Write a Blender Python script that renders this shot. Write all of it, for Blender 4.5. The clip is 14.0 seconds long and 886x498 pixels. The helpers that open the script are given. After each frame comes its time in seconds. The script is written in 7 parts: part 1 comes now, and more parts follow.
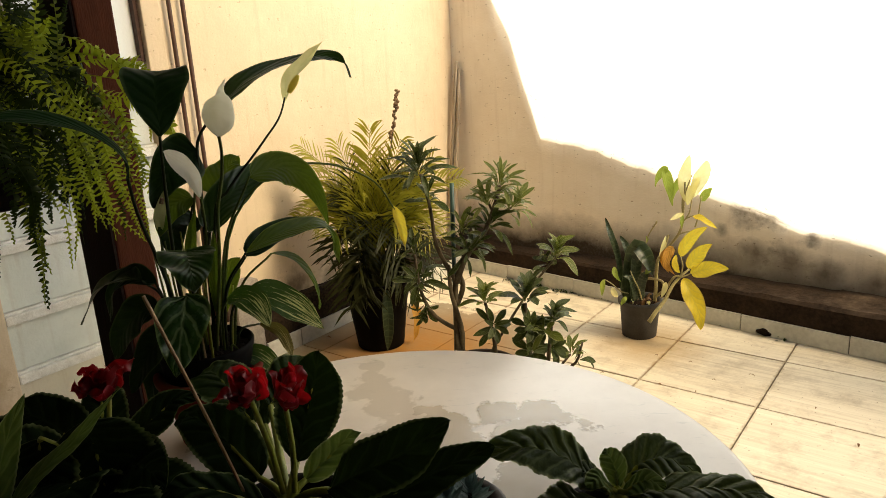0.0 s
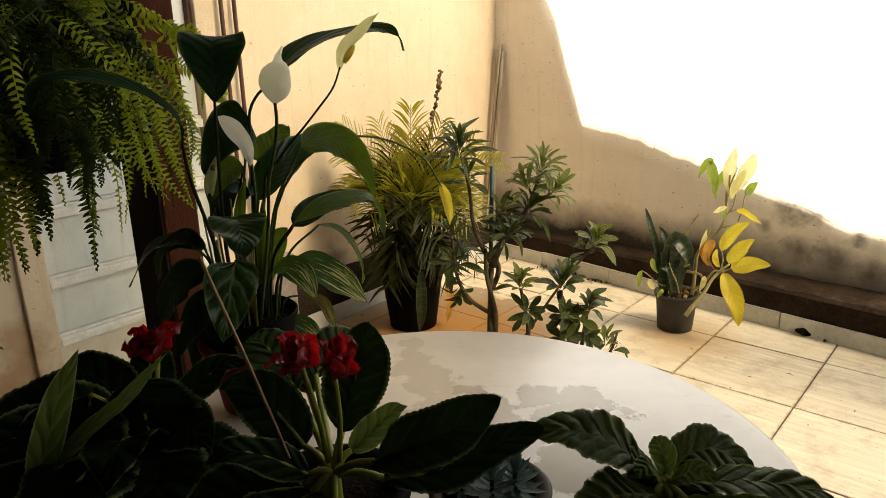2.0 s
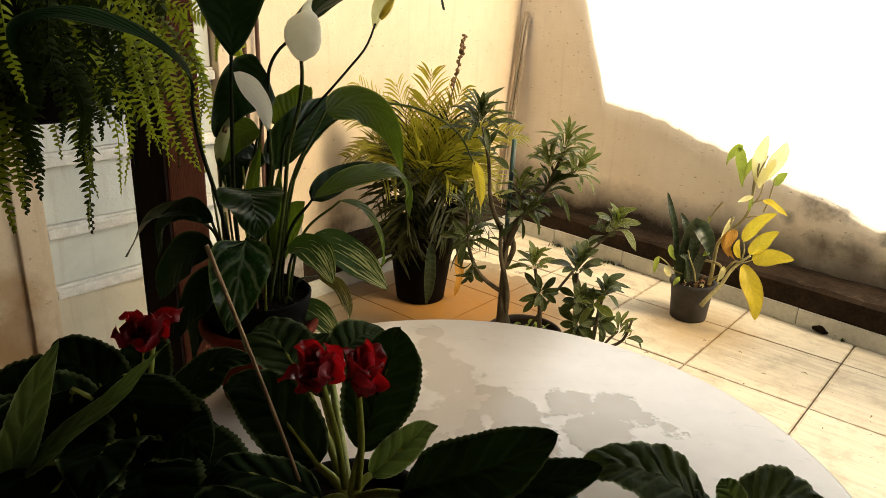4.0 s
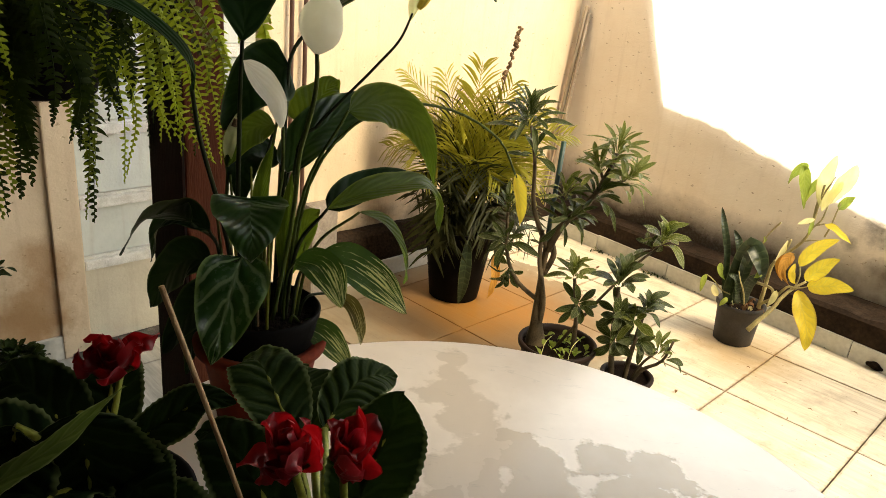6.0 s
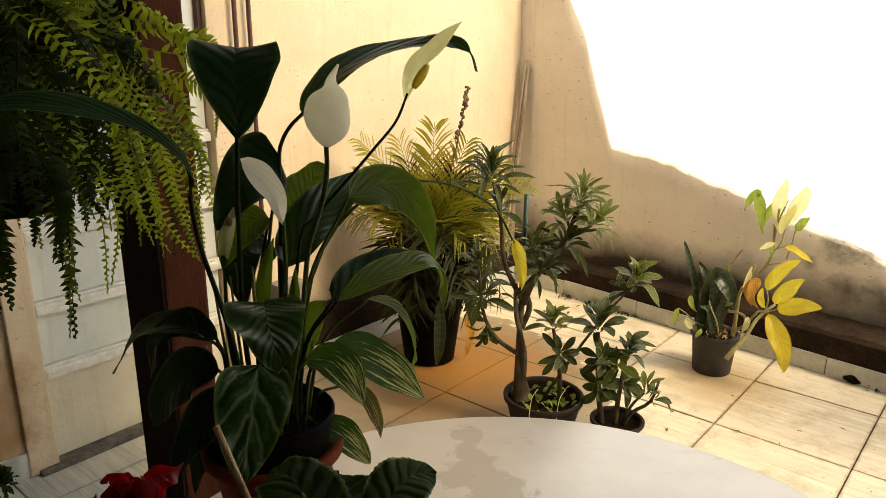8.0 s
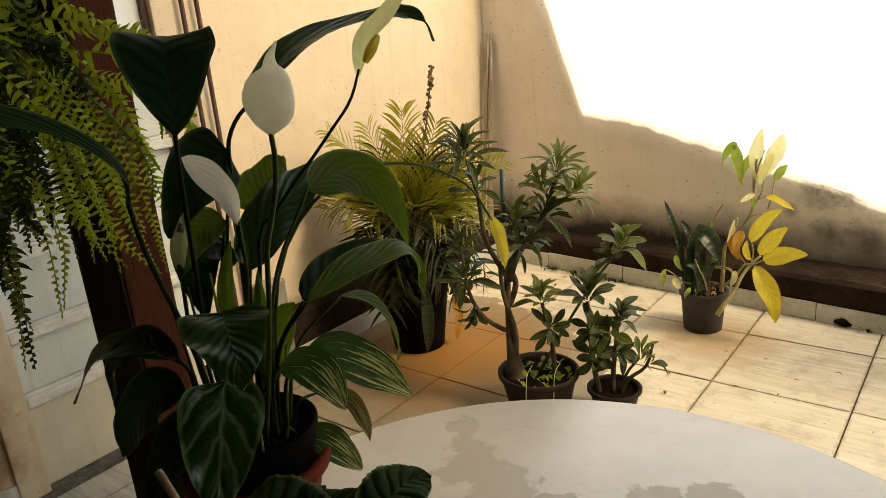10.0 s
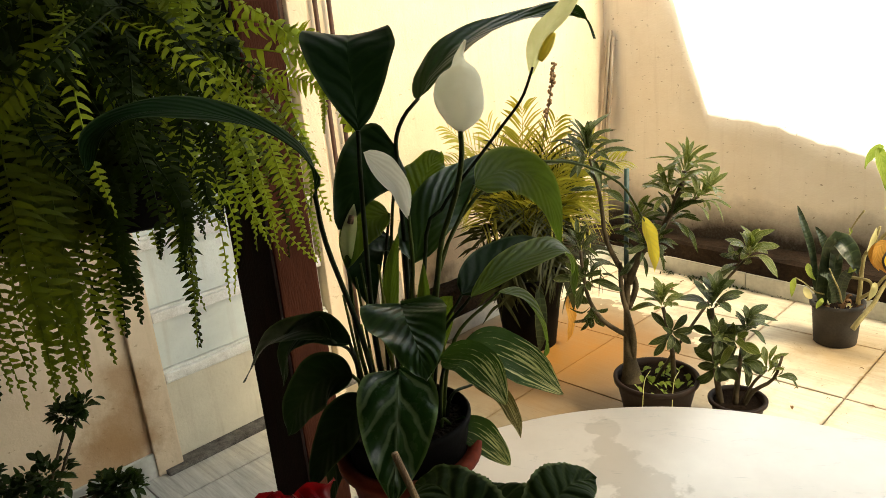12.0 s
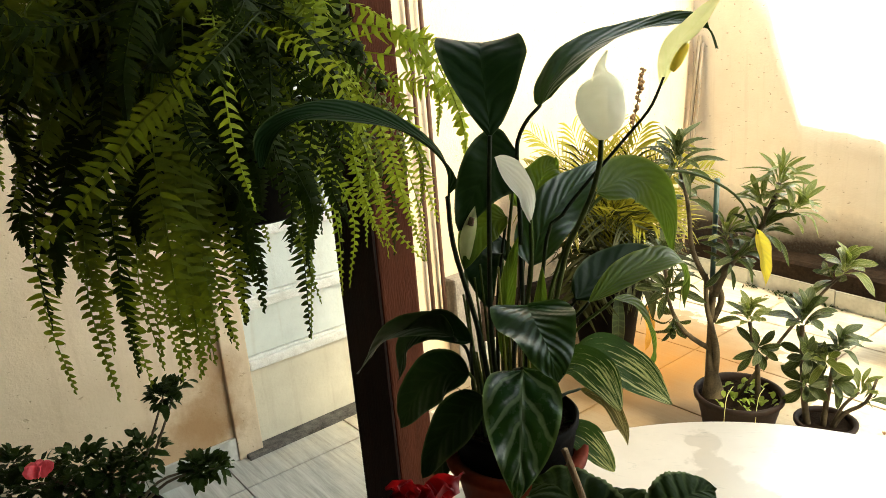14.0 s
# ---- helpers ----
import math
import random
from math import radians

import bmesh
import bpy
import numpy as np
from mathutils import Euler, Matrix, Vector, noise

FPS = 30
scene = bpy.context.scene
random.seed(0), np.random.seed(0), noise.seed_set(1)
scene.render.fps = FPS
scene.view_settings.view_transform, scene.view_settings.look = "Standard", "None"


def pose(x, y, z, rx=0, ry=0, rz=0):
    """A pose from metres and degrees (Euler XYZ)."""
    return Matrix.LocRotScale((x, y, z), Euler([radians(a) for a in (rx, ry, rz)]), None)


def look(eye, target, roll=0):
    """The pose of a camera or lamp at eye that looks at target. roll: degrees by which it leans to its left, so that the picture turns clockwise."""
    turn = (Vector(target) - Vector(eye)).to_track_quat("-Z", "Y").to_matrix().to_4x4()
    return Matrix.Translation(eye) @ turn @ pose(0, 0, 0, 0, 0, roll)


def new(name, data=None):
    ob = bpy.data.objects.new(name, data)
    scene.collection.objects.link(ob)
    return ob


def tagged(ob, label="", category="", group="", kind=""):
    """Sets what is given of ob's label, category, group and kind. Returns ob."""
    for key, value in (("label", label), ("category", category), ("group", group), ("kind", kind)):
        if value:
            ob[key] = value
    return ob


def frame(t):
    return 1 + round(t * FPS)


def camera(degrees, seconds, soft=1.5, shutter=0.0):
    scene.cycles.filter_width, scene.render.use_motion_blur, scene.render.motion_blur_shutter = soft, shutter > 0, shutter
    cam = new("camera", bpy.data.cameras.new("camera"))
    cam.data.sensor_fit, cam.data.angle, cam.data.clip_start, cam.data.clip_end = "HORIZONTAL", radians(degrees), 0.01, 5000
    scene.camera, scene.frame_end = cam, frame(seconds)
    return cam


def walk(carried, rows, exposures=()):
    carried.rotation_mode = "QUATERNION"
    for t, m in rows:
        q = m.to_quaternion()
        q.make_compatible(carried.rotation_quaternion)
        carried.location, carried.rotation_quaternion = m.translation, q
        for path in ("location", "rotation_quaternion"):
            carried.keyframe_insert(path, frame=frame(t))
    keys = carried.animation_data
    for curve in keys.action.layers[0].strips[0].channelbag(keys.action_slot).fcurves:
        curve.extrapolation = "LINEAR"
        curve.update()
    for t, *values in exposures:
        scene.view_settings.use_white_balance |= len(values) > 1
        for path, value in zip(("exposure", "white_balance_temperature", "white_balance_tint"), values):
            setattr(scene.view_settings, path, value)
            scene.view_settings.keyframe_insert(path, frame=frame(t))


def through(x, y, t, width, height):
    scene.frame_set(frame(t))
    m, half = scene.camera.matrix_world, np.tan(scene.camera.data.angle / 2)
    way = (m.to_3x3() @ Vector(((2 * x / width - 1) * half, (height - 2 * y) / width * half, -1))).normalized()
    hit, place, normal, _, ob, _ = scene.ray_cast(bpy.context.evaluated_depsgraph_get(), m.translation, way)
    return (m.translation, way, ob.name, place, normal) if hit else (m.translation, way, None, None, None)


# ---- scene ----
import itertools
cam = camera(63.0, 14.0, 0.75)
PATH = [
    (0, (0.066, 0.321, 1.346), (0.0, 2.243, 0.797), -3.1),
    (0.5, (0.063, 0.329, 1.345), (0.009, 2.245, 0.774), -2.4),
    (1, (0.058, 0.32, 1.35), (-0.067, 2.226, 0.759), -1.9),
    (1.5, (0.053, 0.327, 1.343), (-0.045, 2.229, 0.732), -1.2),
    (2, (0.044, 0.328, 1.335), (-0.109, 2.234, 0.749), -1.3),
    (2.5, (0.045, 0.327, 1.338), (-0.071, 2.219, 0.697), 0.1),
    (3, (0.034, 0.332, 1.337), (-0.084, 2.223, 0.697), 1.8),
    (5.5, (-0.027, 0.57, 1.315), (-0.271, 2.413, 0.58), 3.1),
    (6, (-0.002, 0.541, 1.329), (-0.266, 2.392, 0.618), 5.6),
    (6.5, (-0.032, 0.541, 1.338), (-0.257, 2.416, 0.681), 1.9),
    (7, (-0.064, 0.546, 1.34), (-0.23, 2.444, 0.733), 0.8),
    (7.5, (-0.065, 0.556, 1.339), (-0.202, 2.46, 0.744), 1.3),
    (8, (-0.062, 0.565, 1.338), (-0.217, 2.48, 0.782), 0.3),
    (8.5, (-0.045, 0.579, 1.327), (-0.196, 2.48, 0.722), -2.1),
    (11, (-0.072, 0.621, 1.324), (-0.207, 2.526, 0.729), -6.2),
    (11.5, (-0.083, 0.617, 1.326), (-0.318, 2.518, 0.749), -6.3),
    (12, (-0.11, 0.605, 1.33), (-0.497, 2.478, 0.745), -5.5),
    (12.5, (-0.131, 0.596, 1.332), (-0.618, 2.444, 0.742), -4.7),
    (13, (-0.142, 0.587, 1.329), (-0.678, 2.413, 0.716), -4.3),
    (13.5, (-0.149, 0.58, 1.33), (-0.713, 2.396, 0.708), -4.5),
    (14, (-0.152, 0.581, 1.339), (-0.719, 2.414, 0.774), -4.7),
]
walk(cam, [(t, look(eye, target, roll)) for t, eye, target, roll in PATH], ((0, -0.17, 6780, 7), (0.5, -0.52, 6780, 7), (1, -0.53, 6780, 7), (2, -0.22, 6780, 7), (3.2, -0.1, 6780, 7), (5.3, 0.2, 6700, 8), (6, 0.3, 6650, 7), (7, 0.1, 6780, 7), (8.5, -0.22, 6850, 7), (11, -0.49, 6800, 6), (11.5, -0.10, 6750, 6), (12, 0.3, 6450, 3), (13, 0.7, 6200, -1), (14, 0.92, 6200, -1)))

# ---- light, sky and exposure ----
world = bpy.data.worlds.new("sky")
scene.world = world
world.use_nodes = True
wn, wl = world.node_tree.nodes, world.node_tree.links
wn.clear()
sky = wn.new("ShaderNodeTexSky")
sky.sky_type, sky.sun_disc = "NISHITA", False
SUN_TO = Vector((0.85, -0.48, 1.0)).normalized()
sky.sun_elevation = math.asin(SUN_TO.z)
sky.sun_rotation = math.atan2(SUN_TO.x, SUN_TO.y)
sky.dust_density, sky.air_density = 4.0, 1.0
haze = wn.new("ShaderNodeRGB")
haze.outputs[0].default_value = (0.95, 0.965, 0.95, 1)
bg_sky, bg_haze = wn.new("ShaderNodeBackground"), wn.new("ShaderNodeBackground")
bg_sky.inputs["Strength"].default_value, bg_haze.inputs["Strength"].default_value = 0.06, 1.0
both, out_w = wn.new("ShaderNodeAddShader"), wn.new("ShaderNodeOutputWorld")
wl.new(sky.outputs[0], bg_sky.inputs["Color"])
wl.new(haze.outputs[0], bg_haze.inputs["Color"])
wl.new(bg_sky.outputs[0], both.inputs[0])
wl.new(bg_haze.outputs[0], both.inputs[1])
wl.new(both.outputs[0], out_w.inputs["Surface"])
sun_data = bpy.data.lights.new("sun", "SUN")
sun_data.energy, sun_data.angle, sun_data.color = 4.2, radians(14), (1.0, 0.80, 0.53)
sun = new("sun", sun_data)
sun.matrix_world = look(SUN_TO * 20, (0, 0, 0))


# ---- materials ----
class Nodes:
    """A node material with its principled shader and short ways to add nodes."""

    def __init__(self, name, rough=0.6, metal=0.0, spec=0.5):
        self.m = bpy.data.materials.new(name)
        self.m.use_nodes = True
        self.t = self.m.node_tree
        self.b = self.t.nodes["Principled BSDF"]
        self.out = self.t.nodes["Material Output"]
        self.b.inputs["Roughness"].default_value = rough
        self.b.inputs["Metallic"].default_value = metal
        self.b.inputs["Specular IOR Level"].default_value = spec

    def add(self, kind, **values):
        n = self.t.nodes.new(kind)
        for k, v in values.items():
            n.inputs[k.replace("_", " ")].default_value = v
        return n

    def link(self, a, b):
        self.t.links.new(a, b)

    def coords(self, which="Object", scale=(1, 1, 1), world=False):
        src = self.add("ShaderNodeNewGeometry").outputs["Position"] if world else self.add("ShaderNodeTexCoord").outputs[which]
        mp = self.add("ShaderNodeMapping")
        mp.inputs["Scale"].default_value = scale
        self.link(src, mp.inputs["Vector"])
        return mp.outputs[0]

    def noise(self, vec, scale, detail=4.0, rough=0.55, distort=0.0):
        n = self.add("ShaderNodeTexNoise", Scale=scale, Detail=detail, Roughness=rough, Distortion=distort)
        self.link(vec, n.inputs["Vector"])
        return n.outputs["Fac"]

    def ramp(self, fac, stops):
        r = self.t.nodes.new("ShaderNodeValToRGB")
        e = r.color_ramp.elements
        while len(e) < len(stops):
            e.new(0.5)
        for i, (p, c) in enumerate(stops):
            e[i].position = p
            e[i].color = (*c, 1) if len(c) == 3 else c
        self.link(fac, r.inputs[0])
        return r.outputs[0]

    def mix(self, fac, a, b, blend="MIX"):
        n = self.t.nodes.new("ShaderNodeMix")
        n.data_type, n.blend_type = "RGBA", blend
        for v, s in ((fac, n.inputs[0]), (a, n.inputs[6]), (b, n.inputs[7])):
            if isinstance(v, (int, float)):
                s.default_value = v
            elif isinstance(v, tuple):
                s.default_value = (*v, 1)
            else:
                self.link(v, s)
        return n.outputs[2]

    def math(self, op, a, b=0.0, c=0.0):
        n = self.t.nodes.new("ShaderNodeMath")
        n.operation = op
        for v, s in ((a, n.inputs[0]), (b, n.inputs[1]), (c, n.inputs[2])):
            if isinstance(v, (int, float)):
                s.default_value = v
            else:
                self.link(v, s)
        return n.outputs[0]

    def bump(self, height, strength=0.3, distance=0.01):
        n = self.add("ShaderNodeBump", Strength=strength, Distance=distance)
        self.link(height, n.inputs["Height"])
        self.link(n.outputs[0], self.b.inputs["Normal"])

    def color(self, c):
        self.link(c, self.b.inputs["Base Color"])

    def rough(self, r):
        self.link(r, self.b.inputs["Roughness"])


def grainy(name, dark, light, scale=20, rough=0.6, bump=0.2, metal=0.0, stretch=(1, 1, 1), fine=8.0, distance=0.004, spec=0.5):
    """Two scales of noise between two colours, with a little relief."""
    n = Nodes(name, rough, metal, spec)
    v = n.coords("Object", stretch)
    big, small = n.noise(v, scale), n.noise(v, scale * fine, 3)
    f = n.math("ADD", n.math("MULTIPLY", big, 0.65), n.math("MULTIPLY", small, 0.35))
    n.color(n.ramp(f, ((0.3, dark), (0.7, light))))
    n.rough(n.math("MULTIPLY_ADD", small, 0.25, rough - 0.12))
    n.bump(small, bump, distance)
    return n.m


def leafy(name, dark, light, vein, rough=0.4, through=0.35, ribs=9.0, rib_slope=3.0, vein_amount=0.5, margin=None, glow=None, relief=0.5, patch=0.0, spec=0.5, ior=1.5):
    """A leaf: side veins along the blade's own coordinates, blotches, and light that comes through."""
    n = Nodes(name, rough, 0.0, spec)
    n.b.inputs["IOR"].default_value = ior
    uv = n.add("ShaderNodeTexCoord").outputs["UV"]
    sep = n.add("ShaderNodeSeparateXYZ")
    n.link(uv, sep.inputs[0])
    across = n.math("ABSOLUTE", n.math("MULTIPLY_ADD", sep.outputs[0], 2.0, -1.0))
    obj = n.coords("Object")
    blot, fine = n.noise(obj, 22, 3), n.noise(obj, 160, 3)
    phase = n.math("SUBTRACT", n.math("MULTIPLY", sep.outputs[1], ribs), n.math("MULTIPLY", n.math("POWER", across, 0.8), rib_slope))
    wave = n.math("SINE", n.math("MULTIPLY", n.math("MULTIPLY_ADD", n.noise(obj, 30, 2), 1.1, phase), 6.283))
    base = n.ramp(n.math("ADD", n.math("MULTIPLY", blot, 0.7), n.math("MULTIPLY", fine, 0.3)), ((0.3, dark), (0.7, light)))
    line = n.ramp(n.math("MULTIPLY_ADD", wave, 0.5, 0.5), ((0.80, (0, 0, 0)), (0.97, (1, 1, 1))))
    mid = n.ramp(across, ((0.02, (1, 1, 1)), (0.09, (0, 0, 0))))
    fac = n.math("MULTIPLY", n.math("MAXIMUM", line, mid), vein_amount)
    if patch:
        fac = n.math("MULTIPLY", fac, n.ramp(n.noise(obj, 14, 2), ((0.45, (0, 0, 0)), (0.45 + patch, (1, 1, 1)))))
    col = n.mix(fac, base, vein)
    if margin:
        col = n.mix(n.ramp(across, ((0.86, (0, 0, 0)), (0.98, (1, 1, 1)))), col, margin)
    n.color(col)
    n.rough(n.math("MULTIPLY_ADD", fine, 0.2, rough - 0.1))
    n.bump(n.math("ADD", n.math("MULTIPLY", wave, -0.5), n.math("MULTIPLY", fine, 0.25)), relief, 0.002)
    tr = n.add("ShaderNodeBsdfTranslucent")
    n.link(n.mix(0.5, col, glow or light), tr.inputs["Color"])
    ms = n.add("ShaderNodeMixShader")
    ms.inputs[0].default_value = through
    n.link(n.b.outputs[0], ms.inputs[1])
    n.link(tr.outputs[0], ms.inputs[2])
    n.link(ms.outputs[0], n.out.inputs["Surface"])
    return n.m


def streaked(name, dark, light, cream, glow):
    """A leaf with cream streaks that run from its stalk to its tip."""
    n = Nodes(name, 0.38, 0.0, 0.06)
    uv = n.add("ShaderNodeTexCoord").outputs["UV"]
    sep = n.add("ShaderNodeSeparateXYZ")
    n.link(uv, sep.inputs[0])
    obj = n.coords("Object")
    blot = n.noise(obj, 30, 3)
    lanes = n.noise(n.coords("UV", (15, 1.3, 1)), 1.0, 4, 0.7)
    gain = n.math("MULTIPLY_ADD", sep.outputs[1], 0.16, -0.05)
    line = n.ramp(n.math("ADD", lanes, gain), ((0.565, (0, 0, 0)), (0.62, (1, 1, 1))))
    base = n.ramp(blot, ((0.3, dark), (0.7, light)))
    col = n.mix(n.math("MULTIPLY", line, 0.92), base, cream)
    n.color(col)
    n.bump(lanes, 0.5, 0.003)
    tr = n.add("ShaderNodeBsdfTranslucent")
    n.link(n.mix(0.5, col, glow), tr.inputs["Color"])
    ms = n.add("ShaderNodeMixShader")
    ms.inputs[0].default_value = 0.28
    n.link(n.b.outputs[0], ms.inputs[1])
    n.link(tr.outputs[0], ms.inputs[2])
    n.link(ms.outputs[0], n.out.inputs["Surface"])
    return n.m


def plaster(name, dark, light, mould=None, dirty=0.25, damp=(), blots=(), pitted=0.35):
    """Painted render on a wall, with cracks, pits and, where given, black mould up to a ragged height (metres, softness)."""
    n = Nodes(name, 0.85, 0.0, 0.1)
    v = n.coords("Object")
    big, mid, fine = n.noise(v, 1.6, 5), n.noise(v, 9, 5, 0.65), n.noise(v, 90, 4, 0.6)
    col = n.ramp(n.math("ADD", n.math("MULTIPLY", big, 0.6), n.math("MULTIPLY", mid, 0.4)), ((0.32, dark), (0.66, light)))
    streak = n.noise(n.coords("Object", (14, 14, 0.9)), 2.0, 4)
    col = n.mix(n.ramp(streak, ((0.55, (0, 0, 0)), (0.8, (dirty, dirty, dirty)))), col, (0.33, 0.23, 0.13))
    hole = n.noise(n.coords("Object", (1, 1, 1.7)), 34, 3, 0.55)
    pits = n.ramp(hole, ((0.655, (0, 0, 0)), (0.70, (pitted, pitted, pitted))))
    col = n.mix(pits, col, (0.24, 0.16, 0.085))
    crack = n.math("ABSOLUTE", n.math("SUBTRACT", n.noise(v, 3.2, 6, 0.65, 0.6), 0.5))
    crack = n.ramp(crack, ((0.0, (pitted * 0.4,) * 3), (0.004, (0, 0, 0))))
    col = n.mix(n.math("MULTIPLY", crack, n.ramp(n.noise(v, 2.4, 2), ((0.54, (0, 0, 0)), (0.62, (0.6, 0.6, 0.6))))), col, (0.30, 0.21, 0.12))
    for x, z, r in blots:
        d = n.add("ShaderNodeVectorMath")
        d.operation = "DISTANCE"
        d.inputs[1].default_value = (x, 0.0, z)
        n.link(v, d.inputs[0])
        edge = n.math("ADD", d.outputs["Value"], n.math("MULTIPLY", n.math("SUBTRACT", n.noise(v, 11, 5, 0.65), 0.5), r * 2.4))
        col = n.mix(n.ramp(n.math("DIVIDE", edge, r), ((0.10, (0.66, 0.66, 0.66)), (1.30, (0, 0, 0)))), col, (0.050, 0.034, 0.022))
    for x, z, r in damp:
        d = n.add("ShaderNodeVectorMath")
        d.operation = "DISTANCE"
        d.inputs[1].default_value = (x, 0.0, z)
        n.link(v, d.inputs[0])
        edge = n.math("ADD", d.outputs["Value"], n.math("MULTIPLY", n.math("SUBTRACT", mid, 0.5), r * 1.2))
        col = n.mix(n.ramp(n.math("DIVIDE", edge, r), ((0.40, (0.62, 0.62, 0.62)), (1.0, (0, 0, 0)))), col, (0.33, 0.185, 0.075))
    if mould:
        height, soft = mould
        sep = n.add("ShaderNodeSeparateXYZ")
        n.link(n.add("ShaderNodeTexCoord").outputs["Object"], sep.inputs[0])
        edge = n.math("ADD", sep.outputs[2], n.math("MULTIPLY", n.math("SUBTRACT", n.noise(v, 5.5, 6, 0.7), 0.5), -0.17))
        edge = n.math("ADD", edge, n.math("MULTIPLY", n.math("SUBTRACT", n.noise(v, 1.3, 2), 0.5), -0.25))
        edge = n.math("MULTIPLY_ADD", sep.outputs[0], 0.055, edge)
        fac = n.math("SUBTRACT", 1.0, n.math("DIVIDE", n.math("SUBTRACT", edge, height), soft))
        fac = n.math("MAXIMUM", 0.0, n.math("MINIMUM", 0.97, fac))
        fac = n.math("MULTIPLY", fac, n.math("MULTIPLY_ADD", fine, 0.25, 0.86))
        col = n.mix(n.math("MINIMUM", fac, 0.97), col, n.ramp(fine, ((0.3, (0.010, 0.007, 0.005)), (0.75, (0.050, 0.032, 0.020)))))
    n.color(col)
    n.rough(n.math("MULTIPLY_ADD", mid, 0.2, 0.75))
    relief = n.math("ADD", n.math("MULTIPLY", mid, 0.7), n.math("MULTIPLY", fine, 0.35))
    relief = n.math("SUBTRACT", relief, n.math("MULTIPLY", pits, 1.1))
    n.bump(relief, 0.5, 0.009)
    return n.m


def tile_material(name, tint=(1, 1, 1)):
    """Ceramic floor tile printed like bleached planks, worn and dirty, with rust washed out round the big pot. Shade
    round the palm and by the door is painted in.
    """
    n = Nodes(name, 0.45)
    v = n.coords("Object", (2.2, 30, 8))
    info = n.add("ShaderNodeObjectInfo")
    shift = n.add("ShaderNodeVectorMath")
    shift.operation = "MULTIPLY_ADD"
    comb = n.add("ShaderNodeCombineXYZ")
    for k in (0, 1, 2):
        n.link(info.outputs["Random"], comb.inputs[k])
    shift.inputs[1].default_value = (37, 53, 71)
    n.link(comb.outputs[0], shift.inputs[0])
    n.link(v, shift.inputs[2])
    grain, wide = n.noise(shift.outputs[0], 2.2, 6, 0.65, 0.4), n.noise(shift.outputs[0], 0.55, 3)
    f = n.math("ADD", n.math("MULTIPLY", grain, 0.6), n.math("MULTIPLY", wide, 0.4))
    f = n.math("MULTIPLY_ADD", n.math("SUBTRACT", info.outputs["Random"], 0.5), 0.10, f)
    a, b, c = [tuple(x * y for x, y in zip(q, tint)) for q in ((0.47, 0.385, 0.265), (0.70, 0.615, 0.46), (0.82, 0.745, 0.585))]
    col = n.ramp(f, ((0.28, a), (0.47, b), (0.7, c)))
    sep = n.add("ShaderNodeSeparateXYZ")
    n.link(n.add("ShaderNodeTexCoord").outputs["Object"], sep.inputs[0])
    plank = n.math("ABSOLUTE", n.math("SUBTRACT", n.math("FRACT", n.math("MULTIPLY_ADD", sep.outputs[1], 1 / 0.1125, 0.5)), 0.5))
    seam = n.ramp(plank, ((0.0, (0.45, 0.45, 0.45)), (0.025, (0, 0, 0))))
    col = n.mix(n.math("MULTIPLY", seam, n.math("MULTIPLY_ADD", wide, 1.2, -0.25)), col, (0.22, 0.16, 0.10))
    place = n.coords(world=True)
    rim = None
    for axis in (0, 1):
        away = n.math("MINIMUM", sep.outputs[axis], n.math("SUBTRACT", 0.45, sep.outputs[axis]))
        rim = away if rim is None else n.math("MINIMUM", rim, away)
    rim = n.math("ADD", rim, n.math("MULTIPLY", n.math("SUBTRACT", n.noise(place, 26, 4, 0.65), 0.5), 0.030))
    col = n.mix(n.ramp(n.math("MULTIPLY", rim, 30.0), ((0.04, (0.55, 0.55, 0.55)), (0.34, (0, 0, 0)))), col, (0.25, 0.15, 0.065))
    dirt = n.noise(place, 7, 6, 0.7)
    col = n.mix(n.ramp(dirt, ((0.50, (0, 0, 0)), (0.72, (0.5, 0.5, 0.5)))), col, (0.24, 0.165, 0.085))
    specks = n.ramp(n.noise(place, 70, 3, 0.6), ((0.665, (0, 0, 0)), (0.70, (0.7, 0.7, 0.7))))
    col = n.mix(specks, col, (0.20, 0.13, 0.07))
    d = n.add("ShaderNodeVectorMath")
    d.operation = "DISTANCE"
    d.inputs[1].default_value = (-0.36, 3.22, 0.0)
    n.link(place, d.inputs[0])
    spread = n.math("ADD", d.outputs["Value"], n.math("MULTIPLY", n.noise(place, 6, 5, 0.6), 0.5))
    # soft shade on the floor round the palm, painted in along with dirt
    grime_shade = n.ramp(spread, ((0.45, (0.85, 0.85, 0.85)), (0.85, (0.72, 0.72, 0.72)), (1.0, (0.60, 0.60, 0.60)), (1.9, (0, 0, 0))))
    col = n.mix(grime_shade, col, (0.105, 0.070, 0.032))
    core = n.add("ShaderNodeVectorMath")
    core.operation = "DISTANCE"
    core.inputs[1].default_value = (-0.17, 3.38, 0.0)
    n.link(place, core.inputs[0])
    rust = n.ramp(n.math("ADD", core.outputs["Value"], n.math("MULTIPLY", n.noise(place, 9, 5, 0.6), 0.3)), ((0.28, (0.85, 0.85, 0.85)), (0.74, (0, 0, 0))))
    col = n.mix(n.math("MULTIPLY", rust, n.math("MULTIPLY_ADD", n.noise(place, 18, 5, 0.7), 0.9, 0.60)), col, (0.33, 0.145, 0.022))
    small = n.add("ShaderNodeVectorMath")
    small.operation = "DISTANCE"
    small.inputs[1].default_value = (0.86, 3.34, 0.0)
    n.link(place, small.inputs[0])
    # dusty: the cool shade by the door, painted as grey over the tiles
    door_shade = n.add("ShaderNodeVectorMath")
    door_shade.operation = "DISTANCE"
    door_shade.inputs[1].default_value = (-1.35, 2.05, 0.0)
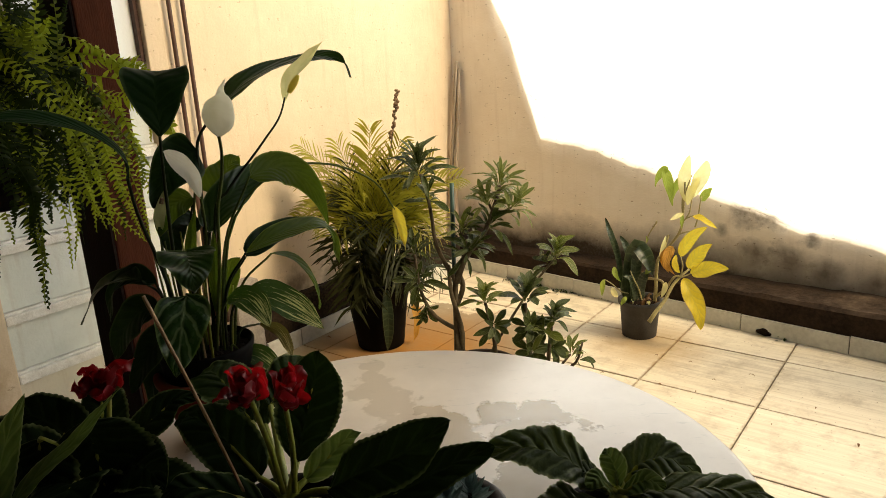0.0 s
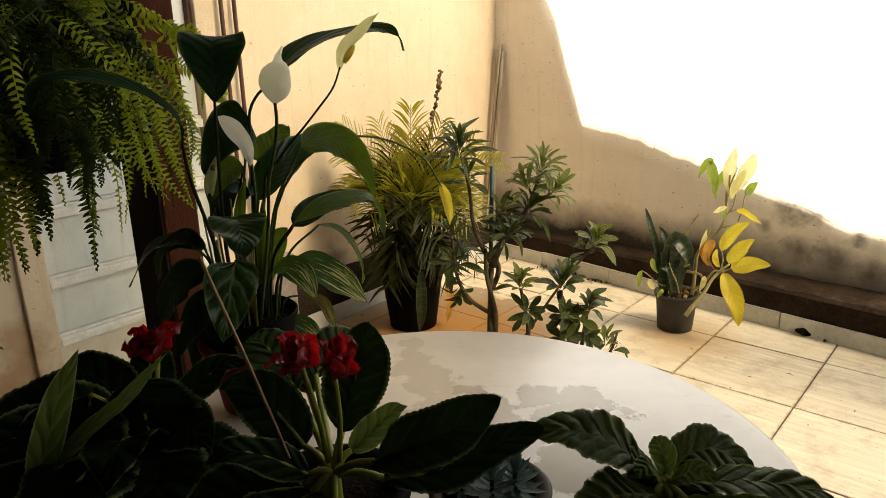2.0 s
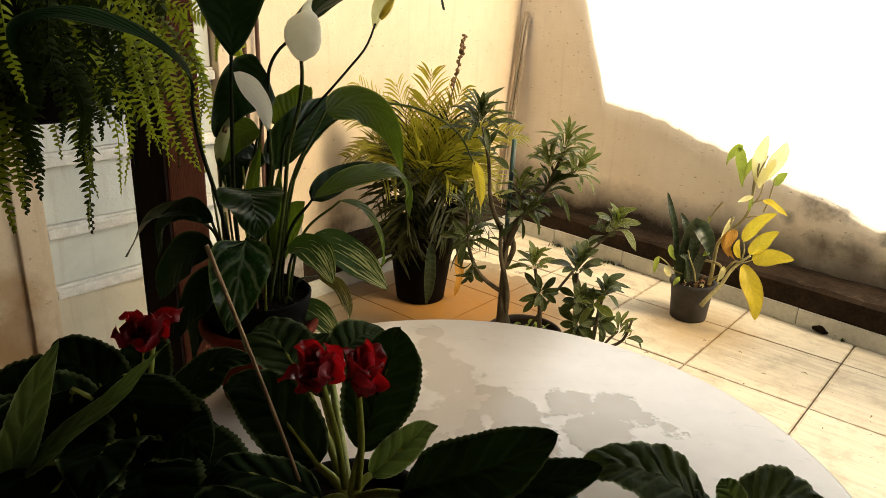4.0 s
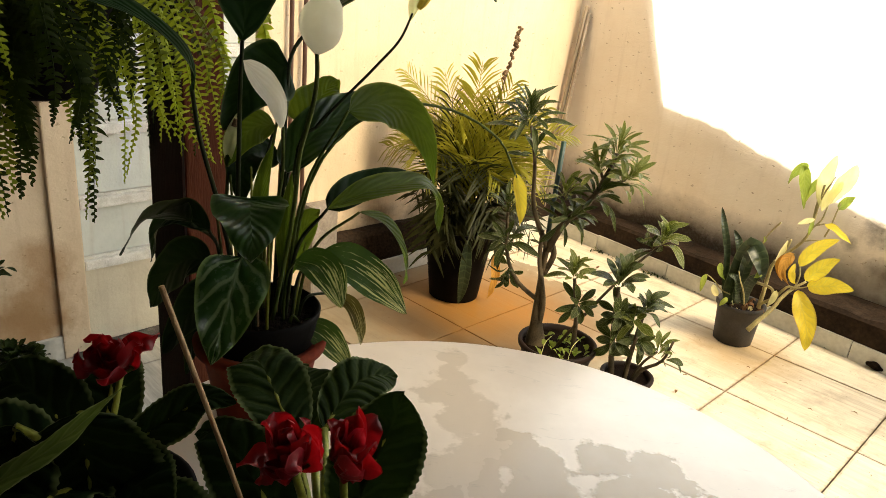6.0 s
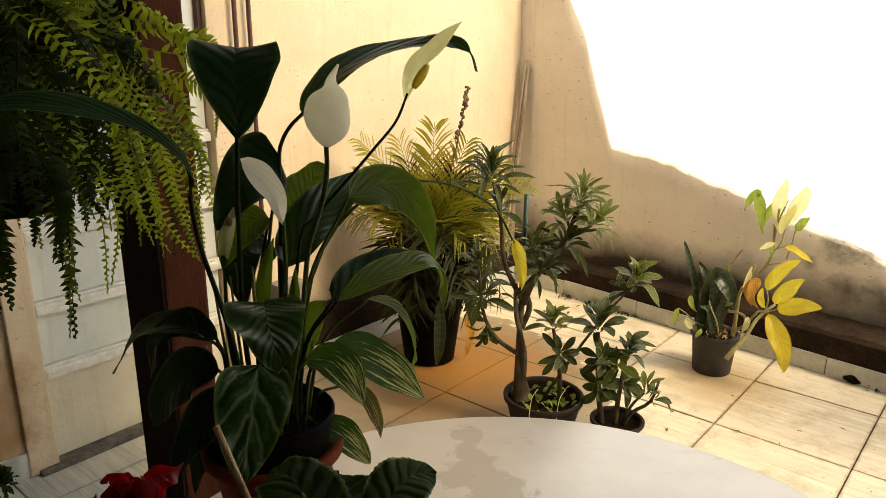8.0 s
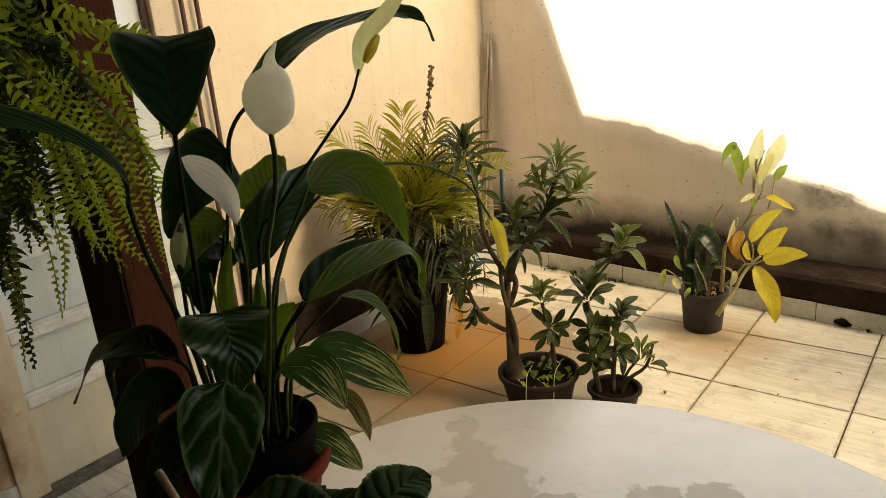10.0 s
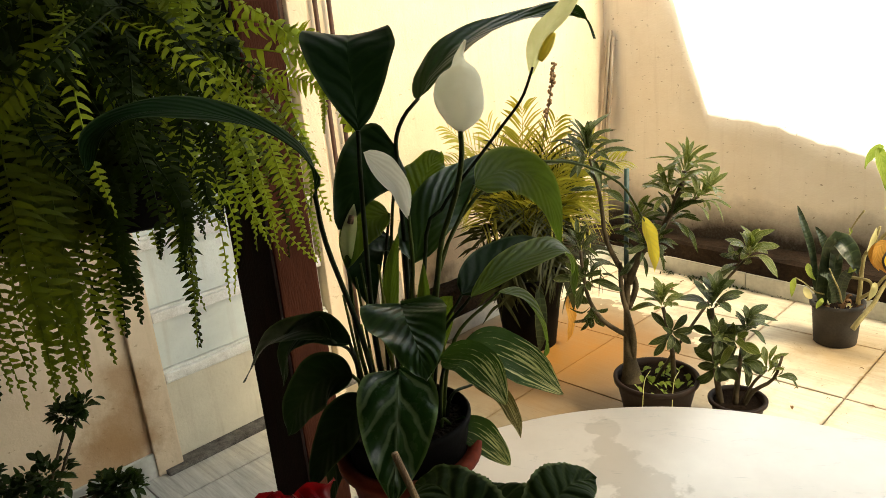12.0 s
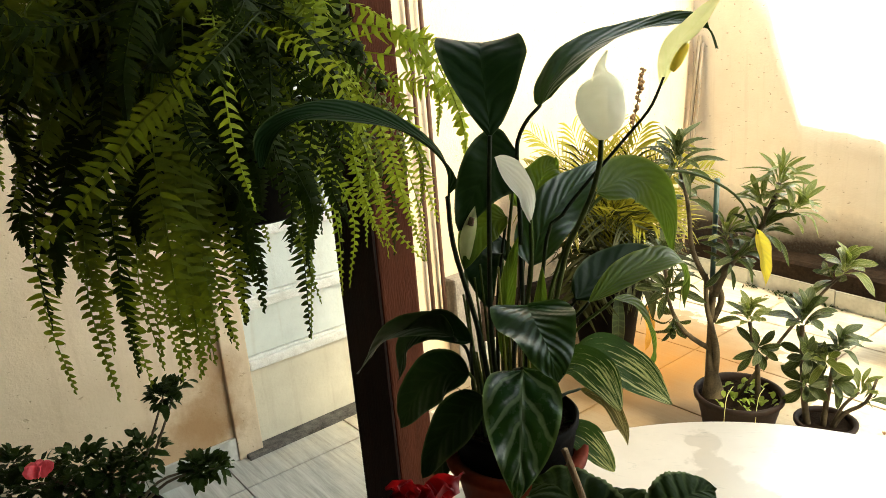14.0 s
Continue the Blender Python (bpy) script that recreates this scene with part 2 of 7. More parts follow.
    n.link(place, door_shade.inputs[0])
    dusty = n.ramp(n.math("ADD", door_shade.outputs["Value"], n.math("MULTIPLY", n.noise(place, 5, 5, 0.6), 0.4)), ((0.60, (0.85, 0.85, 0.85)), (1.35, (0, 0, 0))))
    col = n.mix(dusty, col, n.ramp(grain, ((0.30, (0.24, 0.25, 0.245)), (0.65, (0.50, 0.515, 0.50)))))
    seep = n.ramp(n.math("ADD", small.outputs["Value"], n.math("MULTIPLY", n.noise(place, 12, 5, 0.65), 0.22)), ((0.20, (0.6, 0.6, 0.6)), (0.42, (0, 0, 0))))
    col = n.mix(seep, col, (0.42, 0.24, 0.06))
    n.color(col)
    n.rough(n.math("MULTIPLY_ADD", grain, 0.3, 0.32))
    n.bump(n.math("SUBTRACT", grain, n.math("MULTIPLY", seam, 0.8)), 0.25, 0.002)
    return n.m


WET = ((-0.094, 1.402, 0.020), (-0.098, 1.360, 0.022), (-0.085, 1.312, 0.038), (-0.054, 1.266, 0.042), (-0.013, 1.222, 0.042),
       (0.030, 1.195, 0.040), (0.100, 1.225, 0.034), (0.155, 1.226, 0.032), (0.190, 1.206, 0.018), (0.215, 1.190, 0.014),
       (0.127, 1.170, 0.050), (0.040, 1.150, 0.050), (-0.045, 1.160, 0.050), (0.145, 1.060, 0.060))


def marble(name):
    """White veined table marble with old grey wear, and wet patches of their own shape."""
    n = Nodes(name, 0.4)
    v = n.coords(world=True)
    cloud, vein, fine = n.noise(v, 5, 5, 0.6), n.noise(n.coords(scale=(3, 10, 1), world=True), 6, 6, 0.7, 1.4), n.noise(v, 140, 3)
    col = n.ramp(cloud, ((0.3, (0.64, 0.56, 0.48)), (0.65, (0.83, 0.755, 0.67))))
    col = n.mix(n.ramp(vein, ((0.60, (0, 0, 0)), (0.74, (0.5, 0.5, 0.5)))), col, (0.30, 0.29, 0.26))
    col = n.mix(n.math("MULTIPLY", fine, 0.07), col, (0.40, 0.36, 0.31))
    worn = n.ramp(n.noise(n.coords(scale=(3, 15, 1), world=True), 5, 6, 0.7, 0.5), ((0.66, (0, 0, 0)), (0.72, (0.6, 0.6, 0.6))))
    worn = n.math("MULTIPLY", worn, n.ramp(n.noise(v, 9, 3), ((0.52, (0, 0, 0)), (0.60, (1, 1, 1)))))
    col = n.mix(worn, col, (0.20, 0.19, 0.17))
    dist = None
    for x, y, r in WET:
        d = n.add("ShaderNodeVectorMath")
        d.operation = "DISTANCE"
        d.inputs[1].default_value = (x, y, 0.845)
        n.link(v, d.inputs[0])
        q = n.math("SUBTRACT", d.outputs["Value"], r)
        dist = q if dist is None else n.math("MINIMUM", dist, q)
    ragged = n.math("ADD", dist, n.math("MULTIPLY", n.math("SUBTRACT", n.noise(v, 28, 4, 0.6), 0.5), 0.075))
    wet = n.ramp(n.math("MULTIPLY_ADD", ragged, 20.0, 0.5), ((0.41, (1, 1, 1)), (0.55, (0, 0, 0))))
    sep = n.add("ShaderNodeSeparateXYZ")
    n.link(v, sep.inputs[0])
    wet = n.math("MULTIPLY", wet, n.ramp(n.math("ADD", sep.outputs[0], 0.5), ((0.46, (0.42, 0.42, 0.42)), (0.56, (1, 1, 1)))))
    col = n.mix(n.math("MULTIPLY", wet, n.math("MULTIPLY_ADD", cloud, 0.9, 0.42)), col, (0.34, 0.27, 0.185))
    n.color(col)
    n.rough(n.math("MULTIPLY_ADD", wet, -0.03, n.math("MULTIPLY_ADD", cloud, 0.10, 0.24)))
    n.bump(n.math("ADD", n.math("MULTIPLY", fine, 0.008), n.math("MULTIPLY", wet, 0.7)), 0.22, 0.002)
    return n.m


# low dark blots by the corner paint in mould and the palm's shade
M_WALL = plaster("cream wall paint", (0.60, 0.475, 0.325), (0.72, 0.595, 0.425), None, 0.25, ((2.70, 0.20, 0.16), (2.68, 0.36, 0.10), (2.80, 0.10, 0.20), (3.05, 0.08, 0.16)), ((0.15, 0.26, 0.10), (0.45, 0.27, 0.12), (0.72, 0.28, 0.14), (1.0, 0.29, 0.15), (1.28, 0.26, 0.13), (1.5, 0.2, 0.10)))
M_PARAPET = plaster("mouldy parapet paint", (0.80, 0.71, 0.585), (0.90, 0.83, 0.72), (0.250, 0.21), 0.18, (), ((1.70, 0.50, 0.090), (1.82, 0.505, 0.080), (1.76, 0.33, 0.085), (1.90, 0.30, 0.115), (2.06, 0.27, 0.085), (1.60, 0.41, 0.04), (2.26, 0.25, 0.07), (2.0, 0.42, 0.05)), 0.55)
M_LEDGE = plaster("blackened ledge", (0.012, 0.008, 0.005), (0.040, 0.026, 0.016), (0.24, 0.12), 0.08, (), (), 0.1)
M_LEDGE_LIT_TOP = Nodes("mould-black ledge, top paler with painted light and dust", 0.9, 0.0, 0.1)
led = M_LEDGE_LIT_TOP
led_v = led.coords("Object")
led_fine = led.noise(led_v, 60, 4, 0.65)
led_sep = led.add("ShaderNodeSeparateXYZ")
led.link(led.add("ShaderNodeNewGeometry").outputs["True Normal"], led_sep.inputs[0])
led_black = led.ramp(led.math("ADD", led.math("MULTIPLY", led.noise(led_v, 7, 5, 0.7), 0.6), led.math("MULTIPLY", led_fine, 0.4)), ((0.35, (0.010, 0.007, 0.005)), (0.70, (0.050, 0.031, 0.019))))
# light on the upward faces is painted as a mottled dusty brown
led_lit_dust = led.ramp(led.noise(led_v, 9, 6, 0.7), ((0.30, (0.045, 0.030, 0.019)), (0.55, (0.13, 0.092, 0.060)), (0.78, (0.29, 0.22, 0.15))))
led_along = led.add("ShaderNodeSeparateXYZ")
led.link(led_v, led_along.inputs[0])
led_where = led.math("MULTIPLY_ADD", led.noise(led_v, 5, 5, 0.7), 1.6, led.math("MULTIPLY_ADD", led_along.outputs[0], 0.42, -1.55))
led_fac = led.math("MULTIPLY", led.ramp(led_sep.outputs[2], ((0.6, (0, 0, 0)), (0.97, (1, 1, 1)))), led.ramp(led_where, ((0.10, (0.06, 0.06, 0.06)), (0.60, (0.9, 0.9, 0.9)))))
led.color(led.mix(led_fac, led_black, led_lit_dust))
led.bump(led_fine, 0.6, 0.008)
M_LEDGE_LIT_TOP = led.m
M_TILE = tile_material("plank-print tile")
M_SKIRT = grainy("grey-white skirting tile", (0.42, 0.41, 0.36), (0.66, 0.65, 0.58), 7, 0.5, 0.2)
M_GROUT = grainy("dark grout", (0.11, 0.070, 0.038), (0.25, 0.165, 0.095), 30, 0.9)
M_DOOR = plaster("aged white door paint", (0.54, 0.57, 0.52), (0.74, 0.77, 0.71), None, 0.3, (), (), 0.05)
M_DOOR_LOW = plaster("yellowed door plate paint", (0.55, 0.50, 0.38), (0.72, 0.67, 0.53), None, 0.3, (), (), 0.05)
M_CHIPPED = grainy("chipped rail paint", (0.58, 0.56, 0.49), (0.86, 0.85, 0.79), 26, 0.7, 0.6)
# bright sky in the door's pane is put into its white colour
M_FROST = Nodes("frosted pane", 0.25)
M_FROST.b.inputs["Base Color"].default_value = (0.86, 0.88, 0.86, 1)
M_FROST.b.inputs["Transmission Weight"].default_value = 0.25
M_FROST.bump(M_FROST.noise(M_FROST.coords(), 120, 2), 0.25, 0.002)
M_FROST = M_FROST.m
M_BROWN = grainy("brown strip", (0.045, 0.018, 0.010), (0.10, 0.045, 0.025), 40, 0.6)
M_POST_SHADE = grainy("near-black shaded post face", (0.006, 0.003, 0.002), (0.018, 0.008, 0.006), 9, 0.85, 0.3, 0, (6, 6, 0.6), spec=0.1)
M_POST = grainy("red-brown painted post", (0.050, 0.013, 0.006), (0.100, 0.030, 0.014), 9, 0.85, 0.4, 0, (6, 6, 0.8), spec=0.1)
M_CEIL = grainy("dark roof timber", (0.020, 0.012, 0.008), (0.050, 0.030, 0.020), 6, 0.8, 0.4, 0, (1, 8, 1))
M_INNER = grainy("dark brown light-blocking wall", (0.025, 0.016, 0.012), (0.060, 0.040, 0.030), 5, 0.85, 0.4)
M_MARBLE = marble("worn table marble")
M_CONCRETE = grainy("grey concrete", (0.16, 0.14, 0.12), (0.34, 0.30, 0.26), 14, 0.9, 0.6)
M_CEMENT = grainy("dirt-blackened cement", (0.025, 0.022, 0.018), (0.21, 0.19, 0.165), 32, 0.95, 1.0)
M_ALU = grainy("weathered metal pole", (0.22, 0.17, 0.12), (0.46, 0.38, 0.28), 30, 0.5, 0.2, 0.3, (1, 1, 0.1))
M_BLACKPOT = grainy("black plastic", (0.003, 0.003, 0.003), (0.008, 0.007, 0.006), 25, 0.6, 0.1, spec=0.03)
M_BROWNPOT = grainy("dark brown plastic", (0.010, 0.005, 0.004), (0.022, 0.012, 0.008), 25, 0.6, 0.1, spec=0.2)
M_GREYPOT = grainy("dusty grey plastic", (0.034, 0.032, 0.030), (0.072, 0.066, 0.060), 18, 0.6, 0.15, spec=0.2)
M_REDPOT = grainy("terracotta red plastic", (0.11, 0.017, 0.007), (0.21, 0.038, 0.017), 20, 0.6, 0.1, spec=0.05)
M_SOIL = grainy("potting soil", (0.005, 0.0035, 0.0025), (0.026, 0.016, 0.010), 60, 1.0, 1.0, 0, (1, 1, 1), 4, 0.01, 0.05)
M_STEM = grainy("green stem", (0.045, 0.066, 0.012), (0.10, 0.13, 0.028), 40, 0.6, spec=0.12)
M_DARKSTEM = grainy("dark green stem", (0.010, 0.016, 0.006), (0.028, 0.036, 0.012), 40, 0.6, spec=0.1)
M_PALESTEM = grainy("pale juicy stem", (0.12, 0.14, 0.015), (0.26, 0.27, 0.035), 40, 0.5, spec=0.2)
M_BARK = grainy("grey-brown smooth bark", (0.036, 0.027, 0.015), (0.130, 0.100, 0.060), 26, 0.8, 0.6, spec=0.2)
M_SHRUBSTEM = grainy("pale olive shrub stem", (0.20, 0.165, 0.06), (0.44, 0.38, 0.17), 34, 0.7, 0.6, 0, (1, 1, 0.5))
M_CANE = grainy("dry cane", (0.20, 0.11, 0.045), (0.42, 0.28, 0.13), 30, 0.7, 0.4, 0, (8, 8, 1))
M_STAKE = grainy("blue-green plastic stake", (0.015, 0.045, 0.042), (0.035, 0.085, 0.075), 30, 0.5)
# one leaf kind, with darker shaded and brighter backlit copies painted in
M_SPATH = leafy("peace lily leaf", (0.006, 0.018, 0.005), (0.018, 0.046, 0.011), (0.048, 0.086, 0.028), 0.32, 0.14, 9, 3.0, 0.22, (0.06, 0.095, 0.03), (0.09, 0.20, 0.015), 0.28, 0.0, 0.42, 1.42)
M_SPATH_SHADE = leafy("shaded peace lily leaf", (0.004, 0.013, 0.004), (0.011, 0.029, 0.007), (0.026, 0.050, 0.014), 0.42, 0.09, 8, 1.7, 0.20, (0.05, 0.075, 0.03), (0.05, 0.10, 0.012), 0.25, 0.0, 0.14, 1.35)
M_SPATH_SHADE_MATT = leafy("matt shaded peace lily leaf", (0.003, 0.009, 0.003), (0.009, 0.022, 0.006), (0.018, 0.036, 0.012), 0.55, 0.08, 9, 3.6, 0.3, (0.04, 0.06, 0.02), (0.05, 0.10, 0.012), 0.4, 0.0, 0.03, 1.2)
M_SPATH_LIT = leafy("lit peace lily leaf", (0.018, 0.040, 0.006), (0.062, 0.098, 0.014), (0.10, 0.145, 0.030), 0.42, 0.46, 9, 3.2, 0.24, (0.16, 0.20, 0.04), (0.17, 0.26, 0.014), 0.5, 0.0, 0.2, 1.3)
M_STRIPED = streaked("green leaf with cream streaks", (0.010, 0.030, 0.007), (0.028, 0.065, 0.014), (0.62, 0.61, 0.25), (0.14, 0.26, 0.03))
M_STRIPED_DRY = streaked("withering leaf with cream streaks", (0.05, 0.05, 0.012), (0.12, 0.10, 0.03), (0.60, 0.52, 0.24), (0.3, 0.26, 0.06))
# sheen along the ribs is painted in with the pale veins
M_VEINED = leafy("glossy leaf with pale veins and painted rib sheen", (0.006, 0.019, 0.006), (0.018, 0.046, 0.012), (0.30, 0.37, 0.20), 0.26, 0.12, 4.2, 1.6, 0.36, (0.14, 0.20, 0.07), (0.09, 0.20, 0.015), 0.8, 0.0, 0.35, 1.4)
M_SPATHE = leafy("white spathe", (0.82, 0.80, 0.66), (0.93, 0.92, 0.84), (0.70, 0.73, 0.48), 0.38, 0.72, 3, 4.0, 0.30, None, (0.98, 0.96, 0.80), 0.35, 0.30, 0.3)
M_SPATHE_G = leafy("greenish spathe", (0.66, 0.66, 0.26), (0.84, 0.82, 0.48), (0.66, 0.70, 0.28), 0.5, 0.5, 5, 1.0, 0.3, None, (0.92, 0.88, 0.42), 0.2)
M_YELLOW = leafy("yellow leaf", (0.62, 0.47, 0.015), (0.86, 0.70, 0.045), (0.52, 0.46, 0.08), 0.5, 0.5, 8, 1.8, 0.45, (0.45, 0.28, 0.05), (0.95, 0.80, 0.10), 0.4)
# paler copy; the glare on the top leaves is put into its colour
M_YELLOWPALE = leafy("pale yellow leaf", (0.74, 0.68, 0.26), (0.90, 0.86, 0.48), (0.72, 0.66, 0.28), 0.5, 0.6, 8, 1.8, 0.3, (0.55, 0.42, 0.14), (1.0, 0.96, 0.55), 0.4)
M_LIME = leafy("yellow-green leaf", (0.16, 0.24, 0.03), (0.34, 0.42, 0.06), (0.40, 0.46, 0.14), 0.5, 0.45, 8, 1.8, 0.4, None, (0.5, 0.6, 0.08), 0.4)
M_ORANGE = leafy("withered orange leaf", (0.36, 0.17, 0.02), (0.66, 0.36, 0.06), (0.42, 0.26, 0.08), 0.6, 0.4, 8, 1.8, 0.4, None, (0.8, 0.4, 0.05), 0.6)
M_DRY = leafy("dry brown leaf", (0.12, 0.055, 0.020), (0.26, 0.14, 0.06), (0.24, 0.14, 0.06), 0.8, 0.2, 8, 1.8, 0.4, None, (0.4, 0.2, 0.05), 0.8)
# shaded, lit and middle copies of one frond: the light is in the colour
M_FERN_SHADE = leafy("shaded fern frond", (0.006, 0.010, 0.002), (0.024, 0.037, 0.004), (0.03, 0.05, 0.006), 0.6, 0.22, 1, 0.0, 0.1, None, (0.07, 0.12, 0.006), 0.1, 0.0, 0.05)
M_FERN_LIT = leafy("lit yellow-green fern frond", (0.19, 0.25, 0.012), (0.42, 0.50, 0.036), (0.20, 0.26, 0.04), 0.55, 0.48, 1, 0.0, 0.1, None, (0.46, 0.56, 0.024), 0.1, 0.0, 0.1)
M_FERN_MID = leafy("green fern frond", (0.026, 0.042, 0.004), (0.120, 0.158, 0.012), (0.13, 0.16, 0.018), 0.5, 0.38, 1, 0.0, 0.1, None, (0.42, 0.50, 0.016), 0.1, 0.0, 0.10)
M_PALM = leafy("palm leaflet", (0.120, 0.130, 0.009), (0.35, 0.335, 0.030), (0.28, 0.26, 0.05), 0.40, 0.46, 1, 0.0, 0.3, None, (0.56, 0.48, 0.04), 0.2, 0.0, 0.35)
# near-black copy that paints the shade inside and under the crown
M_PALM_SHADE = leafy("shaded palm leaflet", (0.009, 0.012, 0.003), (0.030, 0.033, 0.007), (0.06, 0.06, 0.02), 0.45, 0.24, 1, 0.0, 0.3, None, (0.09, 0.10, 0.014), 0.2, 0.0, 0.15)
M_ADEN = leafy("desert rose leaf", (0.024, 0.040, 0.006), (0.105, 0.132, 0.020), (0.32, 0.34, 0.13), 0.26, 0.30, 5, 2.4, 0.5, (0.40, 0.40, 0.17), (0.28, 0.34, 0.035), 0.4, 0.0, 0.36, 1.4)
M_ADEN_DARK = leafy("darker desert rose leaf", (0.010, 0.018, 0.004), (0.048, 0.064, 0.012), (0.17, 0.20, 0.08), 0.25, 0.18, 5, 2.4, 0.4, (0.20, 0.22, 0.10), (0.10, 0.15, 0.02), 0.4, 0.0, 0.36, 1.4)
# gloxinia leaf from near black to pale: shade and light put into the tones
M_GLOX = leafy("velvety gloxinia leaf", (0.003, 0.007, 0.002), (0.009, 0.018, 0.005), (0.034, 0.052, 0.016), 0.8, 0.09, 7, 1.5, 0.22, (0.10, 0.125, 0.05), (0.06, 0.11, 0.015), 1.0, 0.0, 0.12, 1.2)
M_GLOX_MID = leafy("ribbed gloxinia leaf", (0.006, 0.013, 0.003), (0.020, 0.035, 0.009), (0.060, 0.085, 0.028), 0.75, 0.16, 8, 1.6, 0.34, (0.14, 0.17, 0.07), (0.10, 0.16, 0.02), 1.0, 0.0, 0.18, 1.25)
# right-hand plant: its stronger light is painted as a paler leaf
M_GLOX_LIT_RIGHT = leafy("puckered gloxinia leaf lightened for the right-hand light", (0.014, 0.024, 0.007), (0.075, 0.100, 0.032), (0.15, 0.18, 0.075), 0.55, 0.18, 8, 1.6, 0.38, (0.24, 0.27, 0.12), (0.14, 0.20, 0.04), 1.3, 0.0, 0.32, 1.35)
M_GLOX_LIT = leafy("lit pale gloxinia leaf", (0.045, 0.075, 0.016), (0.105, 0.15, 0.034), (0.18, 0.23, 0.07), 0.8, 0.3, 6, 1.3, 0.4, (0.28, 0.32, 0.14), (0.22, 0.32, 0.05), 1.0, 0.0, 0.15)
M_RED = leafy("velvet red petal", (0.040, 0.0006, 0.0015), (0.22, 0.004, 0.008), (0.28, 0.008, 0.013), 0.36, 0.34, 3, 0.5, 0.25, None, (0.75, 0.008, 0.012), 0.3, 0.0, 0.35)
M_RED_PALE = leafy("pink-edged red petal", (0.10, 0.003, 0.007), (0.32, 0.014, 0.026), (0.44, 0.05, 0.07), 0.34, 0.36, 3, 0.5, 0.3, (0.36, 0.035, 0.05), (0.80, 0.02, 0.03), 0.3, 0.0, 0.5)
M_PINK = leafy("pink azalea petal", (0.62, 0.06, 0.09), (0.82, 0.14, 0.18), (0.80, 0.20, 0.26), 0.6, 0.35, 3, 0.5, 0.3, None, (0.9, 0.15, 0.2), 0.4)
M_SANSE = leafy("mottled snake plant leaf", (0.006, 0.015, 0.005), (0.028, 0.046, 0.016), (0.070, 0.095, 0.040), 0.40, 0.08, 13, 0.15, 0.5, (0.085, 0.10, 0.045), (0.08, 0.12, 0.03), 0.5)
M_SUCC = leafy("grey-green succulent leaf", (0.050, 0.100, 0.092), (0.14, 0.225, 0.205), (0.20, 0.29, 0.27), 0.5, 0.15, 4, 0.2, 0.2, None, (0.16, 0.26, 0.22), 0.3)
M_AZ = leafy("azalea leaf", (0.005, 0.012, 0.002), (0.020, 0.037, 0.006), (0.06, 0.09, 0.02), 0.55, 0.22, 5, 1.0, 0.2, None, (0.10, 0.16, 0.015), 0.3, 0.0, 0.1)
M_SPADIX = leafy("cream spadix", (0.62, 0.52, 0.10), (0.86, 0.76, 0.24), (0.50, 0.40, 0.08), 0.7, 0.55, 14, 0.0, 0.3, None, (0.9, 0.8, 0.2), 0.6, 0.0, 0.1)
M_SEED = grainy("brown seeds", (0.10, 0.055, 0.020), (0.24, 0.14, 0.06), 90, 0.8, 0.6)
# glows in place of the overexposed view, and lights the scene as well
M_HAZE_GLOW = Nodes("glowing white haze", 1.0)
M_HAZE_GLOW.b.inputs["Base Color"].default_value = (0.8, 0.8, 0.8, 1)
M_HAZE_GLOW.b.inputs["Emission Color"].default_value = (1.0, 0.95, 0.87, 1)
M_HAZE_GLOW.b.inputs["Emission Strength"].default_value = 1.3
M_HAZE_GLOW = M_HAZE_GLOW.m


# ---- building helpers ----
UP = Vector((0, 0, 1))


def mesh_from(name, bm, material, smooth=True):
    me = bpy.data.meshes.new(name)
    bm.normal_update()
    bm.to_mesh(me)
    bm.free()
    me.materials.append(material)
    for p in me.polygons:
        p.use_smooth = smooth
    return me


def part(name, bm, material, parent, label="", smooth=True):
    ob = new(name, mesh_from(name, bm, material, smooth))
    ob.parent = parent
    return tagged(ob, label)


def thing(name, m, label, category, group="", kind=""):
    ob = new(name)
    ob.empty_display_size = 0.1
    ob.matrix_world = m
    return tagged(ob, label, category, group, kind)


def solid(name, bm, material, m, label, category, kind="structure", smooth=False):
    ob = new(name, mesh_from(name, bm, material, smooth))
    ob.matrix_world = m
    return tagged(ob, label, category, "", kind)


def box(bm, x0, x1, y0, y1, z0, z1, bevel=0.0):
    g = bmesh.ops.create_cube(bm, size=1.0, matrix=Matrix.Translation(((x0 + x1) / 2, (y0 + y1) / 2, (z0 + z1) / 2)) @ Matrix.Diagonal((x1 - x0, y1 - y0, z1 - z0, 1)))
    if bevel:
        edges = list({e for v in g["verts"] for e in v.link_edges})
        bmesh.ops.bevel(bm, geom=edges, offset=bevel, segments=2, affect="EDGES", profile=0.6)
    return bm


def boxed(*a, bevel=0.003):
    return box(bmesh.new(), *a, bevel=bevel)


def lathe(profile, segs=40, wobble=0.0, seed=0):
    """Turn (radius, height) pairs round z."""
    bm = bmesh.new()
    rings = []
    for k, (r, z) in enumerate(profile):
        ring = []
        for i in range(segs):
            a = 2 * math.pi * i / segs
            q = r * (1 + wobble * noise.noise(Vector((math.cos(a) * 1.5, math.sin(a) * 1.5, z * 6 + seed))))
            ring.append(bm.verts.new((q * math.cos(a), q * math.sin(a), z)))
        rings.append(ring)
    for a, b in zip(rings, rings[1:]):
        for i in range(segs):
            bm.faces.new((a[i], a[(i + 1) % segs], b[(i + 1) % segs], b[i]))
    for ring, flip in ((rings[0], True), (rings[-1], False)):
        c = bm.verts.new(sum((v.co for v in ring), Vector()) / segs)
        for i in range(segs):
            f = (ring[i], ring[(i + 1) % segs], c)
            bm.faces.new(f[::-1] if flip else f)
    return bm


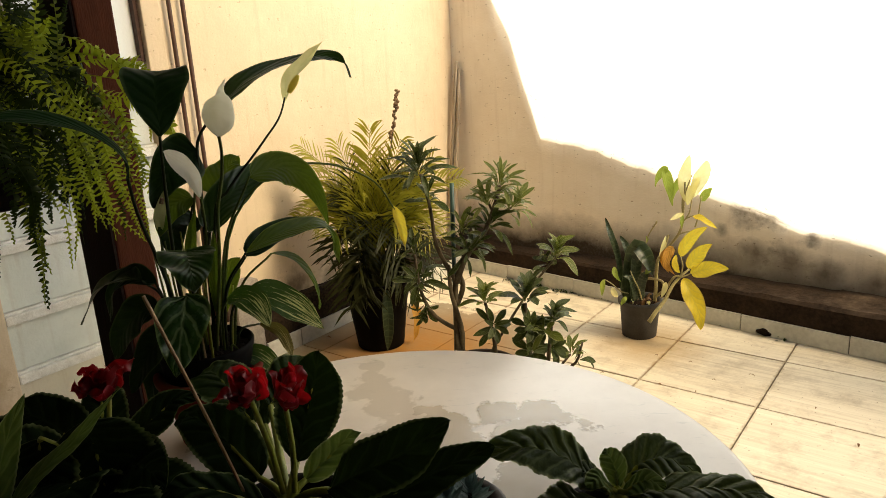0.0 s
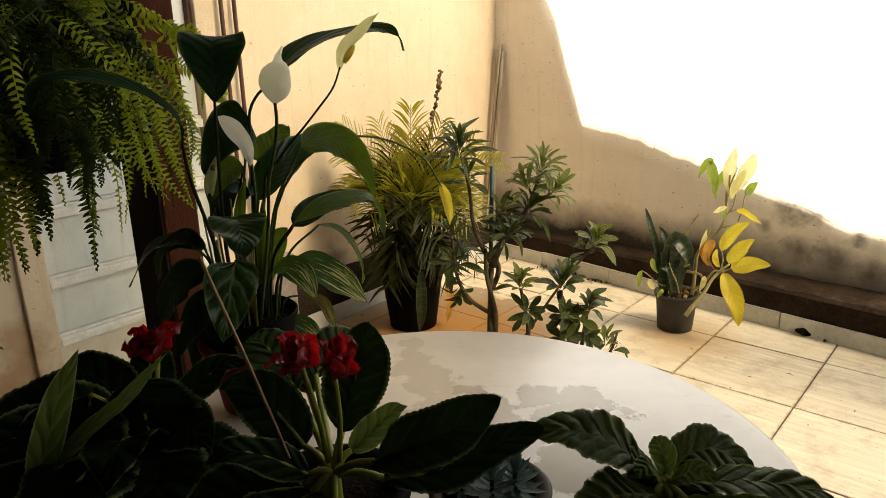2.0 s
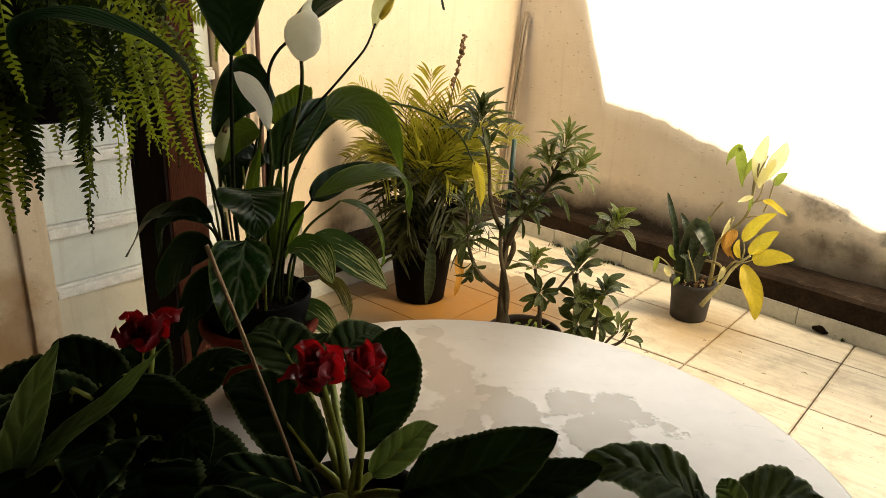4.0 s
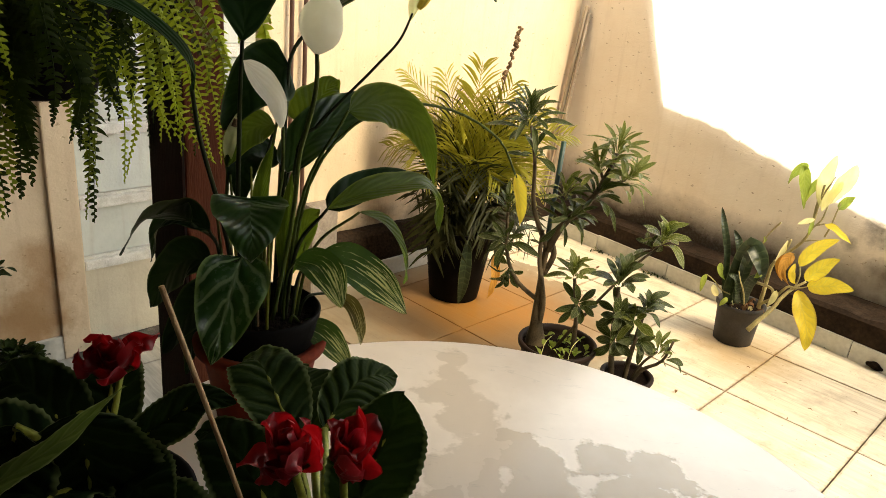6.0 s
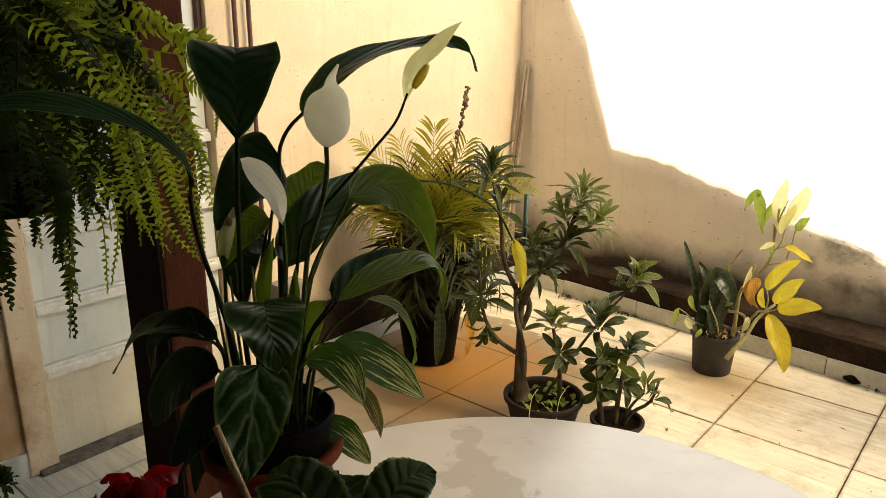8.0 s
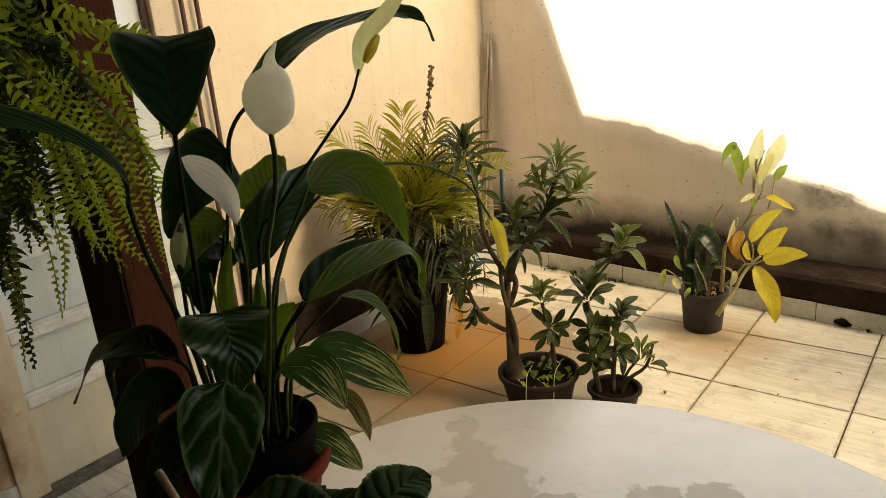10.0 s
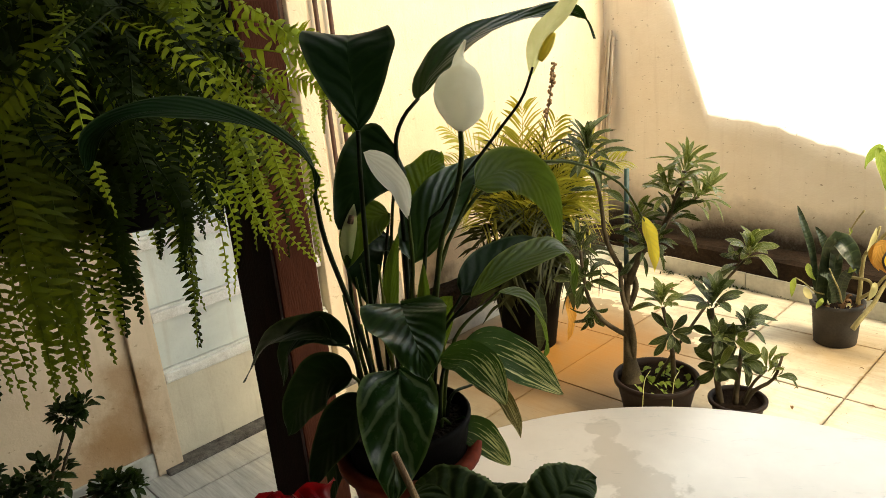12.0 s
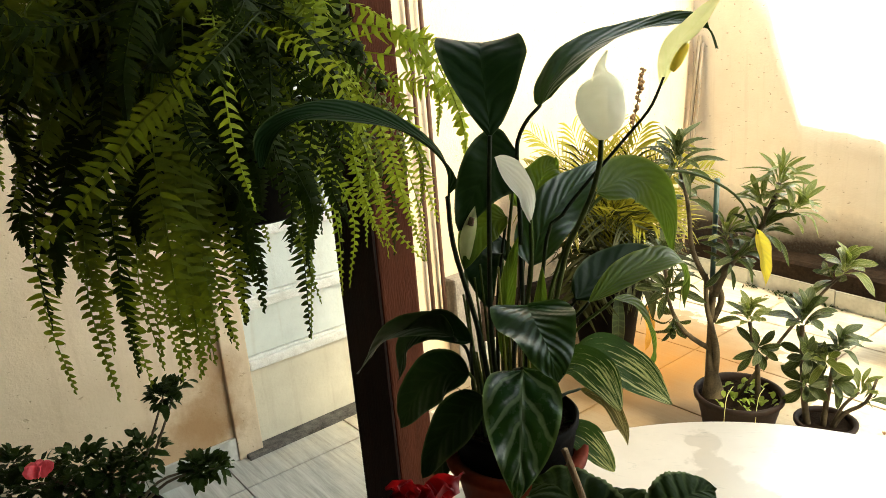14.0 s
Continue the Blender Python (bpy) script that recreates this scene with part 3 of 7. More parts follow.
def pot_bm(r0, r1, h, wall=0.004, lip=0.008, ribs=0):
    """A flower pot: flared side, rolled lip, open top with thickness."""
    lh = min(0.02, h * 0.12)
    return lathe([(r0 * 0.9, 0), (r0, 0.004), (r0 + (r1 - r0) * 0.5, h * 0.5), (r1, h - lh), (r1 + lip, h - lh + 0.002), (r1 + lip + 0.001, h - 0.003), (r1 + lip - 0.003, h),
                  (r1 - wall, h - 0.002), (r1 - wall - 0.002, h - lh), (r1 - wall - 0.004, h * 0.72), (0.002, h * 0.70)])


def soil_bm(r, z, seed=0):
    bm = bmesh.new()
    bmesh.ops.create_circle(bm, cap_ends=True, segments=28, radius=r)
    bmesh.ops.triangulate(bm, faces=bm.faces[:])
    bmesh.ops.subdivide_edges(bm, edges=bm.edges[:], cuts=2, use_grid_fill=True)
    for v in bm.verts:
        v.co.z = z + 0.012 * noise.noise(Vector((v.co.x * 40, v.co.y * 40, seed)))
    return bm


def curve_pts(ctrl, n):
    """Points along a smooth curve through the control points."""
    c = [Vector(p) for p in ctrl]
    if len(c) == 2:
        return [c[0].lerp(c[1], i / (n - 1)) for i in range(n)]
    c = [c[0] * 2 - c[1]] + c + [c[-1] * 2 - c[-2]]
    segs, out = len(c) - 3, []
    for i in range(n):
        u = i / (n - 1) * segs
        k = min(int(u), segs - 1)
        t = u - k
        a, b, d, e = c[k], c[k + 1], c[k + 2], c[k + 3]
        out.append(0.5 * ((2 * b) + (d - a) * t + (2 * a - 5 * b + 4 * d - e) * t * t + (3 * b - a - 3 * d + e) * t ** 3))
    return out


def add_tube(bm, ctrl, r0, r1, n=12, segs=7, bulge=None):
    pts = curve_pts(ctrl, n)
    ref, rings = None, []
    for i, p in enumerate(pts):
        t = (pts[min(i + 1, n - 1)] - pts[max(i - 1, 0)]).normalized()
        if ref is None:
            ref = t.orthogonal().normalized()
        ref = (ref - t * ref.dot(t)).normalized()
        b = t.cross(ref)
        f = i / (n - 1)
        r = bulge(f) if bulge else r0 + (r1 - r0) * f
        rings.append([bm.verts.new(p + (ref * math.cos(2 * math.pi * k / segs) + b * math.sin(2 * math.pi * k / segs)) * r) for k in range(segs)])
    for a, b in zip(rings, rings[1:]):
        for k in range(segs):
            bm.faces.new((a[k], a[(k + 1) % segs], b[(k + 1) % segs], b[k]))
    bm.faces.new(rings[0][::-1])
    bm.faces.new(rings[-1])
    return bm


def tube(ctrl, r0, r1, n=12, segs=7, bulge=None):
    return add_tube(bmesh.new(), ctrl, r0, r1, n, segs, bulge)


def ovate(t):
    return max(0.0, math.sin(math.pi * t ** 0.62)) ** 0.85 * (1 - 0.25 * t)


def wedge(t):
    u = min(1.0, t / 0.62)
    return (0.35 * u + 0.65 * math.sin(math.pi / 2 * u ** 1.15)) * (1.0 if t < 0.66 else max(0.3, 1.0 - 2.6 * (t - 0.66) ** 1.6))


def cordate(t):
    return max(0.0, math.sin(math.pi * t ** 0.50)) ** 0.62 * (1 - 0.18 * t)


def leaflike(t):
    return max(0.0, math.sin(math.pi * t ** 0.78)) ** 0.75


def archleaf(t):
    return max(0.0, math.sin(math.pi * min(1.0, t / 0.86) ** 0.75)) ** 0.7 + 0.05


def reach(t):
    """Widest near the stalk, then a long even taper."""
    return min(1.0, t / 0.14) * (1.0 - 0.45 * min(1.0, t / 0.40)) * min(1.0, ((1 - t) / 0.45)) ** 0.7 * 1.2


def lance(t):
    return max(0.0, math.sin(math.pi * t ** 0.8)) ** 0.9


def obovate(t):
    return max(0.0, math.sin(math.pi * t ** 1.7)) ** 0.8 + 0.10 * (1 - t) * min(1, t * 8)


def roundish(t):
    return max(0.0, math.sin(math.pi * t ** 0.85)) ** 0.55


def oval(t):
    return max(0.0, math.sin(math.pi * t ** 0.95)) ** 0.62


def strap(t):
    return min(1.0, t * 6 + 0.35) * min(1.0, (1 - t) * 3.5) ** 0.7


def add_blade(bm, ctrl, half, shape=ovate, face=UP, fold=0.25, wave=0.0, twist=0.0, n=14, cross=6, seed=0.0, teeth=0.0, cup=0.0, aside=None, crinkle=0.0):
    """A leaf blade along a curve. face: where its upper side looks; fold: how far the halves rise; wave: unevenness of the margin."""
    uvl = bm.loops.layers.uv.verify()
    pts = curve_pts(ctrl, n)
    rows = []
    face = Vector(face).normalized()
    for i, p in enumerate(pts):
        t = i / (n - 1)
        tan = (pts[min(i + 1, n - 1)] - pts[max(i - 1, 0)]).normalized()
        side = tan.cross(face) if aside is None else Vector(aside) - tan * tan.dot(Vector(aside))
        if side.length < 1e-3:
            side = tan.orthogonal()
        side.normalize()
        if twist:
            side.rotate(Matrix.Rotation(twist * t, 3, tan))
        nor = side.cross(tan).normalized()
        w = half * shape(t) + 0.0004
        if teeth:
            w *= 1 + teeth * (1 if i % 2 else -1)
        row = []
        for k in range(cross + 1):
            s = 2 * k / cross - 1
            lift = fold * abs(s) * w + cup * s * s * w + wave * half * abs(s) * math.sin(t * 13 + s * 2.2 + seed * 7.3) + wave * 0.5 * half * math.sin(t * 5 + seed * 3)
            if crinkle:
                lift += crinkle * half * (abs(math.sin(t * 22 - abs(s) * 3.5 + seed)) - 0.5 + 0.5 * noise.noise(Vector((t * 7, s * 3, seed * 5))))
            row.append((bm.verts.new(p + side * s * w + nor * lift), (k / cross, t)))
        rows.append(row)
    for a, b in zip(rows, rows[1:]):
        for k in range(cross):
            q = (a[k], a[k + 1], b[k + 1], b[k])
            f = bm.faces.new([v for v, _ in q])
            for lp, (_, uv) in zip(f.loops, q):
                lp[uvl].uv = uv
    return bm


def blade(ctrl, half, *a, **k):
    return add_blade(bmesh.new(), ctrl, half, *a, **k)


def local(parent, pts):
    """World places as places in the thing's own space."""
    inv = parent.matrix_world.inverted()
    return [inv @ Vector(p) for p in pts]


# ---- the terrace: floor, walls, parapet, roof ----
KX, KY = -0.02, 4.63
DL = Vector((-0.5708, -0.8211, 0))
DR = Vector((0.7469, -0.6649, 0))


def frame_along(origin, along):
    x = along.normalized()
    y = UP.cross(x)
    return Matrix(((x.x, y.x, 0, origin[0]), (x.y, y.y, 0, origin[1]), (0, 0, 1, origin[2]), (0, 0, 0, 1)))


M_LEFT = frame_along((KX, KY, 0), DL)      # x from the corner towards the door, y into the terrace
M_RIGHT = frame_along((KX, KY, 0), DR)     # x from the corner along the parapet, y outwards
PAR_DIR = Vector((0.7895, -0.6138, 0))
M_PARA = frame_along((KX + 0.0532, KY + 0.0598, 0), PAR_DIR)

# ground under the tiles
M_SLAB = frame_along((KX, KY, 0), DL)
bm = bmesh.new()
box(bm, -0.45, 6.0, -0.25, 5.3, -0.30, -0.012)
solid("slab", bm, M_GROUT, M_SLAB, "dark grout bed under the terrace tiles", "floor slab")
bm = bmesh.new()
bmesh.ops.create_grid(bm, x_segments=8, y_segments=8, size=900)
solid("ground", bm, M_HAZE_GLOW, Matrix.Translation((0, 0, -30)), "glowing white sheet standing in for the overexposed view far below", "ground")
bm = bmesh.new()
bmesh.ops.create_cone(bm, cap_ends=False, segments=64, radius1=260, radius2=260, depth=190)
solid("backdrop", bm, M_HAZE_GLOW, Matrix.Translation((0, 0, 60)), "glowing white backdrop standing in for the overexposed view beyond the parapet", "haze", "structure", True)

# left wall with the door opening
U0, U1, DOOR_TOP, WALL_H, THICK = 1.88, 2.56, 2.02, 2.75, 0.16
bm = bmesh.new()
box(bm, -0.30, U0, -THICK, 0, -0.02, WALL_H)
box(bm, U1, 6.4, -THICK, 0, -0.02, WALL_H)
box(bm, U0, U1, -THICK, 0, DOOR_TOP, WALL_H)
solid("wall_west", bm, M_WALL, M_LEFT, "cream painted plaster wall with brown damp stains", "wall")

# damp stain band low on the wall beside the door
bm = bmesh.new()
box(bm, U1 + 0.11, 6.3, 0.0, 0.012, 0.0, 0.085, 0.003)
solid("baseboard", bm, M_SKIRT, M_LEFT, "pale tile skirting at the foot of the cream wall", "baseboard")


def ledge_bm(length, depth0, depth1, h0, h1, inward):
    """A rough masonry ledge whose depth and height change along it."""
    b = bmesh.new()
    n, prof = 60, 7
    rows = []
    for i in range(n + 1):
        f = i / n
        d, h = depth0 + (depth1 - depth0) * f, h0 + (h1 - h0) * f
        row = []
        for k, (dy, dz) in enumerate(((0, 0), (0, 0.5), (0.004, 0.92), (0.02, 1.0), (0.5, 1.03), (1.0, 1.05), (1.0, 0))):
            y = dy if k < 4 else dy * d
            q = Vector((f * length, inward * y, h * dz))
            j = noise.noise(Vector((q.x * 9, k * 1.7, 3.1))) * 0.006 + noise.noise(Vector((q.x * 33, k * 2.9, 7.7))) * 0.003
            q.y += j if k < 5 else 0
            q.z += j * 1.2 if 2 < k < 6 else 0
            row.append(b.verts.new(q))
        rows.append(row)
    for r, s in zip(rows, rows[1:]):
        for k in range(prof - 1):
            b.faces.new((r[k], r[k + 1], s[k + 1], s[k]))
    return b


solid("trim", ledge_bm(4.6, 0.10, 0.40, 0.165, 0.215, 1), M_LEDGE_LIT_TOP, M_RIGHT @ Matrix.Translation((-0.06, 0.0, 0)), "rough masonry ledge black with mould along the parapet", "ledge")
solid("trim", ledge_bm(1.55, 0.06, 0.06, 0.20, 0.23, -1), M_LEDGE, M_LEFT @ Matrix.Translation((0, 0.06, 0)), "mould-blackened ledge at the foot of the wall", "ledge")

# broken parapet: outline of the top, from the corner outwards
TOP = ((-0.06, 2.35), (0.10, 2.02), (0.20, 1.78), (0.29, 1.557), (0.37, 1.40), (0.40, 1.345), (0.481, 1.102), (0.54, 0.955), (0.565, 0.885), (0.588, 0.812),
       (0.70, 0.795), (0.86, 0.772), (0.945, 0.755), (0.985, 0.732), (1.285, 0.658), (1.487, 0.572), (1.66, 0.532), (1.80, 0.500), (1.84, 0.480), (1.905, 0.452), (2.21, 0.418), (2.30, 0.392), (2.9, 0.372), (4.6, 0.36))


def top_at(s):
    for (a, za), (b, zb) in zip(TOP, TOP[1:]):
        if a <= s <= b:
            return za + (zb - za) * (s - a) / (b - a)
    return TOP[-1][1]


bm = bmesh.new()
cols, n, lev = [], 260, 10
for i in range(n + 1):
    s = -0.06 + 4.6 * (i / n) ** 1.35
    z = top_at(s) + 0.010 * noise.noise(Vector((s * 14, 0.3, 0))) + 0.006 * noise.noise(Vector((s * 47, 9.3, 0)))
    col = []
    for y in (0.0, 0.13):
        line = []
        for k in range(lev + 1):
            h = (z - 0.010) * k / (lev - 1) if k < lev else z
            e = 0.012 * noise.noise(Vector((s * 3, h * 4, y * 20))) * (1 if y == 0 else 2)
            rim = 0.007 if k == lev else 0.0
            line.append(bm.verts.new((s, y + (rim if y == 0 else -rim) + e, h)))
        col.append(line)
    cols.append(col)
for (a0, a1), (b0, b1) in zip(cols, cols[1:]):
    for k in range(lev):
        bm.faces.new((a0[k], b0[k], b0[k + 1], a0[k + 1]))
        bm.faces.new((a1[k + 1], b1[k + 1], b1[k], a1[k]))
    bm.faces.new((a0[lev], b0[lev], b1[lev], a1[lev]))
bmesh.ops.split_edges(bm, edges=[e for e in bm.edges if len(e.link_faces) == 2 and e.calc_face_angle(0) > 0.5])
solid("wall_north", bm, M_PARAPET, M_PARA, "beige plaster parapet with a broken sloping top and black mould", "parapet", "structure", True)

# unseen closing walls behind and beside the camera, and the roof over its side, added to block light
BACK_O = M_LEFT @ Vector((5.6, 0, 0))
M_BACK = frame_along(BACK_O, Vector((0.8211, -0.5708, 0)))
bm = bmesh.new()
box(bm, -0.1, 5.2, -0.15, 0.0, -0.02, WALL_H)
solid("wall_south", bm, M_INNER, M_BACK, "unseen dark brown wall added behind the camera to cut light", "wall")
M_EAST = frame_along(BACK_O + Vector((0.8211, -0.5708, 0)) * 5.1, Vector((0.5708, 0.8211, 0)))
bm = bmesh.new()
box(bm, -0.05, 2.85, 0.0, 0.15, -0.02, WALL_H)
box(bm, 2.85, 4.72, 0.0, 0.15, -0.02, 2.25)
solid("wall_east", bm, M_INNER, M_EAST, "unseen dark brown wall added to block light from the right", "wall")
bm = bmesh.new()
box(bm, 1.80, 5.75, -0.15, 4.95, WALL_H, WALL_H + 0.12)
solid("ceiling", bm, M_CEIL, M_LEFT, "unseen dark timber roof, placed to shade the table side", "ceiling")

# door: frame, panelled leaf, frosted window, brown strips
door = thing("door_1", M_LEFT, "old white panelled door with a frosted window, closed", "door", "", "structure")
for a, b in ((U0 - 0.075, U0 + 0.004), (U1 - 0.004, U1 + 0.085)):
    bm = boxed(a, b, -0.05, 0.018, 0.0, DOOR_TOP + 0.07, bevel=0.005)
    part("door_frame", bm, M_WALL, door, "cream painted moulded frame", False)
part("door_frame", boxed(U0, U1, -0.05, 0.018, DOOR_TOP, DOOR_TOP + 0.07, bevel=0.005), M_WALL, door, "", False)
part("door_core", boxed(U0 + 0.004, U1 - 0.010, -0.062, -0.0475, 0.012, 1.30, bevel=0.002), M_DOOR, door, "", False)
part("door_plate", boxed(U0 + 0.006, U1 - 0.012, -0.045, -0.018, 0.015, 0.292, bevel=0.003), M_DOOR_LOW, door, "yellowed flat lower plate", False)
rails = (0.292, 0.505, 0.745, 0.985, 1.20)
for k, z in enumerate(rails):
    bm = boxed(U0 + 0.006, U1 - 0.012, -0.045, -0.003, z, z + 0.034, bevel=0.006)
    box(bm, U0 + 0.006, U1 - 0.012, -0.040, -0.016, z + 0.034, z + 0.044, 0.003)
    part("rail", bm, M_CHIPPED, door, "chipped white rail", False)
for a, b in zip(rails, rails[1:]):
    part("panel", boxed(U0 + 0.010, U1 - 0.016, -0.046, -0.026, a + 0.046, b - 0.004, bevel=0.003), M_DOOR, door, "", False)
for a, b in ((U0 + 0.006, U0 + 0.05), (U1 - 0.055, U1 - 0.012)):
    part("stile", boxed(a, b, -0.047, -0.014, 1.246, 1.335 if a < 2.0 else DOOR_TOP - 0.01, bevel=0.003), M_DOOR, door, "", False)
part("rail", boxed(U0 + 0.05, U1 - 0.055, -0.046, -0.014, 1.244, 1.335, bevel=0.003), M_DOOR, door, "", False)
part("rail", boxed(U0 + 0.05, U1 - 0.055, -0.046, -0.014, DOOR_TOP - 0.10, DOOR_TOP - 0.01, bevel=0.003), M_DOOR, door, "", False)
part("pane", boxed(U0 + 0.010, U1 - 0.055, -0.036, -0.031, 1.335, DOOR_TOP - 0.10, bevel=0.0), M_FROST, door, "frosted white glass", False)
part("glazing_bar", boxed(U0 + 0.004, U1 - 0.055, -0.030, -0.008, 1.337, 1.349, bevel=0.002), M_BROWN, door, "dark brown glazing bar", False)
for a in (U0 + 0.002, (U0 + U1) / 2 - 0.02):
    part("glazing_bar", boxed(a, a + 0.018, -0.031, -0.006, 1.335, DOOR_TOP - 0.10, bevel=0.002), M_BROWN, door, "dark brown glazing bar", False)
part("threshold", boxed(U0 - 0.05, U1 + 0.06, -0.10, 0.045, -0.01, 0.014, bevel=0.004), M_CEMENT, door, "rough cement threshold", False)
# two brown strips added for the dark lines along the frame's mouldings
for u in (1.775, 1.715):
    pipe = new("wall_strip", mesh_from("wall_strip", tube([(u, 0.030, 0.24), (u, 0.030, 1.4), (u, 0.030, 2.74)], 0.0085, 0.0085, 12, 8), M_BROWN))
    pipe.matrix_world = M_LEFT
    tagged(pipe, "thin dark brown strip standing in for a dark line beside the door frame", "conduit", "conduits beside the door")
pillar = new("plinth_block", mesh_from("plinth_block", boxed(1.56, 1.69, 0.0, 0.075, 0.0, 0.40, bevel=0.012), M_CONCRETE, False))
pillar.matrix_world = M_LEFT
tagged(pillar, "rough grey concrete block against the wall foot", "plinth")

# unseen wall, added to cut the sky light from the right
bm = bmesh.new()
box(bm, 3.45, 5.0, 0.02, 0.17, -0.02, 2.05)
solid("wall_light_block", bm, M_INNER, M_RIGHT, "unseen brown wall added beyond the terrace to block light", "wall")

# brown roof post: two colours, the shaded face painted near black on a board
C_DIR, A_DIR = Vector((0.5708, 0.8211, 0)), Vector((0.8211, -0.5708, 0))
post = thing("roof_post", frame_along((-0.545, 1.525, 0), A_DIR), "red-brown painted square timber roof post", "post")
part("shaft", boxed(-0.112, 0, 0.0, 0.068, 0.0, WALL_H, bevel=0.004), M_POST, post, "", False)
part("shade_board", boxed(-0.110, -0.001, -0.006, -0.001, 0.0, WALL_H, bevel=0.001), M_POST_SHADE, post, "nearly black board added as the post's shaded face", False)

# leaning poles in the corner
for k, (bx, tx, z1) in enumerate(((0.035, 0.010, 1.235), (0.075, 0.028, 1.20))):
    p0 = M_PARA @ Vector((bx - 0.03, -0.16, 0.0))
    p1 = M_PARA @ Vector((tx + 0.035, -0.022, z1))
    pole = new("pole", mesh_from("pole", tube([p0, p0.lerp(p1, 0.5), p1], 0.011 - 0.002 * k, 0.011 - 0.002 * k, 6, 10), M_ALU))
    tagged(pole, "weathered thin metal pole leaning in the wall corner", "pole", "poles in the corner")

# round marble table
table = thing("round_table", Matrix.Translation((-0.02, 1.052, 0)), "round worn white marble table with wet patches", "table")
part("tabletop", lathe([(0.385, 0.812), (0.402, 0.814), (0.409, 0.822), (0.411, 0.832), (0.408, 0.841), (0.400, 0.845)], 120), M_MARBLE, table, "", True)
part("pedestal", lathe([(0.20, 0.0), (0.205, 0.03), (0.15, 0.06), (0.085, 0.12), (0.075, 0.45), (0.09, 0.70), (0.17, 0.79), (0.19, 0.8115)], 40), M_CONCRETE, table, "grey concrete pedestal")


# ---- plants ----
rnd = random.Random(7)


def potted(name, at, r0, r1, h, pot_mat, label, category, pot_label, group="", z=0.0, soil=True):
    """A plant's empty at the foot of its pot, with pot and soil."""
    p = thing(name, Matrix.Translation((at[0], at[1], z)), label, category, group)
    pot = part("pot", pot_bm(r0, r1, h), pot_mat, p, pot_label)
    if soil:
        part("soil", soil_bm(r1 - 0.005, h * 0.86, at[0] * 9), M_SOIL, pot)
    return p


def leaf_on(plant, ctrl, half, mat, shape=ovate, face=UP, stalk=None, stalk_r=(0.0028, 0.0018), stalk_mat=None, name="leaf", label="", **k):
    if stalk:
        part("stalk", tube(local(plant, stalk), stalk_r[0], stalk_r[1], 14, 7), stalk_mat or M_DARKSTEM, plant)
    return part(name, blade(local(plant, ctrl), half, shape, face, **k), mat, plant, label)


# peace lily on the table
TZ = 0.845
lily = potted("peace_lily", (-0.285, 1.200), 0.047, 0.062, 0.102, M_REDPOT, "tall peace lily with white flowers in a red pot", "potted plant", "terracotta red plastic pot", "", TZ)
SOIL = (-0.285, 1.200, 0.945)
liner = part("liner_pot", lathe([(0.052, 0.090), (0.056, 0.096), (0.0600, 0.124), (0.0625, 0.129), (0.0630, 0.135), (0.0605, 0.137), (0.058, 0.130), (0.056, 0.120), (0.001, 0.116)]), M_BLACKPOT, lily, "black liner pot standing above the red rim")
part("soil", soil_bm(0.0565, 0.126, 5), M_SOIL, liner)


def from_soil(dx, dy, *rest):
    return [(SOIL[0] + dx, SOIL[1] + dy, SOIL[2]), *rest]


TO_CAM = Vector((0.25, -0.85, 0.25))
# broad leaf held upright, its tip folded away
leaf_on(lily, [(-0.281, 1.150, 1.257), (-0.283, 1.158, 1.270), (-0.287, 1.168, 1.290), (-0.292, 1.182, 1.312), (-0.296, 1.200, 1.326), (-0.299, 1.222, 1.331), (-0.303, 1.256, 1.322)], 0.0385, M_SPATH_SHADE, wedge, UP,
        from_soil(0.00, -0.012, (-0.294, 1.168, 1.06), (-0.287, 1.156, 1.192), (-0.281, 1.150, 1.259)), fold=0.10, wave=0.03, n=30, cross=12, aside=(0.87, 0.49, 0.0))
# long arching leaf
leaf_on(lily, [(-0.259, 1.280, 1.267), (-0.250, 1.312, 1.287), (-0.230, 1.350, 1.308), (-0.203, 1.382, 1.321), (-0.172, 1.404, 1.329), (-0.141, 1.416, 1.335), (-0.119, 1.420, 1.334), (-0.101, 1.415, 1.324), (-0.093, 1.404, 1.304)], 0.0225, M_SPATH, archleaf, (-0.22, -0.42, 0.88),
        from_soil(0.008, 0.012, (-0.276, 1.232, 1.12), (-0.279, 1.252, 1.209), (-0.280, 1.262, 1.235), (-0.272, 1.270, 1.254), (-0.259, 1.280, 1.268)), stalk_r=(0.0024, 0.0019), fold=0.20, wave=0.10, n=40, cross=12, crinkle=0.05)
# white flower, front
part("stalk", tube(local(lily, from_soil(0.012, -0.01, (-0.240, 1.166, 1.09), (-0.221, 1.132, 1.166), (-0.208, 1.112, 1.196), (-0.197, 1.097, 1.222), (-0.190, 1.084, 1.246), (-0.188, 1.076, 1.266))), 0.0024, 0.0018, 20, 8), M_STEM, lily)
BUD = ((0.0, 0.10), (0.03, 0.26), (0.10, 0.58), (0.20, 0.86), (0.30, 0.98), (0.38, 1.0), (0.47, 0.96), (0.55, 0.84), (0.61, 0.66), (0.66, 0.46), (0.72, 0.31), (0.80, 0.20), (0.90, 0.10), (1.0, 0.02))


def bud_radius(f):
    for (a, ra), (b, rb) in zip(BUD, BUD[1:]):
        if f <= b:
            return 0.0006 + 0.0152 * (ra + (rb - ra) * (f - a) / (b - a))
    return 0.0007


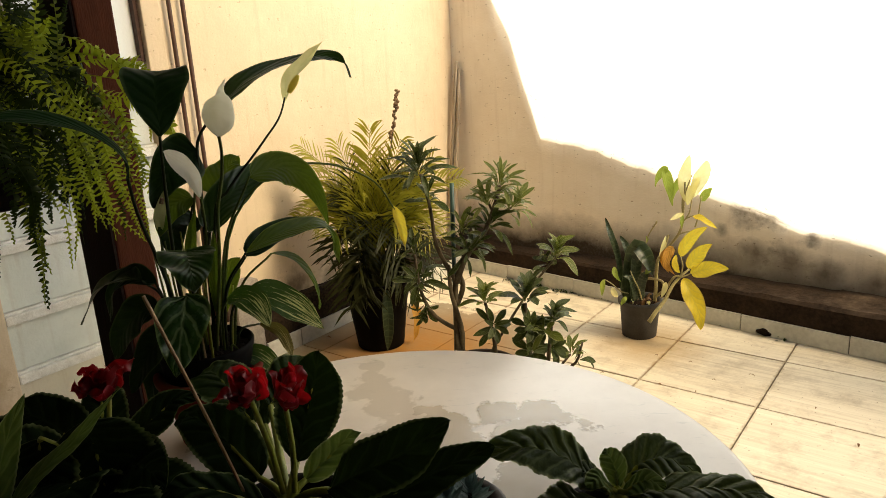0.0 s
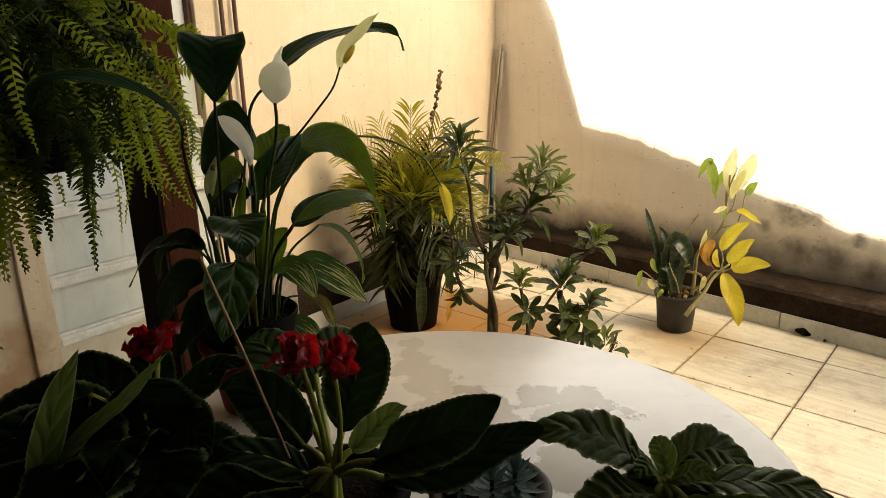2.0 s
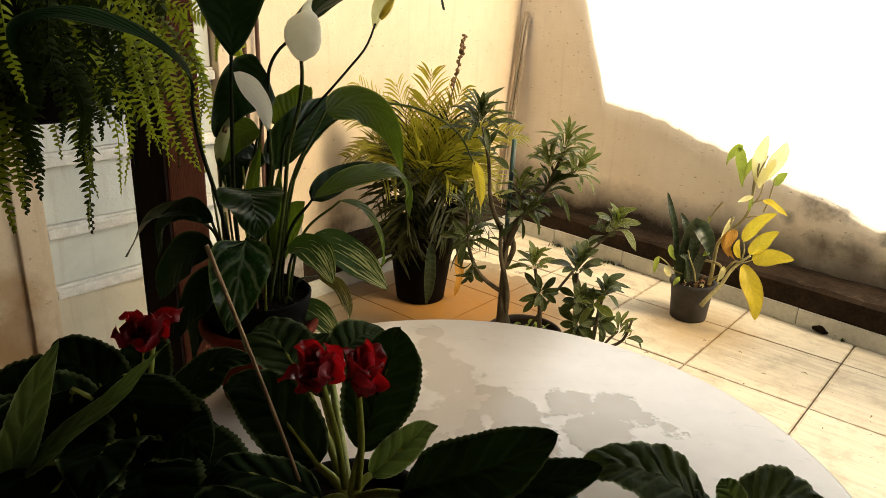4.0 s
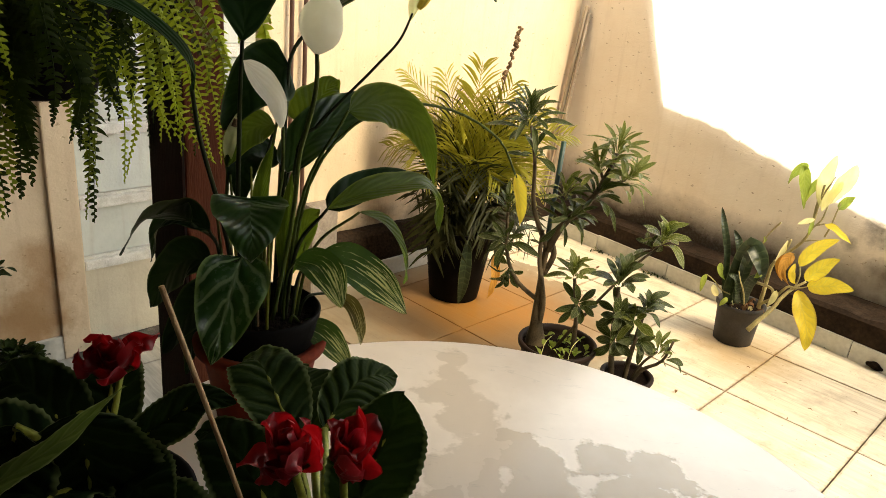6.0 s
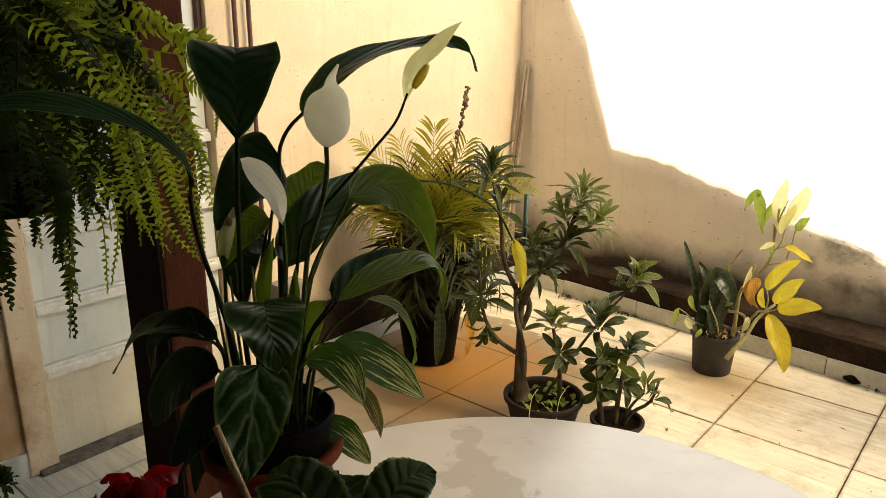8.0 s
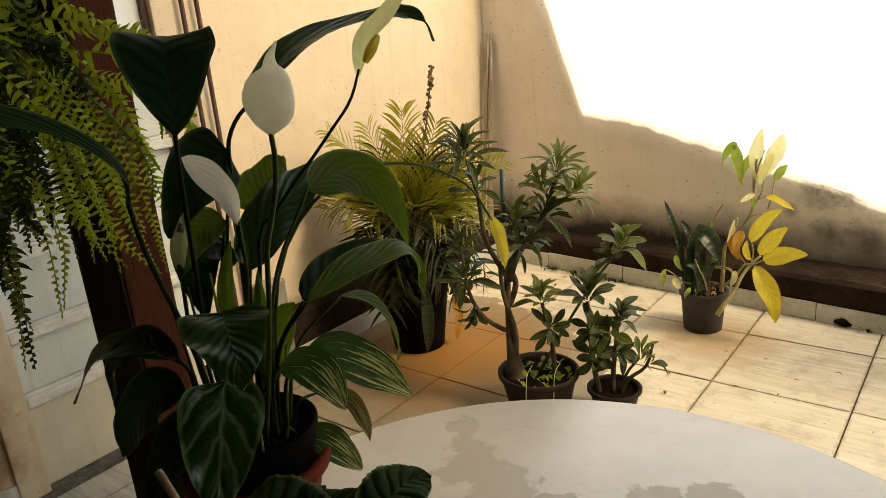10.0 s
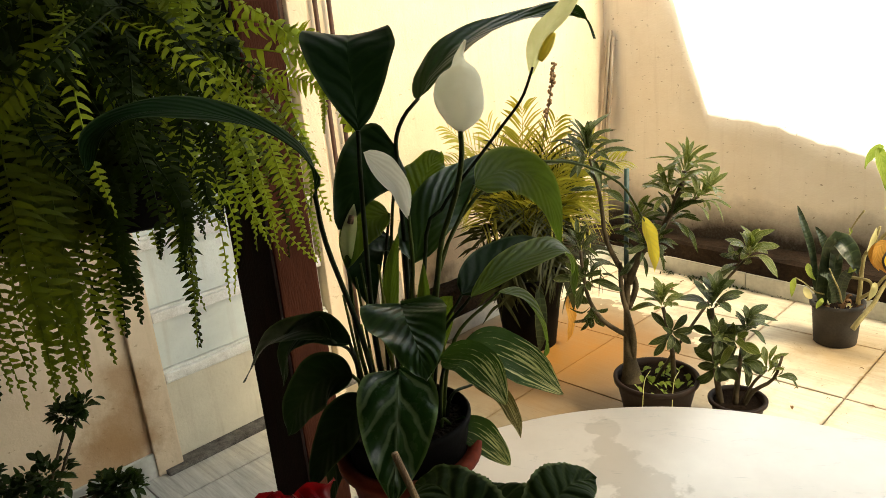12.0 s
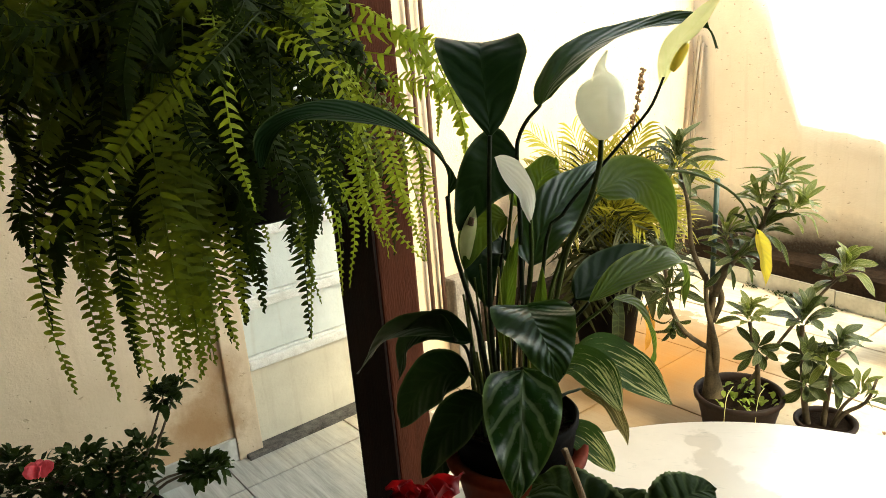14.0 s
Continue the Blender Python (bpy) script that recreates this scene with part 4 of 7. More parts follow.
bm = tube(local(lily, [(-0.188, 1.074, 1.264), (-0.188, 1.081, 1.276), (-0.189, 1.090, 1.288), (-0.1885, 1.099, 1.298), (-0.190, 1.108, 1.309), (-0.1865, 1.114, 1.320)]), 1, 1, 40, 30, bud_radius)
AXIS0 = local(lily, [(-0.188, 1.074, 1.264)])[0]
AXIS = Vector((0.0015, 0.040, 0.056)).normalized()
for v in bm.verts:
    q = v.co - AXIS0
    out = q - AXIS * q.dot(AXIS)
    turn = math.atan2(out.dot(AXIS.cross(Vector((1, 0, 0)))), out.x) + q.dot(AXIS) * 18
    v.co += out * (0.06 * math.sin(turn * 2 + 0.6) + 0.035 * math.sin(turn * 5))
    v.co += Vector((0.0016 * noise.noise(v.co * 60), 0.0016 * noise.noise(v.co * 60 + UP), 0.0006 * noise.noise(v.co * 140)))
sp = part("spathe", bm, M_SPATHE, lily, "closed globe-shaped white spathe with a pointed tip")
# second, greener flower
part("stalk", tube(local(lily, from_soil(0.018, 0.0, (-0.248, 1.196, 1.147), (-0.232, 1.207, 1.179), (-0.212, 1.215, 1.204), (-0.196, 1.219, 1.222), (-0.177, 1.220, 1.244), (-0.158, 1.218, 1.267), (-0.147, 1.216, 1.292))), 0.0019, 0.0012, 26, 8), M_DARKSTEM, lily)
sp = part("spathe", blade(local(lily, [(-0.149, 1.216, 1.284), (-0.144, 1.219, 1.303), (-0.136, 1.225, 1.318), (-0.124, 1.230, 1.330), (-0.112, 1.236, 1.343), (-0.100, 1.242, 1.355)]), 0.0090, lance, (-0.35, -0.80, 0.20), fold=0.42, n=30, cross=8, wave=0.14), M_SPATHE_G, lily, "narrow greenish-white spathe")
part("spadix", tube(local(lily, [(-0.141, 1.212, 1.297), (-0.135, 1.215, 1.307), (-0.129, 1.219, 1.317)]), 1, 1, 14, 12, lambda f: 0.0007 + 0.0036 * math.sin(math.pi * (0.08 + 0.88 * f)) ** 0.6), M_SPADIX, sp, "knobbly cream spadix")
# side-on white flower and small bud
sp = part("spathe", blade(local(lily, [(-0.276, 1.140, 1.243), (-0.267, 1.156, 1.224), (-0.260, 1.172, 1.205), (-0.257, 1.184, 1.177)]), 0.0128, leaflike, (0.62, -0.62, 0.42), fold=0.38, n=20, cross=8, wave=0.05), M_SPATHE, lily, "folded white spathe")
part("stalk", tube(local(lily, from_soil(0.005, 0.004, (-0.272, 1.195, 1.06), (-0.260, 1.192, 1.13), (-0.257, 1.185, 1.180))), 0.0024, 0.0018, 12, 7), M_STEM, lily)
sp = part("spathe", blade(local(lily, [(-0.326, 1.212, 1.128), (-0.324, 1.215, 1.150), (-0.319, 1.218, 1.169), (-0.315, 1.219, 1.184)]), 0.0066, lance, (0.1, -0.9, 0.1), fold=0.5, n=14, cross=6), M_SPATHE_G, lily, "small half-closed spathe with a dark spot")
part("stalk", tube(local(lily, from_soil(-0.02, 0.0, (-0.322, 1.200, 1.05), (-0.326, 1.212, 1.132))), 0.0024, 0.0018, 10, 7), M_STEM, lily)
part("spadix", tube(local(lily, [(-0.3185, 1.211, 1.168), (-0.3165, 1.212, 1.175)]), 0.0030, 0.0026, 3, 8), M_SEED, sp)
LEAF_COUNT = itertools.count()


def crown_leaf(ctrl, half, mat, shape, face, root_at, fold):
    """A leaf of the peace lily with its stalk. root_at: where the stalk rises, from the pot's middle."""
    k = next(LEAF_COUNT)
    b0, root = Vector(ctrl[0]), Vector((SOIL[0] + root_at[0], SOIL[1] + root_at[1], SOIL[2]))
    mid = root.lerp(b0, 0.55) + Vector((-(b0 - root).x * 0.25, -(b0 - root).y * 0.25, 0.02))
    leaf_on(lily, ctrl, half, mat, shape, face, [root, mid, b0], (0.0021, 0.0014), M_STEM if k % 3 == 0 else M_DARKSTEM, fold=fold, wave=0.09, n=26, cross=10, seed=k * 0.7, crinkle=0.03)


crown_leaf([(-0.280, 1.258, 1.226), (-0.300, 1.243, 1.216), (-0.315, 1.228, 1.197), (-0.330, 1.210, 1.163)], 0.034, M_SPATH_SHADE, cordate, (0.25, -0.90, 0.15), (-0.010, 0.022), 0.10)
crown_leaf([(-0.276, 1.288, 1.160), (-0.270, 1.312, 1.182), (-0.264, 1.334, 1.196), (-0.257, 1.350, 1.204)], 0.027, M_SPATH_LIT, cordate, (0.0, -0.95, 0.25), (0.002, 0.030), 0.15)
crown_leaf([(-0.265, 1.214, 1.128), (-0.257, 1.258, 1.155), (-0.241, 1.300, 1.174), (-0.221, 1.340, 1.188), (-0.208, 1.372, 1.194)], 0.028, M_SPATH, ovate, (0.0, -0.95, 0.30), (0.010, 0.020), 0.12)
crown_leaf([(-0.203, 1.215, 1.197), (-0.180, 1.255, 1.200), (-0.158, 1.290, 1.184), (-0.142, 1.322, 1.148), (-0.136, 1.352, 1.094)], 0.0235, M_SPATH_LIT, ovate, (0.05, -0.95, 0.28), (0.020, 0.010), 0.10)
crown_leaf([(-0.226, 1.232, 1.088), (-0.200, 1.281, 1.104), (-0.169, 1.318, 1.106), (-0.132, 1.350, 1.094)], 0.021, M_SPATH_SHADE, ovate, (0.0, -0.80, 0.60), (0.022, 0.004), 0.22)
crown_leaf([(-0.208, 1.176, 1.108), (-0.183, 1.214, 1.118), (-0.156, 1.255, 1.119), (-0.137, 1.290, 1.113), (-0.126, 1.320, 1.085), (-0.123, 1.342, 1.040)], 0.017, M_SPATH_LIT, lance, (0.05, -0.55, 0.8), (0.026, -0.004), 0.22)
crown_leaf([(-0.190, 1.226, 1.092), (-0.174, 1.264, 1.072), (-0.160, 1.295, 1.036), (-0.155, 1.318, 0.998), (-0.160, 1.338, 0.970)], 0.010, M_SPATH_LIT, lance, (0.4, -0.4, 0.8), (0.030, 0.012), 0.45)
crown_leaf([(-0.246, 1.088, 1.136), (-0.236, 1.064, 1.135), (-0.224, 1.040, 1.127), (-0.214, 1.016, 1.112)], 0.032, M_SPATH, cordate, (0.20, -0.50, 0.84), (0.004, -0.024), 0.16)
crown_leaf([(-0.250, 1.080, 1.090), (-0.248, 1.063, 1.081), (-0.246, 1.046, 1.066), (-0.245, 1.031, 1.049), (-0.2455, 1.020, 1.034), (-0.2465, 1.012, 1.020)], 0.0315, M_VEINED, ovate, (0.20, -0.72, 0.66), (0.000, -0.028), 0.16)
crown_leaf([(-0.242, 1.186, 1.046), (-0.214, 1.172, 1.050), (-0.195, 1.158, 1.040), (-0.180, 1.146, 1.022)], 0.019, M_STRIPED, leaflike, (0.25, -0.55, 0.75), (0.026, -0.006), 0.22)
crown_leaf([(-0.226, 1.212, 1.043), (-0.196, 1.230, 1.030), (-0.166, 1.242, 1.006), (-0.137, 1.250, 0.974)], 0.024, M_STRIPED, leaflike, (0.28, -0.60, 0.70), (0.030, 0.004), 0.22)
crown_leaf([(-0.226, 1.250, 0.985), (-0.201, 1.250, 0.974), (-0.186, 1.236, 0.955), (-0.178, 1.216, 0.945)], 0.0085, M_STRIPED_DRY, lance, (0.4, -0.6, 0.5), (0.034, 0.008), 0.45)
crown_leaf([(-0.241, 1.200, 0.968), (-0.221, 1.212, 0.953), (-0.205, 1.220, 0.932), (-0.191, 1.226, 0.908)], 0.016, M_STRIPED, leaflike, (0.35, -0.65, 0.55), (0.034, -0.010), 0.20)
crown_leaf([(-0.312, 1.108, 1.100), (-0.352, 1.142, 1.094), (-0.402, 1.174, 1.066), (-0.446, 1.202, 1.012)], 0.017, M_SPATH_SHADE, lance, (0.10, -0.50, 0.85), (-0.035, 0.0), 0.30)
crown_leaf([(-0.300, 1.118, 1.092), (-0.335, 1.135, 1.098), (-0.368, 1.150, 1.074), (-0.386, 1.162, 1.030)], 0.015, M_SPATH_SHADE, leaflike, (-0.1, -0.6, 0.75), (-0.036, -0.012), 0.25)
crown_leaf([(-0.310, 1.140, 1.052), (-0.338, 1.146, 1.046), (-0.366, 1.152, 1.020), (-0.388, 1.158, 0.980)], 0.023, M_SPATH_SHADE, leaflike, (0.0, -0.80, 0.55), (-0.030, -0.022), 0.2)
crown_leaf([(-0.298, 1.140, 1.030), (-0.318, 1.138, 1.012), (-0.340, 1.136, 0.984), (-0.360, 1.134, 0.944)], 0.021, M_SPATH_SHADE, leaflike, (-0.1, -0.75, 0.5), (-0.020, -0.026), 0.2)
crown_leaf([(-0.330, 1.190, 0.985), (-0.345, 1.188, 0.965), (-0.358, 1.186, 0.930), (-0.365, 1.186, 0.890)], 0.022, M_SPATH_SHADE, ovate, (-0.1, -0.8, 0.4), (-0.038, 0.006), 0.2)
crown_leaf([(-0.300, 1.268, 1.138), (-0.314, 1.240, 1.134), (-0.310, 1.210, 1.122), (-0.298, 1.184, 1.096)], 0.025, M_SPATH_SHADE, cordate, (0.1, -0.85, 0.45), (-0.012, 0.012), 0.12)
crown_leaf([(-0.292, 1.250, 1.166), (-0.308, 1.236, 1.164), (-0.320, 1.222, 1.150), (-0.326, 1.208, 1.126)], 0.018, M_SPATH_LIT, leaflike, (0.15, -0.9, 0.3), (-0.018, 0.012), 0.2)
crown_leaf([(-0.270, 1.215, 1.000), (-0.255, 1.225, 1.050), (-0.245, 1.232, 1.075), (-0.236, 1.238, 1.085)], 0.014, M_SPATH_LIT, lance, (0.1, -0.9, 0.3), (0.010, 0.020), 0.2)
crown_leaf([(-0.292, 1.196, 1.040), (-0.286, 1.196, 1.090), (-0.280, 1.198, 1.130), (-0.272, 1.200, 1.160)], 0.0075, M_SPATH_LIT, lance, (0.1, -0.9, 0.2), (-0.006, 0.0), 0.5)
crown_leaf([(-0.262, 1.196, 1.020), (-0.256, 1.190, 1.070), (-0.252, 1.190, 1.105), (-0.250, 1.192, 1.135)], 0.0070, M_SPATH_LIT, lance, (0.1, -0.9, 0.2), (0.010, 0.0), 0.5)
# long leaf that reaches over into the fern
leaf_on(lily, [(-0.309, 1.112, 1.216), (-0.306, 1.096, 1.246), (-0.324, 1.064, 1.276), (-0.346, 1.022, 1.294), (-0.362, 0.984, 1.299), (-0.371, 0.960, 1.291), (-0.373, 0.950, 1.274)], 0.0190, M_SPATH_SHADE_MATT, reach, (0.30, -0.36, 0.88),
        from_soil(-0.01, -0.02, (-0.300, 1.150, 1.08), (-0.312, 1.130, 1.17), (-0.309, 1.112, 1.218)), stalk_r=(0.0026, 0.0019), fold=0.22, wave=0.12, n=34, cross=10)
# thin stalk with the yellowing spathe
part("stalk", tube(local(lily, from_soil(0.02, 0.01, (-0.242, 1.225, 1.12), (-0.192, 1.285, 1.187), (-0.130, 1.345, 1.188), (-0.072, 1.402, 1.150), (-0.044, 1.420, 1.100))), 0.0020, 0.0013, 22, 7), M_STEM, lily)
sp = part("spathe", blade(local(lily, [(-0.046, 1.419, 1.106), (-0.040, 1.423, 1.084), (-0.035, 1.426, 1.062), (-0.032, 1.426, 1.036)]), 0.0086, leaflike, (0.5, -0.8, 0.0), fold=0.55, n=18, cross=6, wave=0.16), M_YELLOW, lily, "hanging yellow spathe")
for k in range(26):
    a = rnd.uniform(0, 6.28)
    r = rnd.uniform(0.004, 0.034)
    top = Vector((SOIL[0] + math.cos(a) * r * 1.5, SOIL[1] + math.sin(a) * r * 1.5, rnd.uniform(1.02, 1.14)))
    part("stalk", tube(local(lily, [(SOIL[0] + math.cos(a) * r, SOIL[1] + math.sin(a) * r, SOIL[2]), top]), 0.0022, 0.0011, 5, 6), (M_STEM, M_PALESTEM, M_CANE)[k % 3], lily)


# gloxinias on the table
def gloxinia(name, crown, pot_c, pot_r, pot_h, label, group="gloxinias on the table"):
    g = potted(name, pot_c, pot_r * 0.78, pot_r, pot_h, M_BLACKPOT, label, "potted plant", "black plastic pot", group, TZ)
    c = Vector(crown)
    part("stem", tube(local(g, [(c.x, c.y, TZ + pot_h * 0.8), (c.x, c.y, c.z)]), 0.008, 0.006, 5, 9), M_PALESTEM, g)
    return g, c, itertools.count()


def velvet_leaf(plant, ctrl, half, mat, shape, face, crinkle=0.05):
    """A toothed leaf with its fleshy stalk and the thick midrib under it."""
    g, c, count = plant
    b0 = Vector(ctrl[0])
    part("stalk", tube(local(g, [c, c.lerp(b0, 0.5) + Vector((0, 0, 0.004)), b0]), 0.0040, 0.0030, 6, 8), M_PALESTEM, g)
    ob = part("leaf", blade(local(g, ctrl), half, shape, face, fold=0.16, wave=0.10, n=46, cross=12, seed=next(count) * 1.3, teeth=0.022, cup=-0.12, crinkle=crinkle), mat, g)
    pts = curve_pts(local(g, ctrl), 12)
    part("midrib", tube([p - Vector(face).normalized() * 0.0026 for p in pts[:9]], 0.0030, 0.0010, 12, 6), M_PALESTEM, ob)


def bloom(g, at, size, lean, roots, seed=0):
    """A half-open flower of overlapping cupped petals, with green sepals on its stalk. size: its height."""
    g = g[0]
    at, lean, r = Vector(at), Vector(lean).normalized(), random.Random(seed)
    s1 = lean.orthogonal().normalized()
    s2 = lean.cross(s1)
    base = at - lean * size * 0.5
    fl = part("flower", lathe_along(g, base, lean, size), M_RED, g, "half-open velvet-red flower")
    for ring, (n, wide, tall, flare) in enumerate(((4, 0.16, 1.02, 0.02), (5, 0.34, 0.98, 0.14), (6, 0.50, 0.80, 0.30))):
        for q in range(n):
            a = q * 6.2832 / n + ring * 0.7 + r.uniform(-0.45, 0.45)
            d = s1 * math.cos(a) + s2 * math.sin(a)
            hgt, w = size * tall * r.uniform(0.62, 1.15), wide * r.uniform(0.8, 1.2)
            fl_out = flare * r.uniform(0.2, 1.8)
            ctrl = [base + d * size * 0.06, base + d * size * w * 0.95 + lean * hgt * 0.28, base + d * size * w * 1.08 + lean * hgt * 0.62, base + d * size * (w + fl_out * 0.5) + lean * hgt * 0.92, base + d * size * (w + fl_out * 1.3) + lean * hgt * r.uniform(0.85, 1.1)]
            part("petal", blade(local(g, ctrl), size * (0.22 + 0.09 * ring) * r.uniform(0.8, 1.15), roundish, -d + s1 * r.uniform(-0.5, 0.5) + s2 * r.uniform(-0.5, 0.5), fold=0.05, cup=r.uniform(0.25, 0.60), wave=0.16, n=20, cross=10, seed=q + ring * 3.1 + seed, crinkle=0.04), M_RED if (q + 2 * ring) % 7 else M_RED_PALE, fl)
    part("flower_stalk", tube(local(g, [roots, Vector(roots).lerp(base, 0.5) + Vector((0.003, -0.002, 0)), base]), 0.0028, 0.0024, 8, 8), M_PALESTEM, g)
    for q in range(5):
        a = q * 1.2566 + 0.3
        d = s1 * math.cos(a) + s2 * math.sin(a)
        part("sepal", blade(local(g, [base, base + d * size * 0.24 + lean * size * 0.02, base + d * size * 0.46 + lean * size * r.uniform(0.0, 0.28)]), size * 0.12, lance, lean, fold=0.2, n=8, cross=4), M_GLOX_LIT, fl)


def lathe_along(g, base, lean, size):
    """The flower's short closed tube."""
    return tube(local(g, [base, base + lean * size * 0.25, base + lean * size * 0.6]), 1, 1, 8, 14, lambda f: size * (0.07 + 0.16 * math.sin(math.pi * (0.15 + 0.7 * f))))


gc = gloxinia("gloxinia", (-0.100, 0.868, 0.962), (-0.105, 0.885), 0.062, 0.095, "gloxinia with velvety dark leaves and red flowers in a black pot")
velvet_leaf(gc, [(-0.060, 0.850, 0.988), (-0.030, 0.845, 1.006), (0.008, 0.842, 1.026), (0.046, 0.842, 1.054)], 0.027, M_GLOX, oval, (-0.10, -0.60, 0.80))
velvet_leaf(gc, [(-0.055, 0.862, 0.964), (-0.010, 0.862, 0.972), (0.040, 0.864, 0.996), (0.082, 0.866, 1.014)], 0.022, M_GLOX, oval, (0.0, -0.45, 0.9))
velvet_leaf(gc, [(-0.098, 0.900, 0.985), (-0.090, 0.915, 1.018), (-0.081, 0.925, 1.050), (-0.072, 0.925, 1.082)], 0.030, M_GLOX, oval, (0.15, -0.90, 0.3))
velvet_leaf(gc, [(-0.146, 0.998, 0.990), (-0.140, 1.035, 1.002), (-0.126, 1.060, 1.006), (-0.108, 1.082, 0.996)], 0.023, M_GLOX_MID, oval, (0.15, -0.45, 0.85))
velvet_leaf(gc, [(-0.160, 0.975, 0.985), (-0.190, 1.010, 1.004), (-0.220, 1.045, 1.010), (-0.245, 1.070, 0.992)], 0.030, M_GLOX_MID, oval, (0.1, -0.35, 0.9))
velvet_leaf(gc, [(-0.150, 0.985, 0.975), (-0.175, 1.030, 0.992), (-0.185, 1.060, 0.998), (-0.190, 1.085, 0.990)], 0.028, M_GLOX_MID, oval, (0.1, -0.45, 0.85))
velvet_leaf(gc, [(-0.130, 0.890, 0.975), (-0.170, 0.915, 1.005), (-0.205, 0.940, 1.012), (-0.230, 0.955, 0.995)], 0.030, M_GLOX, ovate, (-0.2, -0.4, 0.9))
velvet_leaf(gc, [(-0.120, 0.862, 0.965), (-0.155, 0.852, 0.990), (-0.185, 0.845, 0.998), (-0.205, 0.838, 0.985)], 0.022, M_GLOX, ovate, (-0.2, -0.3, 0.95))
velvet_leaf(gc, [(-0.115, 0.850, 0.955), (-0.140, 0.815, 0.960), (-0.165, 0.785, 0.950), (-0.180, 0.765, 0.925)], 0.032, M_GLOX, ovate, (-0.2, -0.3, 0.95))
velvet_leaf(gc, [(-0.125, 0.865, 0.950), (-0.160, 0.850, 0.955), (-0.195, 0.838, 0.945), (-0.222, 0.830, 0.915)], 0.040, M_GLOX, oval, (-0.1, -0.45, 0.9))
velvet_leaf(gc, [(-0.105, 0.850, 0.950), (-0.112, 0.810, 0.955), (-0.118, 0.775, 0.945), (-0.122, 0.745, 0.915)], 0.044, M_GLOX, oval, (0.0, -0.4, 0.9))
velvet_leaf(gc, [(-0.095, 0.845, 0.950), (-0.085, 0.810, 0.950), (-0.070, 0.780, 0.935), (-0.060, 0.760, 0.910)], 0.032, M_GLOX, ovate, (0.1, -0.3, 0.95))
velvet_leaf(gc, [(-0.088, 0.885, 0.975), (-0.066, 0.902, 0.990), (-0.052, 0.912, 1.000), (-0.040, 0.918, 1.002)], 0.015, M_GLOX_LIT, ovate, (0.2, -0.6, 0.8))
bloom(gc, (-0.114, 0.838, 1.092), 0.0235, (-0.12, -0.20, 0.9), (-0.104, 0.868, 0.975), 1)
bloom(gc, (-0.092, 0.876, 1.069), 0.024, (0.30, -0.10, 0.9), (-0.094, 0.868, 0.975), 2)
cane = new("cane", mesh_from("cane", tube([(-0.120, 0.867, 0.915), (-0.153, 0.860, 1.04), (-0.189, 0.851, 1.167)], 0.0013, 0.0016, 12, 8), M_CANE))
tagged(cane, "dry brown cane stuck upright in a flower pot", "cane")

gl = gloxinia("gloxinia", (-0.300, 0.935, 0.960), (-0.300, 0.935), 0.062, 0.095, "dark-leaved gloxinia with one red flower in a black pot")
velvet_leaf(gl, [(-0.352, 0.850, 0.965), (-0.320, 0.867, 0.998), (-0.285, 0.886, 1.028), (-0.253, 0.908, 1.062)], 0.013, M_GLOX_LIT, lance, (-0.5, -0.5, 0.7))
velvet_leaf(gl, [(-0.370, 0.848, 0.937), (-0.355, 0.857, 0.984), (-0.339, 0.868, 1.035), (-0.321, 0.879, 1.074)], 0.014, M_GLOX_LIT, lance, (0.6, -0.6, 0.3))
velvet_leaf(gl, [(-0.300, 0.925, 1.020), (-0.292, 0.915, 1.000), (-0.284, 0.905, 0.970), (-0.278, 0.895, 0.935)], 0.052, M_GLOX, oval, (0.1, -0.85, 0.5))
velvet_leaf(gl, [(-0.335, 0.905, 1.015), (-0.335, 0.895, 0.990), (-0.338, 0.885, 0.960), (-0.342, 0.875, 0.925)], 0.045, M_GLOX, oval, (-0.1, -0.85, 0.5))
velvet_leaf(gl, [(-0.312, 0.905, 0.960), (-0.318, 0.865, 0.968), (-0.322, 0.825, 0.962), (-0.325, 0.785, 0.935)], 0.050, M_GLOX, oval, (0.0, -0.35, 0.95))
velvet_leaf(gl, [(-0.285, 0.910, 0.960), (-0.268, 0.875, 0.962), (-0.252, 0.845, 0.945), (-0.240, 0.820, 0.910)], 0.048, M_GLOX, oval, (0.1, -0.45, 0.9))
velvet_leaf(gl, [(-0.270, 0.930, 0.955), (-0.245, 0.915, 0.950), (-0.222, 0.905, 0.930), (-0.205, 0.898, 0.895)], 0.040, M_GLOX, oval, (0.3, -0.55, 0.8))
velvet_leaf(gl, [(-0.285, 0.950, 0.975), (-0.255, 0.965, 1.000), (-0.232, 0.975, 1.015), (-0.210, 0.980, 1.012)], 0.022, M_GLOX, ovate, (0.1, -0.5, 0.85))
velvet_leaf(gl, [(-0.285, 0.925, 0.965), (-0.255, 0.910, 0.980), (-0.235, 0.900, 0.980), (-0.220, 0.892, 0.965)], 0.036, M_GLOX, ovate, (0.1, -0.5, 0.85))
velvet_leaf(gl, [(-0.300, 0.915, 0.965), (-0.295, 0.880, 0.985), (-0.288, 0.850, 0.985), (-0.282, 0.825, 0.965)], 0.042, M_GLOX, ovate, (0.0, -0.5, 0.85))
velvet_leaf(gl, [(-0.320, 0.925, 0.970), (-0.350, 0.905, 0.995), (-0.372, 0.890, 1.000), (-0.392, 0.875, 0.985)], 0.038, M_GLOX, ovate, (-0.1, -0.5, 0.85))
